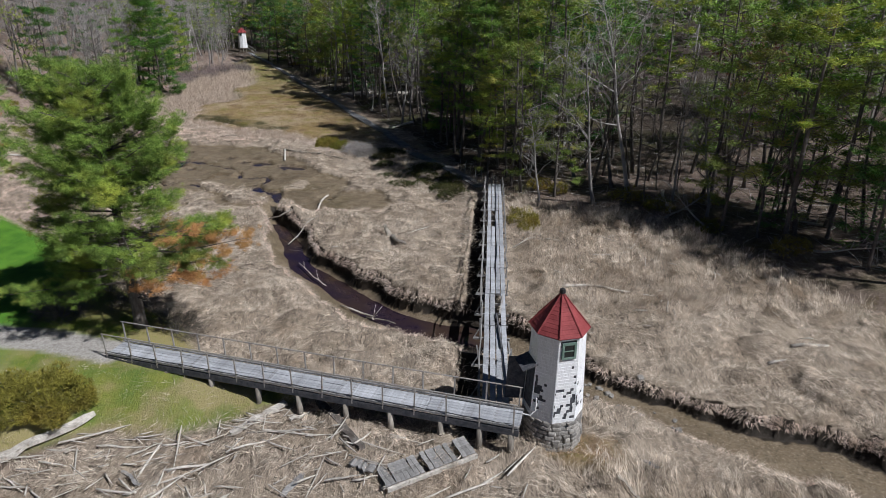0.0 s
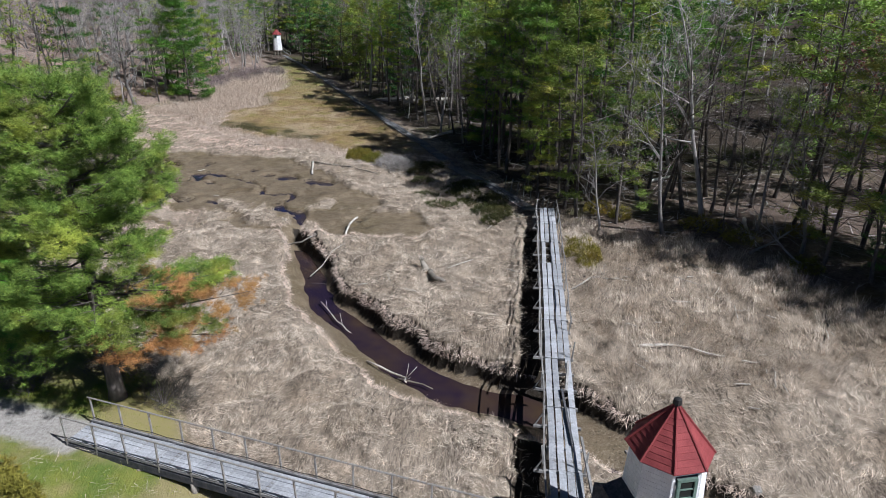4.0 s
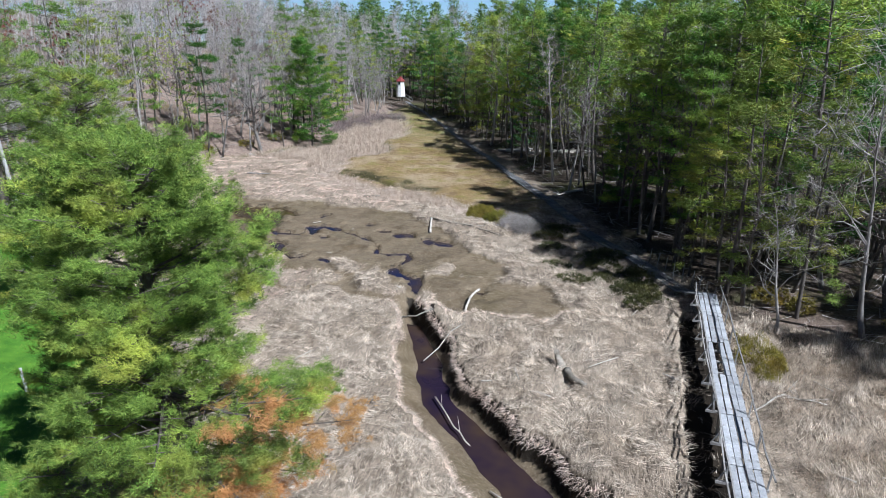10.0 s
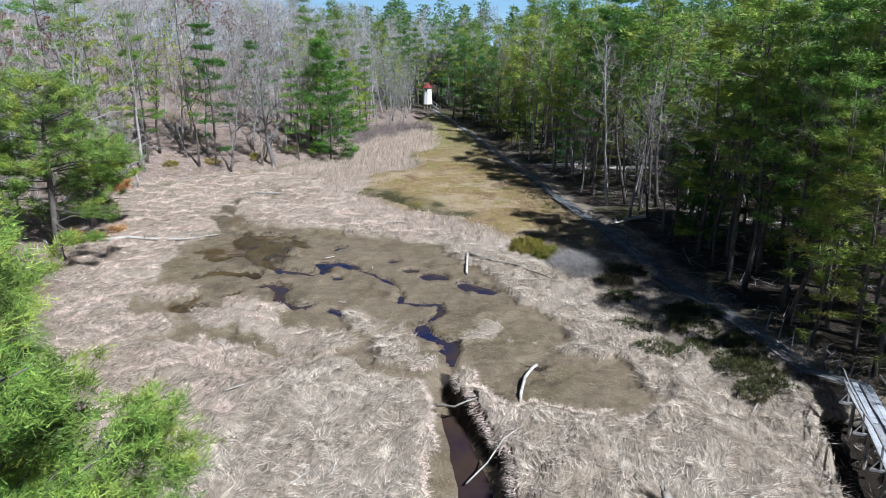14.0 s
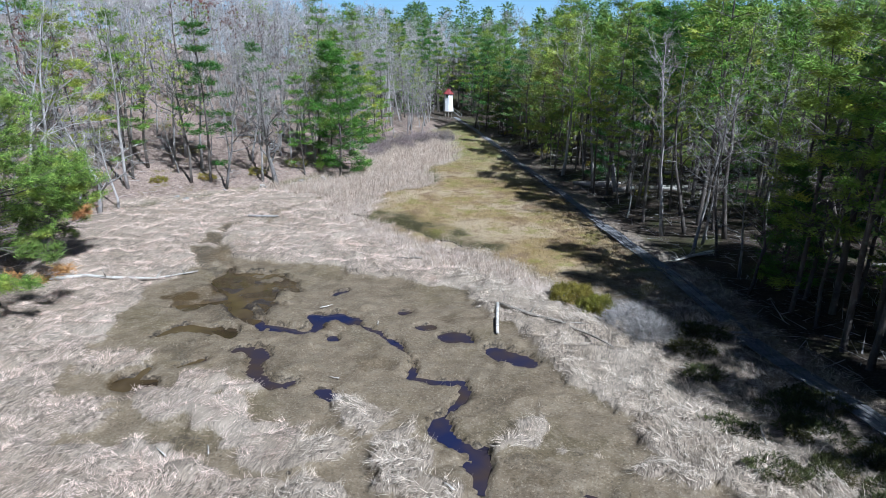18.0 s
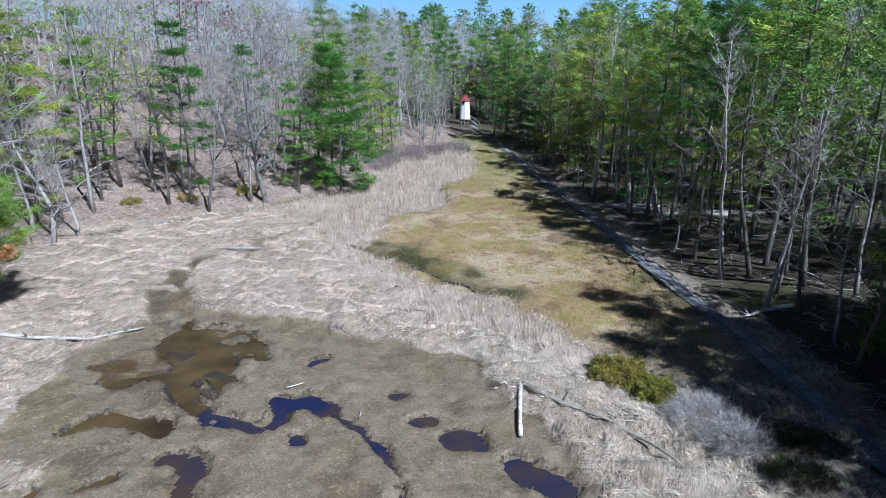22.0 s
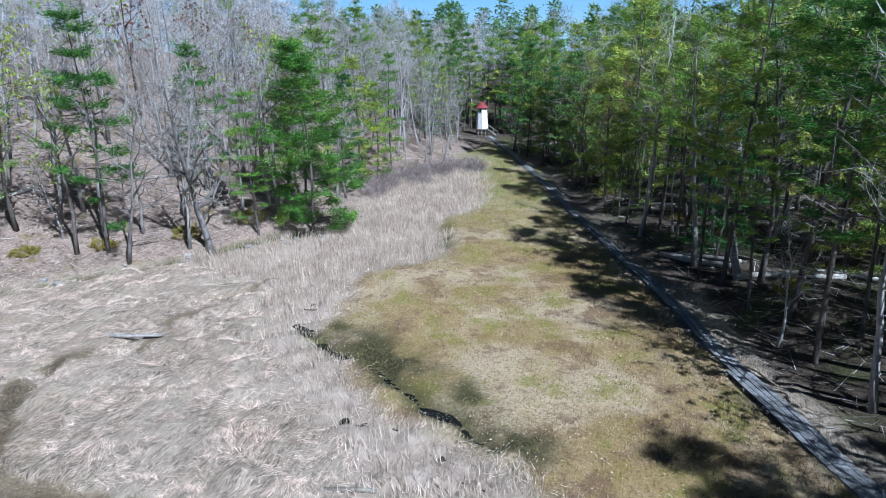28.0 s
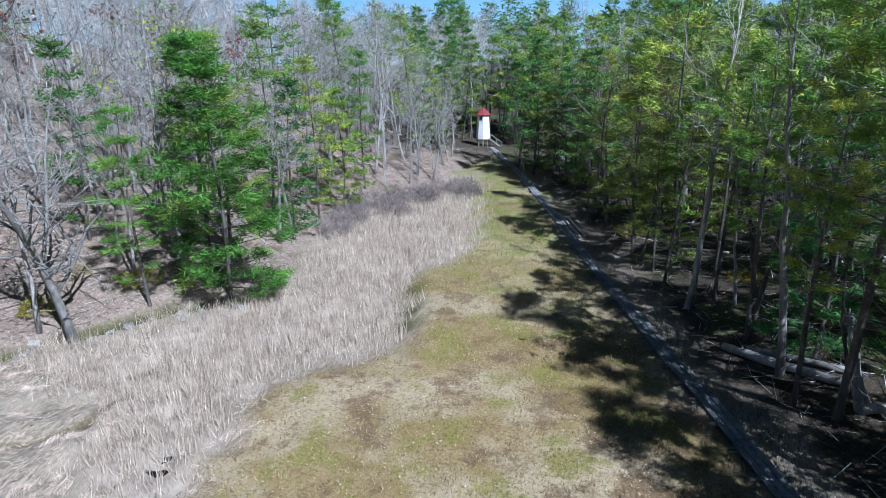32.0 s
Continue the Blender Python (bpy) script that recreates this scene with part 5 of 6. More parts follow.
def plank_mesh(L, w, t, seed, material=None):
    """A board with slightly uneven ends and edges."""
    rng = np.random.default_rng(seed)
    n, vs, fs = 4, [], []
    for i in range(n + 1):
        x = L * i / n
        j, k = rng.normal() * 0.006, rng.normal() * 0.006
        e = rng.normal() * 0.02 if i in (0, n) else 0
        vs += [(x + e, -w / 2 + j, -t), (x + e, w / 2 + j, -t), (x + e, w / 2 + j, k), (x + e, -w / 2 + j, k)]
    for i in range(n):
        a = i * 4
        fs += [(a, a + 1, a + 5, a + 4), (a + 1, a + 2, a + 6, a + 5), (a + 2, a + 3, a + 7, a + 6), (a + 3, a, a + 4, a + 7)]
    fs += [(3, 2, 1, 0), tuple(n * 4 + q for q in range(4))]
    return mesh("plank", vs, fs, material or WOOD_GREY)


def make_ramp():
    rng = np.random.default_rng(51)
    top = tagged(new("footbridge"), "grey timber footbridge with pipe railings on wooden posts", "footbridge")
    d = RAMP_B - RAMP_A
    L = d.length
    top.matrix_basis = pose(*RAMP_A, 0, 0, math.degrees(math.atan2(d.y, d.x)))
    deck = child("deck", Build().box(pose(L / 2, 0, -0.075), L, 0.94, 0.03).mesh("deck", POSTWOOD), top, "grey lengthwise deck boards")
    run = L / 5
    kinds = [plank_mesh(run - 0.015, 0.158, 0.045, s, WOOD_PALE) for s in range(4)]
    for r in range(5):
        for k in range(6):
            child("plank", kinds[rng.integers(4)], deck, "", pose(r * run + 0.007, -0.42 + 0.168 * k, rng.normal() * 0.004, rng.normal() * 0.8, 0, 0))
    for y in (-0.56, 0.56):
        child("side_beam", Build().box(pose(L / 2, y, -0.32), L, 0.09, 0.26).mesh("side_beam", BARE_WOOD), top, "dark weathered side beam")
        child("kerb_rail", Build().box(pose(L / 2, y, 0.02), L, 0.08, 0.07).mesh("kerb_rail", WOOD_GREY), top)
        n = 14
        for k in range(n + 1):
            x = 0.1 + (L - 0.3) * k / n
            lean = rng.normal() * 1.2
            p = child("rail_post", Build().box(pose(x, y * 1.04, -0.2, 0, lean, 0), 0.05, 0.05, 1.22).mesh("rail_post", STEEL), top)
        child("top_rail", Build().tube([(0.0, y * 1.04, 1.0), (L / 2, y * 1.04, 0.99), (L - 0.1, y * 1.04, 1.01)], [0.028] * 3, 6).mesh("top_rail", STEEL), top)
        child("lower_cable", Build().tube([(0.1 + (L - 0.3) * k / 28, y * 1.04 - 0.02, 0.2 - (0.05 if k % 2 else 0)) for k in range(29)], [0.012] * 29, 4).mesh("lower_cable", IRON), top, "slack dark lower cable")
    w = top.matrix_basis
    for x in (3.05, 5.15, 7.3, 9.2, 11.2, 13.1, 15.1, 16.6, 17.8):
        for y in (-0.5, 0.5):
            q = w @ Vector((x, y, 0))
            h = q.z - 0.3 - ground_at(q.x, q.y) + 0.35
            if h < 0.3:
                continue
            pile = child("post", Build().tube([(x, y, -0.3 - h), (x + rng.normal() * 0.02, y, -0.3)], [0.13, 0.125], 9).mesh("pile", POSTWOOD, True), top, "round weathered pile")
            child("bracket", Build().box(pose(x, y, -0.31), 0.16, 0.2, 0.16).mesh("bracket", STEEL), pile, "galvanised bracket")
        child("cross_beam", Build().box(pose(x, 0, -0.42), 0.14, 1.1, 0.14).mesh("cross_beam", POSTWOOD), top)
    return top


make_ramp()


# ---- boardwalk over the marsh ----
def along(pts, s):
    for (ax, ay), (bx, by) in zip(pts, pts[1:]):
        L = math.hypot(bx - ax, by - ay)
        if s <= L or (bx, by) == tuple(pts[-1]):
            t = s / L
            return ax + (bx - ax) * t, ay + (by - ay) * t, math.degrees(math.atan2(by - ay, bx - ax))
        s -= L


WALK_PTS = [(2.15, 20.3), (2.7, 28.3), (3.35, 37.4), (4.35, 52.0)]


def make_boardwalk():
    rng = np.random.default_rng(61)
    top = tagged(new("boardwalk"), "old grey boardwalk of lengthwise planks on trestles, railing half collapsed", "boardwalk")
    total = 31.9
    runs = 9
    step = total / runs
    kinds = [plank_mesh(step - 0.03, 0.235, 0.05, 10 + s, WOOD_PALE) for s in range(4)]
    for r in range(runs):
        x, y, a = along(WALK_PTS, r * step)
        for k in range(4):
            if (r, k) in ((2, 1), (6, 2)):
                continue
            child("plank", kinds[rng.integers(4)], top, "", pose(x, y, 0.4, 0, 0, a) @ pose(0.015, -0.42 + 0.28 * k + rng.normal() * 0.012, rng.normal() * 0.008, rng.normal() * 1.5, 0, rng.normal() * 0.25))
    for k in range(int(total / 1.2) + 1):
        x, y, a = along(WALK_PTS, k * 1.2)
        m = pose(x, y, 0.345, 0, 0, a)
        wide = 1.75 if k % 2 else 1.25
        child("sleeper", Build().box(m @ pose(0, 0.2 if k % 2 else 0, -0.12), 0.1, wide, 0.1).mesh("sleeper", WOOD_GREY), top)
        if k % 2:
            for side in (-0.5, 0.5):
                q = m @ Vector((0, side, 0))
                h = 0.25 - ground_at(q.x, q.y) + 0.5
                child("trestle_leg", Build().tube([(q.x + side * 0.15, q.y, 0.25 - h), (q.x, q.y, 0.3)], [0.075, 0.07], 6).mesh("trestle_leg", POSTWOOD), top)
            q0, q1 = m @ Vector((0, -0.5, -0.25)), m @ Vector((0, 0.5, -0.95))
            child("brace", Build().tube([q0, q1], [0.035, 0.035], 4).mesh("brace", POSTWOOD), top)
            p0 = m @ Vector((0, 0.72, -0.1))
            lean = rng.uniform(0.02, 0.16)
            p1 = m @ Vector((rng.normal() * 0.06, 0.72 + lean, rng.uniform(0.75, 1.0)))
            child("rail_post", Build().tube([p0, p1], [0.045, 0.04], 4).mesh("rail_post", WOOD_GREY), top)
            child("outrigger", Build().tube([m @ Vector((0, 1.06, -0.08)), m @ Vector((0, 0.76, 0.5))], [0.03, 0.03], 4).mesh("outrigger", WOOD_GREY), top)
            if k > 8 or k == 3:
                p2 = m @ Vector((0, -0.6, -0.1))
                child("rail_post", Build().tube([p2, m @ Vector((0, -0.66, 0.85))], [0.04, 0.035], 4).mesh("rail_post", WOOD_GREY), top)
    for side, z, s0, s1, sag in ((0.8, 1.2, 8.0, 31.5, 0.05), (0.79, 0.85, 10.0, 31.0, 0.08), (-0.65, 1.18, 12.5, 31.5, 0.04), (0.7, 0.62, 1.0, 9.0, 0.1)):
        n = int((s1 - s0) / 1.6)
        pts = []
        for k in range(n + 1):
            x, y, a = along(WALK_PTS, s0 + (s1 - s0) * k / n)
            pts.append(pose(x, y, z + rng.normal() * sag, 0, 0, a) @ Vector((0, side + rng.normal() * 0.03, 0)))
        child("handrail", Build().tube(pts, [0.038] * len(pts), 4).mesh("handrail", WOOD_GREY), top, "weathered wavering handrail")
    for s, side, turn, L, z in ((6.5, -0.15, 4, 3.4, 0.47), (9.2, -0.3, -5, 2.2, 0.5), (3.5, -0.62, 3, 2.8, 0.75)):
        x, y, a = along(WALK_PTS, s)
        child("fallen_rail", Build().box(pose(x, y, z, 0, 0, a + turn) @ pose(0, side, 0, 25), L, 0.1, 0.045).mesh("fallen_rail", BARE_WOOD if z < 0.49 else WOOD_GREY), top, "fallen rail lying on the deck")
    return top


make_boardwalk()


def make_path():
    rng = np.random.default_rng(71)
    top = tagged(new("plank_path"), "low grey plank walkway along the shaded wood edge", "boardwalk")
    pts = [(4.35, 52.0), (3.2, 55.6)] + WALKWAY
    total = sum(math.hypot(b[0] - a[0], b[1] - a[1]) for a, b in zip(pts, pts[1:]))
    step = 3.4
    kinds = [plank_mesh(step - 0.02, 0.25, 0.05, 30 + s, WOOD_OLD) for s in range(4)]
    for r in range(int(total / step)):
        x, y, a = along(pts, r * step)
        x2, y2, _ = along(pts, (r + 1) * step)
        L = math.hypot(x2 - x, y2 - y)
        z, z2 = max(ground_at(x, y), ground_at(x2, y2) - 0.25) + 0.2, max(ground_at(x2, y2), ground_at(x, y) - 0.25) + 0.2
        if r == 0:
            z = 0.4
        m = pose(x, y, z, 0, -math.degrees(math.atan2(z2 - z, L)), math.degrees(math.atan2(y2 - y, x2 - x)))
        for k in range(4 if r < 12 else 3):
            child("plank", kinds[rng.integers(4)], top, "", m @ pose(0, -0.4 + 0.28 * k, rng.normal() * 0.012, rng.normal() * 2, 0, rng.normal() * 0.3))
        for q in (0.1, 1.7, 3.2):
            child("sleeper", Build().box(m @ pose(q, 0, -0.17), 0.12, 1.3, 0.11).mesh("sleeper", POSTWOOD), top)
    for k in range(9):
        x, y, a = along(pts, 0.4 + k * 1.0)
        m = pose(x, y, max(ground_at(x, y), -0.4) + 0.15, 0, 0, a)
        child("rail_post", Build().tube([m @ Vector((0, -0.62, -0.3)), m @ Vector((rng.normal() * 0.1, -0.75, 0.9))], [0.04, 0.035], 4).mesh("rail_post", WOOD_GREY), top)
    return top


make_path()


# ---- the large pines by the lawn ----
def bough(rng, wood, base, azim, L, up, tufts, count, length, width, flat=0.34):
    """One level limb with its plate of tufts; adds the wood and returns the tufts."""
    dirv = Vector((math.cos(azim), math.sin(azim), 0))
    base = Vector(base)
    mid_p = base + dirv * L * 0.5 + Vector((0, 0, L * (up * 0.5 - 0.05)))
    end_p = base + dirv * L + Vector((0, 0, L * up))
    wood.tube([base, mid_p, end_p], [0.05, 0.032, 0.01], 5)
    side_v = np.array([-dirv.y, dirv.x, 0.0])
    g = max(4, tufts // 15)
    pick = rng.integers(0, g, tufts)
    gu = rng.uniform(0.25, 1.05, g) ** 0.75
    glat = rng.uniform(-1.5, 1.5, g) * flat * L * np.sqrt(np.clip(1.12 - gu, 0.05, 1))
    gz = rng.normal(size=g) * 0.2
    u, lat = gu[pick] + rng.normal(size=tufts) * 0.19 / L, glat[pick] + rng.normal(size=tufts) * 0.19
    for k in range(7):
        q = 0.3 + 0.1 * k
        s = (1 if k % 2 else -1) * flat * L * 1.1 * (1.05 - q)
        p = base.lerp(end_p, q)
        wood.tube([p, p + dirv * 0.35 * abs(s) + Vector((side_v[0] * s, side_v[1] * s, 0.05))], [0.022, 0.007], 3)
    pm = np.array(base)[None] + (np.array(end_p) - np.array(base))[None] * u[:, None] + side_v[None] * lat[:, None]
    pm[:, 2] += -0.2 * L * u * (1 - u) + gz[pick] + rng.normal(size=tufts) * 0.09
    return spikes(rng, pm, np.repeat(np.array([[dirv.x, dirv.y, 0.0]]), tufts, 0), count, length, width, 0.4, 0.9, 0.7, 1.2, 0.45)


def big_pine(x, y, H, reach, seed, lean, label, dense, extra=(), count=30, length=0.14, width=0.008):
    rng = np.random.default_rng(seed)
    top = tagged(new("pine_tree"), label, "tree")
    top.matrix_basis = pose(x, y, ground_at(x, y) - 0.1)
    wood, green = Build(), []
    axis = lambda t: Vector((lean[0] * t ** 1.3, lean[1] * t ** 1.3, H * t))
    wood.tube([axis(t) for t in (0.0, 0.04, 0.2, 0.4, 0.6, 0.8, 1.0)], [0.36, 0.29, 0.25, 0.2, 0.15, 0.09, 0.02], 10)
    for w in range(17):
        s = (w + rng.uniform(0, 0.5)) / 17
        t = 0.2 + 0.79 * s
        L0 = reach * (0.72 + 0.28 * min(1, 2.5 * s)) * (1 - s ** 3.2) ** 0.6 + 0.5
        a0 = rng.uniform(0, 6.28)
        for k in range(6):
            a = a0 + 1.047 * k + rng.normal() * 0.25
            if (t < 0.46 and math.cos(a) > 0.1) or (t < 0.32 and math.sin(a) < -0.3):
                continue
            L = L0 * rng.uniform(0.7, 1.15)
            green.append(bough(rng, wood, axis(t), a, L, 0.06 + 0.5 * s + rng.normal() * 0.06, int(dense * (0.25 + L / reach) * 1.25), count, length, width))
    green.append(spikes(rng, np.array([list(axis(1 - 0.015 * q)) for q in range(8)]), np.repeat(np.array([[0, 0, 1.0]]), 8, 0), 15, 0.4, 0.017))
    for k in range(16):
        t, a = rng.uniform(0.1, 0.42), rng.uniform(-1.2, 1.2)
        p = axis(t)
        e = p + Vector((math.cos(a), math.sin(a), rng.uniform(-0.15, 0.25))) * rng.uniform(1.0, 2.6)
        m1 = p.lerp(e, 0.5) + Vector(rng.normal(size=3) * 0.12)
        wood.tube([p, m1, e], [0.035, 0.022, 0.006], 4)
        wood.tube([m1, m1 + Vector(rng.normal(size=3) * 0.5)], [0.015, 0.005], 3)
    child("trunk", wood.mesh("trunk", BARK_PINE, True), top)
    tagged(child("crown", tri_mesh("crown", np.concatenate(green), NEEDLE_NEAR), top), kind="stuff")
    for t, a, L, up, material, n, lab in extra:
        w = Build()
        f = bough(rng, w, axis(t), a, L, up, int(n * 2.3), count, length, width, 0.26)
        b = child("bough", w.mesh("bough", BARK_PINE), top, lab)
        tagged(child("foliage", tri_mesh("foliage", f, material), b), kind="stuff")
    return top


big_pine(-14.3, 26.3, 11.7, 2.95, 3, (-0.6, 0.5), "large bushy white pine by the lawn, some lower boughs dying orange", 122, (
    (0.36, 0.7, 4.8, 0.04, NEEDLE_NEAR, 110, "bright green lower bough"), (0.33, 1.0, 4.6, 0.0, NEEDLE_NEAR, 110, "bright green lower bough"), (0.31, -0.1, 4.4, 0.0, NEEDLE_GOLD, 90, "yellowing lower bough"),
    (0.40, 0.10, 4.4, 0.10, NEEDLE_NEAR, 130, "bright green lower bough"), (0.38, 0.55, 3.6, 0.05, NEEDLE_NEAR, 90, "bright green lower bough"), (0.36, -0.25, 3.9, 0.02, NEEDLE_GOLD, 110, "yellowing lower bough"),
    (0.42, -0.15, 4.4, 0.02, NEEDLE_RUST, 80, "dead orange-brown bough"), (0.37, 0.35, 4.6, 0.0, NEEDLE_RUST, 80, "dead orange-brown bough"), (0.33, 0.2, 5.4, 0.06, NEEDLE_RUST, 130, "dead orange-brown bough"), (0.30, -0.5, 4.0, -0.04, NEEDLE_RUST, 100, "dead orange-brown bough"), (0.27, 0.05, 4.2, -0.08, NEEDLE_RUST, 60, "dead orange-brown bough"),
    (0.34, -0.9, 3.4, 0.0, NEEDLE_GOLD, 90, "yellowing lower bough"), (0.42, -1.0, 3.8, 0.0, NEEDLE_NEAR, 110, "green lower bough"), (0.3, 2.6, 4.6, -0.05, NEEDLE_NEAR, 130, "green lower bough"), (0.26, 3.6, 4.8, -0.08, NEEDLE_NEAR, 140, "green lower bough")))
big_pine(-46.2, 58.0, 13.0, 3.9, 13, (0.3, 0.5), "wide-topped white pine on the bank of the marsh", 26, (
    (0.30, 0.0, 5.0, 0.0, NEEDLE_GOLD, 50, "yellowing lower bough"), (0.22, -0.4, 5.2, -0.05, NEEDLE_NEAR, 60, "low green bough"), (0.18, 0.3, 4.6, -0.05, NEEDLE_RUST, 30, "dying orange bough")), 13, 0.34, 0.022)
big_pine(-50.5, 54.0, 13.0, 5.4, 23, (-0.5, 0.5), "broad white pine behind the lawn", 30, (), 12, 0.36, 0.024)
big_pine(-50.3, 65.5, 7.5, 2.6, 33, (2.4, 0.3), "small leaning pine over the marsh edge, partly dying", 24, (
    (0.5, 0.1, 2.6, 0.1, NEEDLE_RUST, 30, "dying orange bough"), (0.6, -0.3, 2.6, 0.15, NEEDLE_NEAR, 40, "bright green bough")), 13, 0.3, 0.02)
big_pine(-32.0, 40.5, 7.0, 2.4, 43, (0, 0), "young bushy white pine on the lawn's edge", 22, (), 13, 0.3, 0.02)


# ---- shrubs ----
def shrub(x, y, rx, ry, h, material, seed, label, n=700, count=7, length=0.22, width=0.02, twiggy=False, name="shrub"):
    rng = np.random.default_rng(seed)
    top = tagged(new(name), label, "shrub")
    top.matrix_basis = pose(x, y, ground_at(x, y) - 0.08)
    w = Build()
    for k in range(9 if not twiggy else 26):
        a, q = rng.uniform(0, 6.28), rng.uniform(0.25, 0.95)
        e = Vector((math.cos(a) * rx * q, math.sin(a) * ry * q, h * (1.05 - 0.6 * q)))
        w.tube([(e.x * 0.15, e.y * 0.15, 0), (e.x * 0.5, e.y * 0.5, e.z * 0.55), e], [0.025, 0.016, 0.005], 3)
    child("stem", w.mesh("stem", BARK_GREY), top)
    d = unit(rng.normal(size=(n, 3)) * np.array([1, 1, 0.8]))
    d[:, 2] = np.abs(d[:, 2])
    lump = 0.92 + 0.3 * np.sin(d[:, 0] * 5 + seed) * np.cos(d[:, 1] * 6 + seed * 2)
    c = d * np.array([rx, ry, h]) * (rng.uniform(0.55, 1.0, (n, 1)) ** 0.5) * lump[:, None]
    tagged(child("foliage", tri_mesh("foliage", spikes(rng, c, d, count, length, width, 0.3, 0.7), material), top), kind="stuff")
    return top


shrub(-16.0, 20.9, 2.1, 1.6, 1.4, SHRUB, 1, "rounded olive-brown juniper bush on the lawn", 3600, 8, 0.17, 0.015)
shrub(6.2, 46.0, 1.3, 3.1, 0.4, SHRUB, 2, "low olive bush beside the boardwalk", 1700)
shrub(-13.2, 70.6, 1.4, 1.1, 1.0, SHRUB, 5, "rounded green juniper bush on the meadow corner", 1500)
shrub(-11.5, 69.4, 1.2, 0.9, 0.9, SHRUB, 6, "dark green juniper bush on the meadow corner", 1100)
shrub(-9.6, 68.0, 1.5, 1.0, 1.0, TWIG, 7, "leafless grey twiggy shrub by the meadow", 900, 4, 0.5, 0.008, True)
shrub(-8.4, 66.2, 1.3, 1.1, 1.2, TWIG, 8, "pale leafless twiggy shrub by the meadow", 1000, 4, 0.6, 0.009, True)
shrub_rng = np.random.default_rng(91)
for k, (x, y) in enumerate([(-50.0, 128.5), (-48.8, 132.0), (-48.0, 135.5), (-46.5, 138.5), (-49.2, 124.0), (-48.5, 120.5), (-44.6, 141.0), (-43.0, 139.0), (-46.0, 134.0), (-46.6, 128.0)]):
    shrub(x, y, shrub_rng.uniform(1.4, 2.2), shrub_rng.uniform(1.2, 2.0), shrub_rng.uniform(1.4, 2.3), THICKET, 20 + k, "leafless purplish-grey thicket shrub behind the cattails", 500, 4, 0.7, 0.012, True)
for k, (x, y) in enumerate([(10, 53), (15.5, 51), (17.5, 49), (20, 44.5), (21.5, 49), (23.5, 39.5), (8.5, 54), (-9.5, 100), (-12.5, 111), (-16, 117), (-24, 127), (-34, 150), (-57, 92), (-60, 88), (-53.5, 97), (-51, 102)]):
    shrub(x, y, shrub_rng.uniform(0.8, 1.6), shrub_rng.uniform(0.8, 1.5), shrub_rng.uniform(0.5, 1.0), SHRUB, 40 + k, "low evergreen shrub on the wood floor", 260)
# Scrub spread where the edge's shade lies, that shade put into its colour.
for k in range(30):
    u = shrub_rng.uniform(0, 1)
    x, y = -7.6 + 9.5 * u + shrub_rng.normal() * 1.3, 67.0 - 14.5 * u + shrub_rng.normal() * 1.6
    shrub(x, y, shrub_rng.uniform(0.7, 1.5), shrub_rng.uniform(0.7, 1.3), shrub_rng.uniform(0.3, 0.65), SCRUB, 100 + k, "low dark olive scrub in the shade of the wood's edge", 300, 6, 0.2, 0.02)
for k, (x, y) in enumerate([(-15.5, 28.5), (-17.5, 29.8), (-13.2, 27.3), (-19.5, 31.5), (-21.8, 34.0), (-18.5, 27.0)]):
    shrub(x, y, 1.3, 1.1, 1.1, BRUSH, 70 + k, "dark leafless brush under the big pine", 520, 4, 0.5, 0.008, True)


# ---- grasses ----
def blades(rng, x, y, z, length, width, angle, lift):
    n = len(x)
    d = np.stack([np.cos(angle) * np.cos(lift), np.sin(angle) * np.cos(lift), np.sin(lift)], 1)
    c = np.stack([x, y, z], 1)
    t = rng.uniform(0, 3.14, n)
    side = np.stack([-np.sin(angle) * np.cos(t), np.cos(angle) * np.cos(t), np.sin(t)], 1) * (width[:, None] / 2)
    side[:, 2] *= 0.4
    return np.stack([c - side, c + side, c + d * length[:, None]], 1)


def field(rng, box, per_m2, weight):
    n = int((box[1] - box[0]) * (box[3] - box[2]) * per_m2)
    x, y = rng.uniform(box[0], box[1], n), rng.uniform(box[2], box[3], n)
    keep = rng.uniform(size=n) < weight(x, y)
    return x[keep], y[keep]


def straw_weight(x, y):
    w = 1 - np.maximum.reduce([lookup(k, x, y) for k in ("mud", "meadow", "litter", "lawn", "gravel", "reed", "peat")])
    return w * (0.2 + 0.8 * smooth(fbm(x, y, 0.7, 81, 2), -0.2, 0.1))


def grow_marsh(box, per, seed, size, broad=1.0):
    rng = np.random.default_rng(seed)
    x, y = field(rng, box, per, straw_weight)
    stand = smooth(0.5 * fbm(x, y, 4, 83, 4) + np.where(y > 24, (y - 30.5) / 4, (18.5 - 0.25 * (x - 10) - y) / 2), -0.2, 0.3) * smooth(x, 3, 7)
    length = size * rng.uniform(0.5, 1.15, len(x)) * (1 + 0.25 * stand)
    angle = 9.0 * fbm(x, y, 2.6, 85) + rng.normal(size=len(x)) * 0.5
    lift = np.abs(rng.normal(size=len(x)) * 0.22) + 0.08 + stand * rng.uniform(0.3, 1.1, len(x))
    z = lookup("z", x, y) + 0.03 + rng.uniform(0, 0.1, len(x))
    return blades(rng, x, y, z, length, rng.uniform(0.012, 0.036, len(x)) * broad * size / 0.6, angle, lift)


tagged(new("marsh_grass", tri_mesh("marsh_grass", np.concatenate([grow_marsh((-22, 26, 13, 34), 300, 1, 0.5, 0.75), grow_marsh((-22, 26, 34, 50), 190, 8, 0.58, 0.9), grow_marsh((-22, 8, 50, 80), 150, 3, 0.55)]), STRAW)),
       "matted pale dead marsh grass lying in swirls", "marsh grass", kind="stuff")


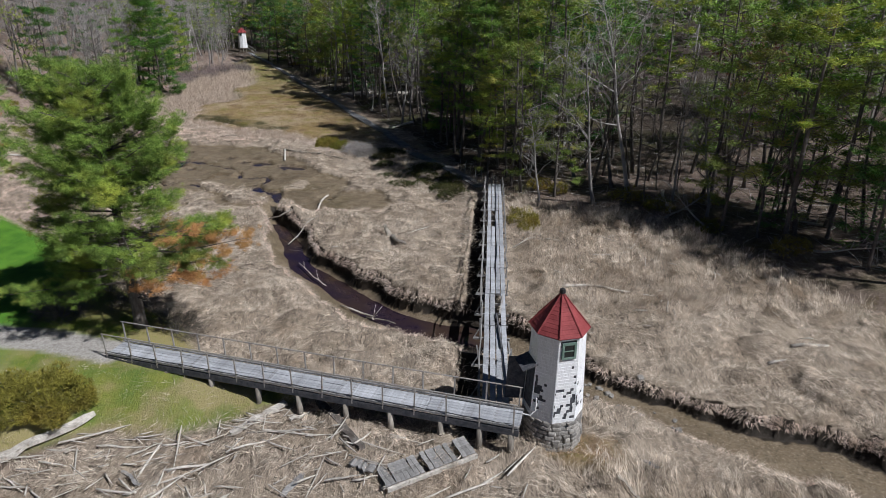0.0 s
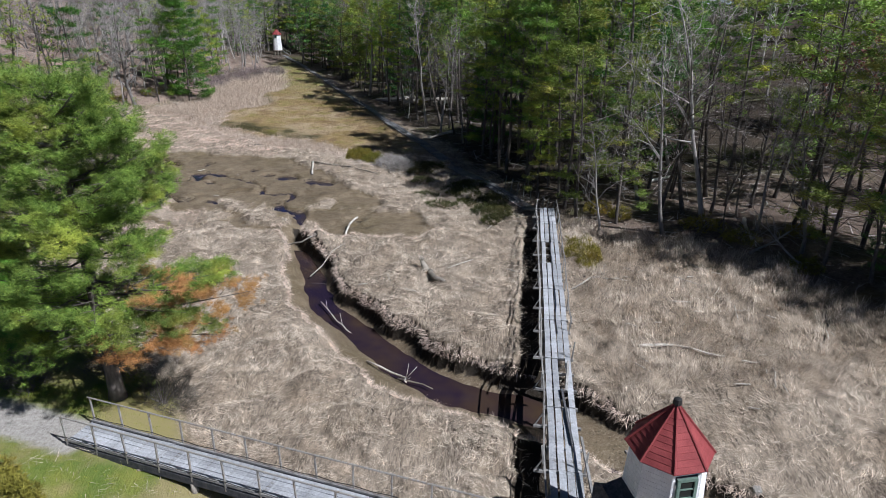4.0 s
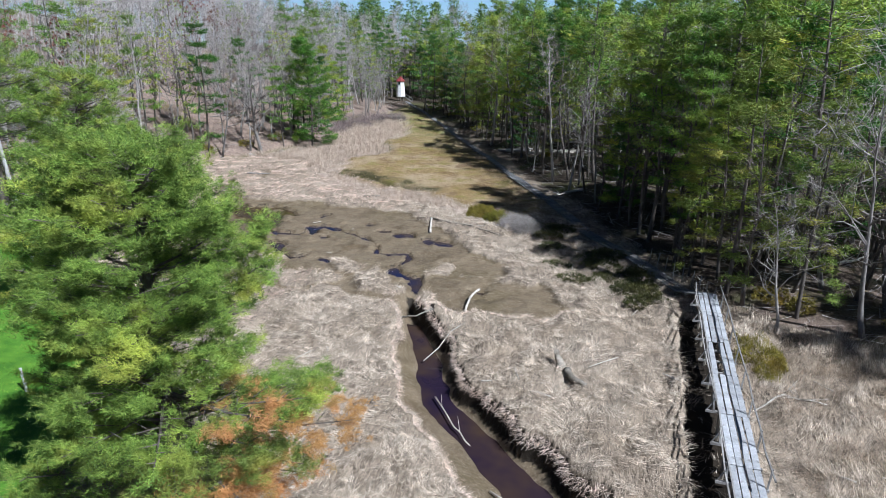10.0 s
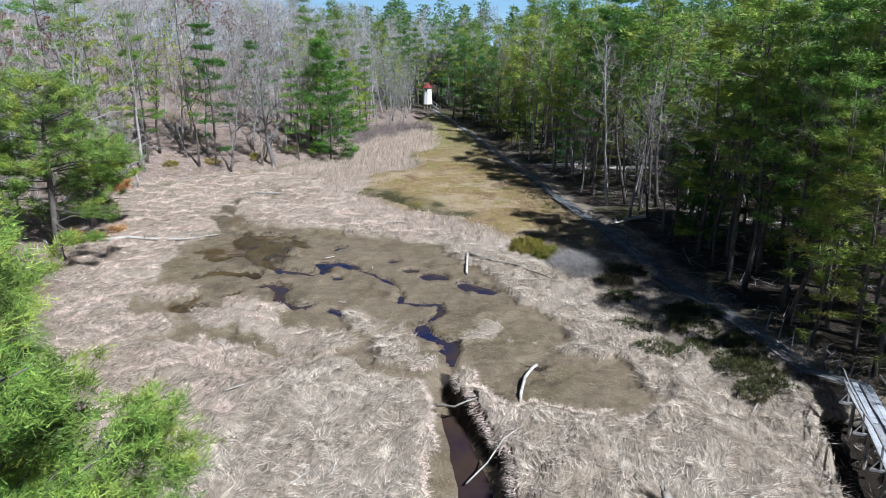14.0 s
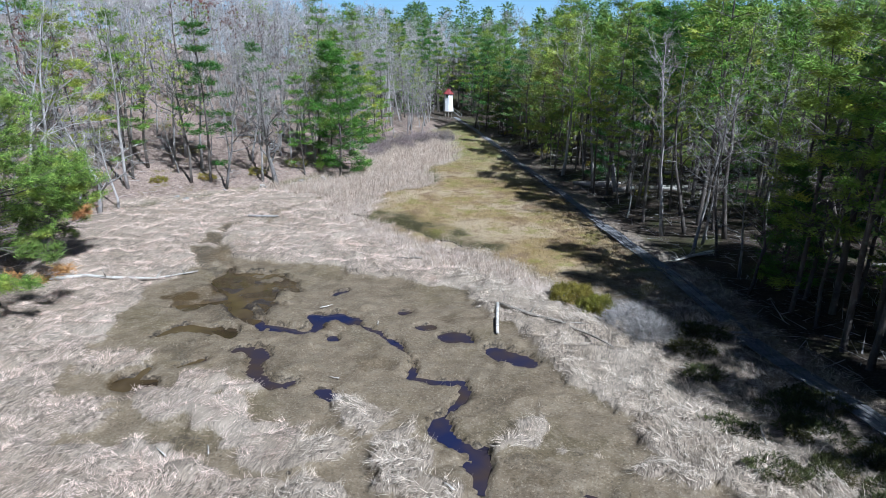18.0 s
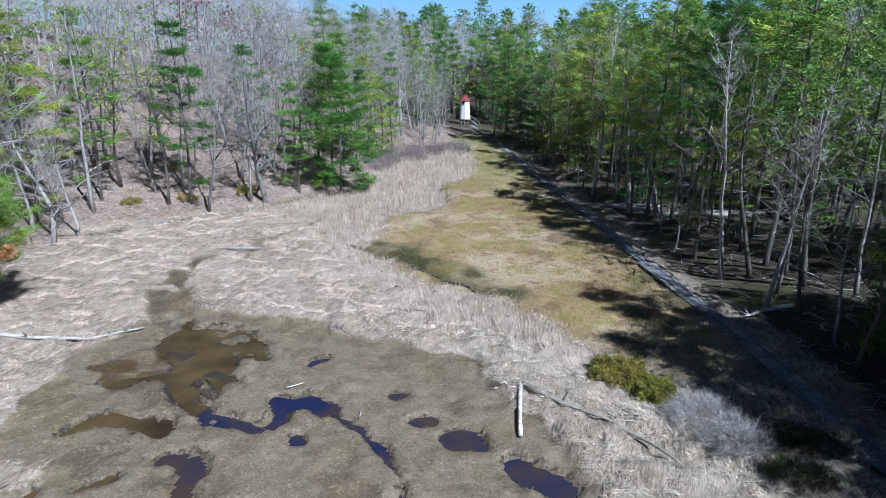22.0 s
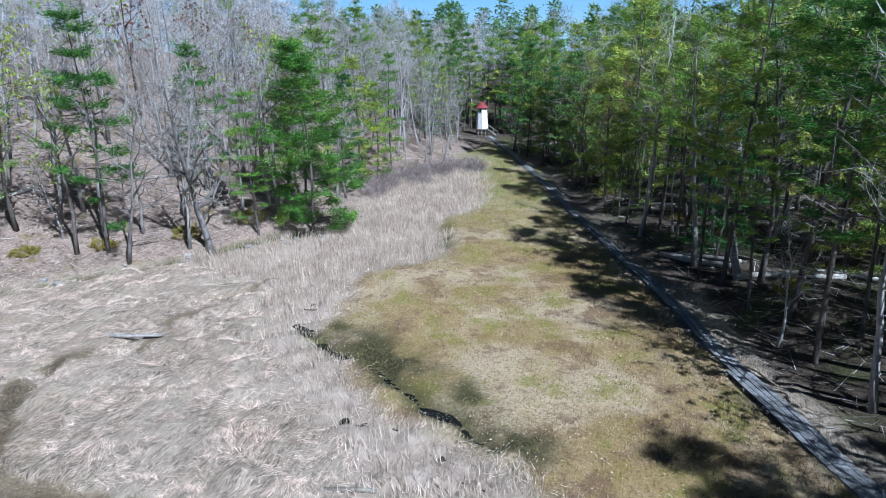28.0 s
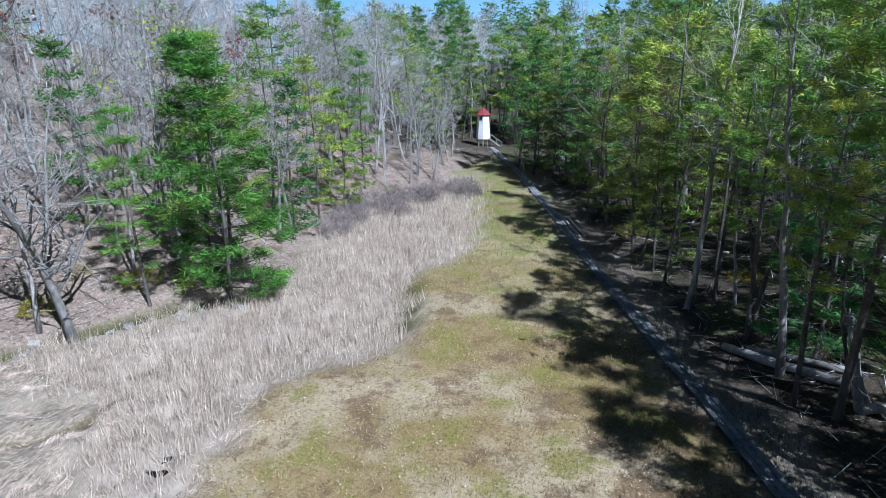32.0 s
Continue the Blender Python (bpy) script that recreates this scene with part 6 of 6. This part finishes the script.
tagged(new("marsh_grass", tri_mesh("marsh_grass", grow_marsh((-60, -22, 40, 95), 190, 2, 0.4), STRAW_PALE)), "bleached flattened marsh grass of the upper marsh", "marsh grass", kind="stuff")


def grow_banks():
    rng = np.random.default_rng(4)
    x, y = field(rng, (-16, 26, 15, 50), 1500, lambda x, y: ((lookup("mud", x, y) > 0.12) & (lookup("mud", x, y) < 0.62) & (lookup("z", x, y) > -1.35)) * 0.5)
    gx = lookup("mud", x + 0.15, y) - lookup("mud", x - 0.15, y)
    gy = lookup("mud", x, y + 0.15) - lookup("mud", x, y - 0.15)
    angle = np.arctan2(gy, gx) + rng.normal(size=len(x)) * 0.5
    lift = rng.uniform(-0.45, 0.4, len(x))
    return blades(rng, x, y, lookup("z", x, y) + 0.08, rng.uniform(0.22, 0.46, len(x)), rng.uniform(0.02, 0.035, len(x)), angle, lift)


tagged(new("bank_grass", tri_mesh("bank_grass", grow_banks(), STRAW)), "dead grass hanging over the creek's banks", "marsh grass", kind="stuff")


def mud_straw():
    rng = np.random.default_rng(5)
    x, y = field(rng, (-44, -2, 44, 76), 60, lambda x, y: lookup("mud", x, y) * (lookup("z", x, y) > -1.25) * smooth(fbm(x, y, 2.0, 91), -0.25, 0.3))
    n = len(x)
    return blades(rng, x, y, lookup("z", x, y) + 0.01, rng.uniform(0.06, 0.24, n), rng.uniform(0.015, 0.03, n), rng.uniform(0, 6.28, n), rng.uniform(0.1, 0.9, n))


tagged(new("mud_straw", tri_mesh("mud_straw", mud_straw(), MUD_STRAW)), "bits of dead straw strewn over the mud flat", "marsh grass", kind="stuff")


def grow_reeds():
    rng = np.random.default_rng(6)
    x, y = field(rng, (-56, -14, 70, 148), 110, lambda x, y: lookup("reed", x, y) * (0.4 + 0.6 * smooth(fbm(x, y, 2.5, 87), -0.3, 0.2)))
    n = len(x)
    return blades(rng, x, y, lookup("z", x, y), rng.uniform(0.45, 1.15, n) * np.interp(y, [84, 92], [0.6, 1.0]), rng.uniform(0.03, 0.055, n), rng.uniform(0, 6.28, n), np.clip(rng.normal(size=n) * 0.33 + 1.1, 0.3, 1.57))


tagged(new("cattails", tri_mesh("cattails", grow_reeds(), REED)), "stand of dry pinkish-beige cattails", "cattails", kind="stuff")


def grow_meadow():
    rng = np.random.default_rng(7)
    x, y = field(rng, (-50, -5, 68, 160), 100, lambda x, y: lookup("meadow", x, y) * (1 - 0.93 * lookup("bog", x, y)) * (0.45 + 0.55 * smooth(fbm(x, y, 2.2, 89), -0.3, 0.3)))
    n = len(x)
    return blades(rng, x, y, lookup("z", x, y), rng.uniform(0.1, 0.24, n), rng.uniform(0.02, 0.04, n), rng.uniform(0, 6.28, n), rng.uniform(0.3, 1.4, n))


tagged(new("meadow_grass", tri_mesh("meadow_grass", grow_meadow(), TURF)), "short tan and yellow-green meadow grass", "grass", kind="stuff")


def meadow_leaves():
    rng = np.random.default_rng(17)
    x, y = field(rng, (-42, -5, 70, 130), 9, lambda x, y: lookup("meadow", x, y) * smooth(fbm(x, y, 5, 93, 3), -0.4, 0.3))
    n = len(x)
    return blades(rng, x, y, lookup("z", x, y) + 0.12, rng.uniform(0.05, 0.1, n), rng.uniform(0.05, 0.09, n), rng.uniform(0, 6.28, n), rng.uniform(-0.3, 0.6, n))


tagged(new("fallen_leaves", tri_mesh("fallen_leaves", meadow_leaves(), LEAVES)), "pale dry leaves strewn over the meadow grass", "leaves", kind="stuff")


def grow_yard():
    rng = np.random.default_rng(18)
    x, y = field(rng, (2, 9, 16.5, 23), 140, lambda x, y: lookup("meadow", x, y))
    n = len(x)
    return blades(rng, x, y, lookup("z", x, y), rng.uniform(0.1, 0.28, n), rng.uniform(0.015, 0.03, n), rng.uniform(0, 6.28, n), rng.uniform(0.3, 1.4, n))


tagged(new("tower_grass", tri_mesh("tower_grass", grow_yard(), TURF)), "olive grass round the foot of the front tower", "grass", kind="stuff")


def grow_lawn(box, per):
    rng = np.random.default_rng(8)
    x, y = field(rng, box, per, lambda x, y: lookup("lawn", x, y) * (1 - lookup("gravel", x, y)))
    n = len(x)
    return blades(rng, x, y, lookup("z", x, y), rng.uniform(0.05, 0.13, n), rng.uniform(0.015, 0.028, n), rng.uniform(0, 6.28, n), rng.uniform(0.4, 1.4, n))


tagged(new("lawn_grass", tri_mesh("lawn_grass", grow_lawn((-21, 8, 15, 36), 110), GRASS)), "bright green lawn grass with worn patches", "grass", kind="stuff")


tagged(new("lawn_grass", tri_mesh("lawn_grass", grow_lawn((-44, -21, 15, 52), 60), GRASS_LUSH)), "vivid green mown lawn grass", "grass", kind="stuff")


def wood_floor():
    rng = np.random.default_rng(9)
    x, y = field(rng, (-75, 45, 28, 170), 1.6, lambda x, y: lookup("litter", x, y) * (lookup("lawn", x, y) < 0.02) * (y > 36) * (np.abs(lookup("z", x, y)) < 14))
    n = len(x)
    return blades(rng, x, y, lookup("z", x, y) + 0.05, rng.uniform(0.6, 3.0, n), rng.uniform(0.03, 0.09, n), rng.uniform(0, 6.28, n), rng.uniform(-0.02, 0.2, n))


tagged(new("fallen_twigs", tri_mesh("fallen_twigs", wood_floor(), TWIG)), "fallen grey twigs and sticks on the leaf litter", "twigs", kind="stuff")


# ---- logs, driftwood and other things ----
def log_line(name, pts, r0, r1, material, label, category="log", sides=7, lift=0.0, wob=0.04, stubs=0, seed=0):
    rng = np.random.default_rng(seed + int(abs(pts[0][0] * 31 + pts[0][1] * 17)))
    fine = []
    for (ax, ay), (bx, by) in zip(pts, pts[1:]):
        for k in range(3):
            t = k / 3
            fine.append((ax + (bx - ax) * t, ay + (by - ay) * t))
    fine.append(pts[-1])
    zs = [max(ground_at(x, y), -1.9) for x, y in fine]
    top_z = np.maximum(zs, np.linspace(zs[0], zs[-1], len(zs)))
    n = len(fine)
    line = [Vector((x + rng.normal() * wob, y + rng.normal() * wob, z + r0 * 0.55 + 0.04 + lift * i / n)) for i, ((x, y), z) in enumerate(zip(fine, top_z))]
    rad = [(r0 + (r1 - r0) * i / (n - 1)) * rng.uniform(0.85, 1.15) for i in range(n)]
    b = Build().tube(line, rad, sides)
    for k in range(stubs):
        i = rng.integers(1, n)
        b.tube([line[i], line[i] + Vector((rng.normal() * 0.5, rng.normal() * 0.5, rng.uniform(0.2, 0.8)))], [rad[i] * 0.5, 0.01], 4)
    return tagged(new(name, b.mesh(name, material, True)), label, category)


log_line("log", [(-17.5, 68.0), (-16.6, 64.4)], 0.12, 0.1, DRIFT, "short pale barkless log lying on the marsh edge")
log_line("log", [(-17.3, 68.1), (-14.3, 66.8), (-11.6, 65.3), (-10.3, 64.2)], 0.11, 0.04, POSTWOOD, "long thin dark log along the marsh edge", stubs=3)
log_line("log", [(-44.0, 80.9), (-41.7, 82.3)], 0.1, 0.07, BARK_GREY, "pale log lying on the matted grass")
log_line("log", [(-47, 62.6), (-43.9, 64.1), (-40.7, 65.3), (-39.2, 67.6)], 0.14, 0.05, DRIFT, "long pale fallen tree lying over the mud", stubs=6)
log_line("log", [(-10.2, 48.6), (-10.3, 50.4), (-9.9, 51.6)], 0.07, 0.09, DRIFT, "bent pale log on the mud", lift=0.5)
log_line("branch", [(-14.3, 48.1), (-13.1, 47.3), (-12.0, 47.5)], 0.07, 0.03, DRIFT, "curved pale branch across the creek's head", "branch")
log_line("branch", [(-11.5, 43.3), (-9.7, 45.9)], 0.035, 0.02, DRIFT, "thin pale stick leaning out over the creek", "branch", lift=0.2)
log_line("branch", [(-6.1, 33.5), (-4.0, 32.2), (-3.9, 31.9)], 0.055, 0.035, DRIFT, "forked pale branch lying in the creek", "branch", stubs=3)
log_line("branch", [(-4.3, 32.2), (-2.6, 31.5)], 0.05, 0.03, POSTWOOD, "dark stick lying in the creek", "branch")
log_line("branch", [(-9.9, 39.8), (-8.4, 37.5), (-7.4, 36.3)], 0.045, 0.025, DRIFT, "pale branch lying in the creek bed", "branch", stubs=2)
log_line("log", [(7.2, 33.9), (8.8, 34.1), (11.0, 33.2)], 0.085, 0.04, DRIFT, "pale bent log on the grass across the creek")
log_line("branch", [(4.8, 40.6), (6.5, 42.2), (8.3, 42.0)], 0.06, 0.03, DRIFT, "forked pale branch on the grass", "branch", stubs=3)
log_line("branch", [(17.6, 27.6), (19.6, 27.9)], 0.1, 0.06, DRIFT, "pale driftwood log on the grass", "branch")
log_line("branch", [(15.7, 26.0), (16.6, 26.2)], 0.08, 0.05, DRIFT, "short pale driftwood on the grass", "branch")
log_line("branch", [(12.5, 31.2), (12.9, 32.4)], 0.05, 0.03, DRIFT, "short pale stick on the grass", "branch")
log_line("log", [(-17.3, 107.4), (-14.8, 105.3), (-12.2, 103.5)], 0.24, 0.2, BARK_GREY, "grey fallen trunk at the wood's edge")
log_line("log", [(-16.2, 107.0), (-12.0, 104.6)], 0.2, 0.16, BARK_GREY, "grey fallen trunk at the wood's edge")
log_line("log", [(-12.3, 101.8), (-9.0, 102.2), (-6.0, 103.0)], 0.24, 0.2, DRIFT, "pale broken fallen trunk on the wood floor")
log_line("log", [(-8.0, 103.5), (-3.0, 104.6)], 0.2, 0.15, DRIFT, "pale fallen trunk on the wood floor")
log_line("branch", [(-28.5, 127.0), (-31.8, 133.5)], 0.1, 0.08, DRIFT, "pale pole beside the plank walkway", "branch")
log_line("branch", [(-27.9, 127.0), (-31.0, 133.0)], 0.09, 0.07, DRIFT, "pale pole beside the plank walkway", "branch")
log_line("branch", [(-26.6, 74.5), (-24.9, 75.0)], 0.1, 0.08, POSTWOOD, "dark driftwood piece on the matted grass", "branch")


def stub(x, y, h, r, material, label, lean=(0, 0), name="stump"):
    rng = np.random.default_rng(int(abs(x * 13 + y * 7)))
    z = ground_at(x, y) - 0.1
    b = Build().tube([(x + lean[0] * q + rng.normal() * 0.05 * r * 4, y + lean[1] * q + rng.normal() * 0.05 * r * 4, z + h * q) for q in (0, 0.15, 0.4, 0.65, 0.88)], [r * 1.7, r * 1.15, r, r * 0.85, r * 0.6], 7)
    for k in range(5):
        a = k * 1.26 + rng.uniform(0, 0.8)
        b.tube([(x + lean[0] * 0.9 + r * 0.5 * math.cos(a), y + lean[1] * 0.9 + r * 0.5 * math.sin(a), z + h * 0.9), (x + lean[0] + r * 0.6 * math.cos(a), y + lean[1] + r * 0.6 * math.sin(a), z + h + rng.uniform(0.05, 0.22))], [r * 0.4, 0.03], 4)
    return tagged(new(name, b.mesh(name, material, True)), label, "stump")


stub(-3.9, 42.6, 0.65, 0.2, POSTWOOD, "jagged grey rotten stump standing in the marsh", (-0.35, 0.5))
log_line("log", [(-3.6, 42.0), (-3.3, 41.2), (-2.7, 40.7)], 0.22, 0.12, POSTWOOD, "rotten trunk piece beside the stump")
stub(-12.2, 102.0, 3.6, 0.24, BARK_GREY, "broken standing trunk at the wood's edge", (-0.8, 1.4), "snag")

# wrack of driftwood and boards on the shore below the lawn
wrack_rng = np.random.default_rng(101)
stick_kinds = []
for k in range(6):
    pts = [Vector((-0.5 + i / 4, wrack_rng.normal() * 0.012, wrack_rng.normal() * 0.01)) for i in range(5)]
    stick_kinds.append(Build().tube(pts, [0.028, 0.034, 0.03, 0.026, 0.012], 5).mesh("driftwood_stick", DRIFT, True))
made = 0
while made < 290:
    x, y = wrack_rng.uniform(-17.5, 3.0), wrack_rng.uniform(15.0, 21.6)
    if float(lookup("lawn", np.array([x]), np.array([y]))[0]) > 0.3 or y > 21.4 - 0.25 * (x + 4):
        continue
    if x > -5 and y > 20.2 - 0.27 * (x + 4) or (x > -1 and wrack_rng.uniform() < 0.6):
        continue
    L = min(2.6, 0.3 + wrack_rng.exponential(0.55))
    ob = new("driftwood_stick", stick_kinds[wrack_rng.integers(6)])
    fat = wrack_rng.uniform(0.45, 1.3) * (0.7 + 0.3 * L)
    ob.matrix_basis = pose(x, y, ground_at(x, y) + 0.1 + wrack_rng.uniform(0, 0.12), 0, wrack_rng.normal() * 5, wrack_rng.normal() * 40 + 20) @ Matrix.Diagonal((L, fat, fat, 1))
    tagged(ob, "bleached driftwood stick in the shore wrack", "driftwood", "driftwood in the wrack")
    made += 1

# pale sticks strewn over the marsh grass
strewn = 0
while strewn < 64:
    east_side = strewn < 40
    x, y = (wrack_rng.uniform(6, 19), wrack_rng.uniform(27, 46)) if east_side else (wrack_rng.uniform(-30, 2), wrack_rng.uniform(36, 76))
    if max(float(lookup(k, np.array([x]), np.array([y]))[0]) for k in ("litter", "lawn", "meadow", "peat")) > 0.2 or ground_at(x, y) < -1.2:
        continue
    L = min(2.4, 0.35 + wrack_rng.exponential(0.5))
    ob = new("driftwood_stick", stick_kinds[wrack_rng.integers(6)])
    ob.matrix_basis = pose(x, y, ground_at(x, y) + 0.12, 0, wrack_rng.normal() * 4, wrack_rng.uniform(0, 360)) @ Matrix.Diagonal((L, 1.0, 1.0, 1))
    tagged(ob, "bleached stick lying on the matted marsh grass", "driftwood", "sticks on the marsh")
    strewn += 1


def beam(x0, y0, x1, y1, w, t, material, label, name="timber", z0=0.12, z1=0.12):
    a, b = Vector((x0, y0, ground_at(x0, y0) + z0)), Vector((x1, y1, ground_at(x1, y1) + z1))
    d = b - a
    L = d.length
    m = pose(*a, 0, -math.degrees(math.asin(d.z / L)), math.degrees(math.atan2(d.y, d.x)))
    rng = np.random.default_rng(int(abs(x0 * 19 + y1 * 23)))
    vs, fs, n = [], [], 9
    for i in range(n + 1):
        q = L * i / n
        s = 1 - (0.6 if i in (0, n) else 0.22) * rng.uniform()
        o = rng.normal(size=2) * 0.03
        vs += [m @ Vector((q, u * w / 2 * s + o[0], v * t / 2 * s + o[1])) for u, v in ((-1, -1), (1, -1), (1, 1), (-1, 1))]
    for i in range(n):
        k = i * 4
        fs += [(k, k + 1, k + 5, k + 4), (k + 1, k + 2, k + 6, k + 5), (k + 2, k + 3, k + 7, k + 6), (k + 3, k, k + 4, k + 7)]
    fs += [(3, 2, 1, 0), tuple(n * 4 + q for q in range(4))]
    return tagged(new(name, mesh(name, vs, fs, material)), label, "timber")


beam(-16.6, 18.3, -13.9, 20.9, 0.42, 0.2, DRIFT, "large bleached drift plank below the lawn bush")
beam(-8.1, 19.8, -6.4, 21.6, 0.3, 0.16, DRIFT, "bleached drift plank by the footbridge")
beam(-6.0, 20.6, -5.0, 21.9, 0.16, 0.08, DRIFT, "bleached drift board by the footbridge")
beam(-5.15, 22.1, -2.9, 18.7, 0.34, 0.3, BARK_PINE, "dark rotting squared timber lying from the footbridge", "timber", 0.35, 0.2)
beam(-4.8, 17.6, -5.4, 16.7, 0.25, 0.05, WOOD_GREY, "short grey board in the wrack")
beam(-11.6, 18.2, -10.6, 17.4, 0.14, 0.06, WOOD_GREY, "short grey board in the wrack")
beam(-3.2, 17.9, -2.3, 17.6, 0.4, 0.06, WOOD_GREY, "grey broken board in the wrack")
beam(7.7, 18.9, 7.9, 18.1, 0.22, 0.05, WOOD_GREY, "grey board on the grass by the tower")
beam(6.2, 17.4, 6.9, 16.5, 0.12, 0.05, POSTWOOD, "dark board on the grass by the tower")


def wreck():
    """A broken section of old decking on the shore."""
    rng = np.random.default_rng(111)
    top = tagged(new("broken_decking"), "broken section of grey plank decking washed ashore", "decking")
    top.matrix_basis = pose(-2.0, 17.15, ground_at(-1.0, 17.6) + 0.22, 2, -3, 27)
    for y in (-0.48, 0.48):
        child("side_rail", Build().box(pose(1.75, y, -0.1), 3.5, 0.09, 0.16).mesh("side_rail", DRIFT if y < 0 else POSTWOOD), top, "pale side rail" if y < 0 else "")
    me = plank_mesh(0.98, 0.17, 0.035, 77)
    for k in range(19):
        if k in (8, 15):
            continue
        child("plank", me, top, "", pose(0.08 + 0.183 * k + rng.normal() * 0.008, -0.49, 0.11 + rng.uniform(0, 0.02), 0, 0, 90 + rng.normal() * 2.0))
    return top


wreck()

# stones along the creek below the tower and at the foot of the hillside
rock_rng = np.random.default_rng(121)
for k in range(46):
    if k < 26:
        x, y = rock_rng.uniform(5.2, 10.5), 0
        y = float(np.interp(x, [5.2, 6.9, 8.8, 10.5], [27.2, 25.0, 23.4, 22.6])) + rock_rng.normal() * 0.7
    else:
        x, y = (lambda t: (-58 + 13 * t + rock_rng.normal() * 0.5, 84 + 19 * t + rock_rng.normal() * 0.6))(rock_rng.uniform())
    s = rock_rng.uniform(0.1, 0.26) * (1.9 if k >= 26 else 1)
    ob = new("rock", STONES[rock_rng.integers(5)])
    ob.matrix_basis = pose(x, y, ground_at(x, y) + s * 0.1, rock_rng.uniform(-15, 15), rock_rng.uniform(-15, 15), rock_rng.uniform(0, 360)) @ Matrix.Diagonal((s * 1.3, s, s * 0.7, 1))
    tagged(ob, "grey rounded stone in the creek bed" if k < 26 else "grey boulder at the foot of the hillside", "rock", "creek stones" if k < 26 else "hillside boulders")


# ---- poles on the lawn ----
def utility_pole(x, y, h, lean):
    z = ground_at(x, y)
    top = tagged(new("utility_pole"), "weathered leaning utility pole on the lawn with pale guard", "pole")
    top.matrix_basis = pose(x, y, z - 0.3, lean[0], lean[1], 0)
    child("pole", Build().tube([(0, 0, 0), (0, 0, h * 0.5), (0, 0, h)], [0.15, 0.13, 0.1], 9).mesh("pole", WOOD_GREY, True), top)
    child("guard", Build().tube([(0.16, -0.05, 0.2), (0.15, -0.05, h * 0.62)], [0.06, 0.06], 6).mesh("guard", PVC), top, "white cable guard")
    child("meter_box", Build().box(pose(0.05, -0.22, 1.3), 0.32, 0.16, 0.5).mesh("meter_box", STEEL), top, "grey meter box")
    child("guy_wire", Build().tube([(0, 0, h * 0.8), (1.6, -2.8, 0.2)], [0.012, 0.012], 3).mesh("guy_wire", IRON), top)
    return top


utility_pole(-39.2, 45.3, 9.0, (0, -5))
tagged(new("marker_post", Build().tube([(-25.6, 31.6, ground_at(-25.6, 31.6) - 0.2), (-25.7, 31.6, ground_at(-25.6, 31.6) + 1.1)], [0.06, 0.05], 6).mesh("marker_post", PVC)), "short white marker post on the lawn", "post")


# fallen trunks in the woods
fall_rng = np.random.default_rng(131)
fallen = scatter(fall_rng, 34, lambda x, y: 2.5 < edge(x, y) < 16, (-75, 35, 30, 165), 4.0, [])
for x, y in fallen:
    a, L = fall_rng.uniform(0, 6.28), fall_rng.uniform(2.5, 6.0)
    log_line("log", [(x, y), (x + L * 0.5 * math.cos(a), y + L * 0.5 * math.sin(a)), (x + L * math.cos(a + 0.1), y + L * math.sin(a + 0.1))], fall_rng.uniform(0.09, 0.18), 0.05,
             DRIFT if fall_rng.uniform() < 0.4 else BARK_GREY, "grey fallen trunk lying on the leaf litter", stubs=3)
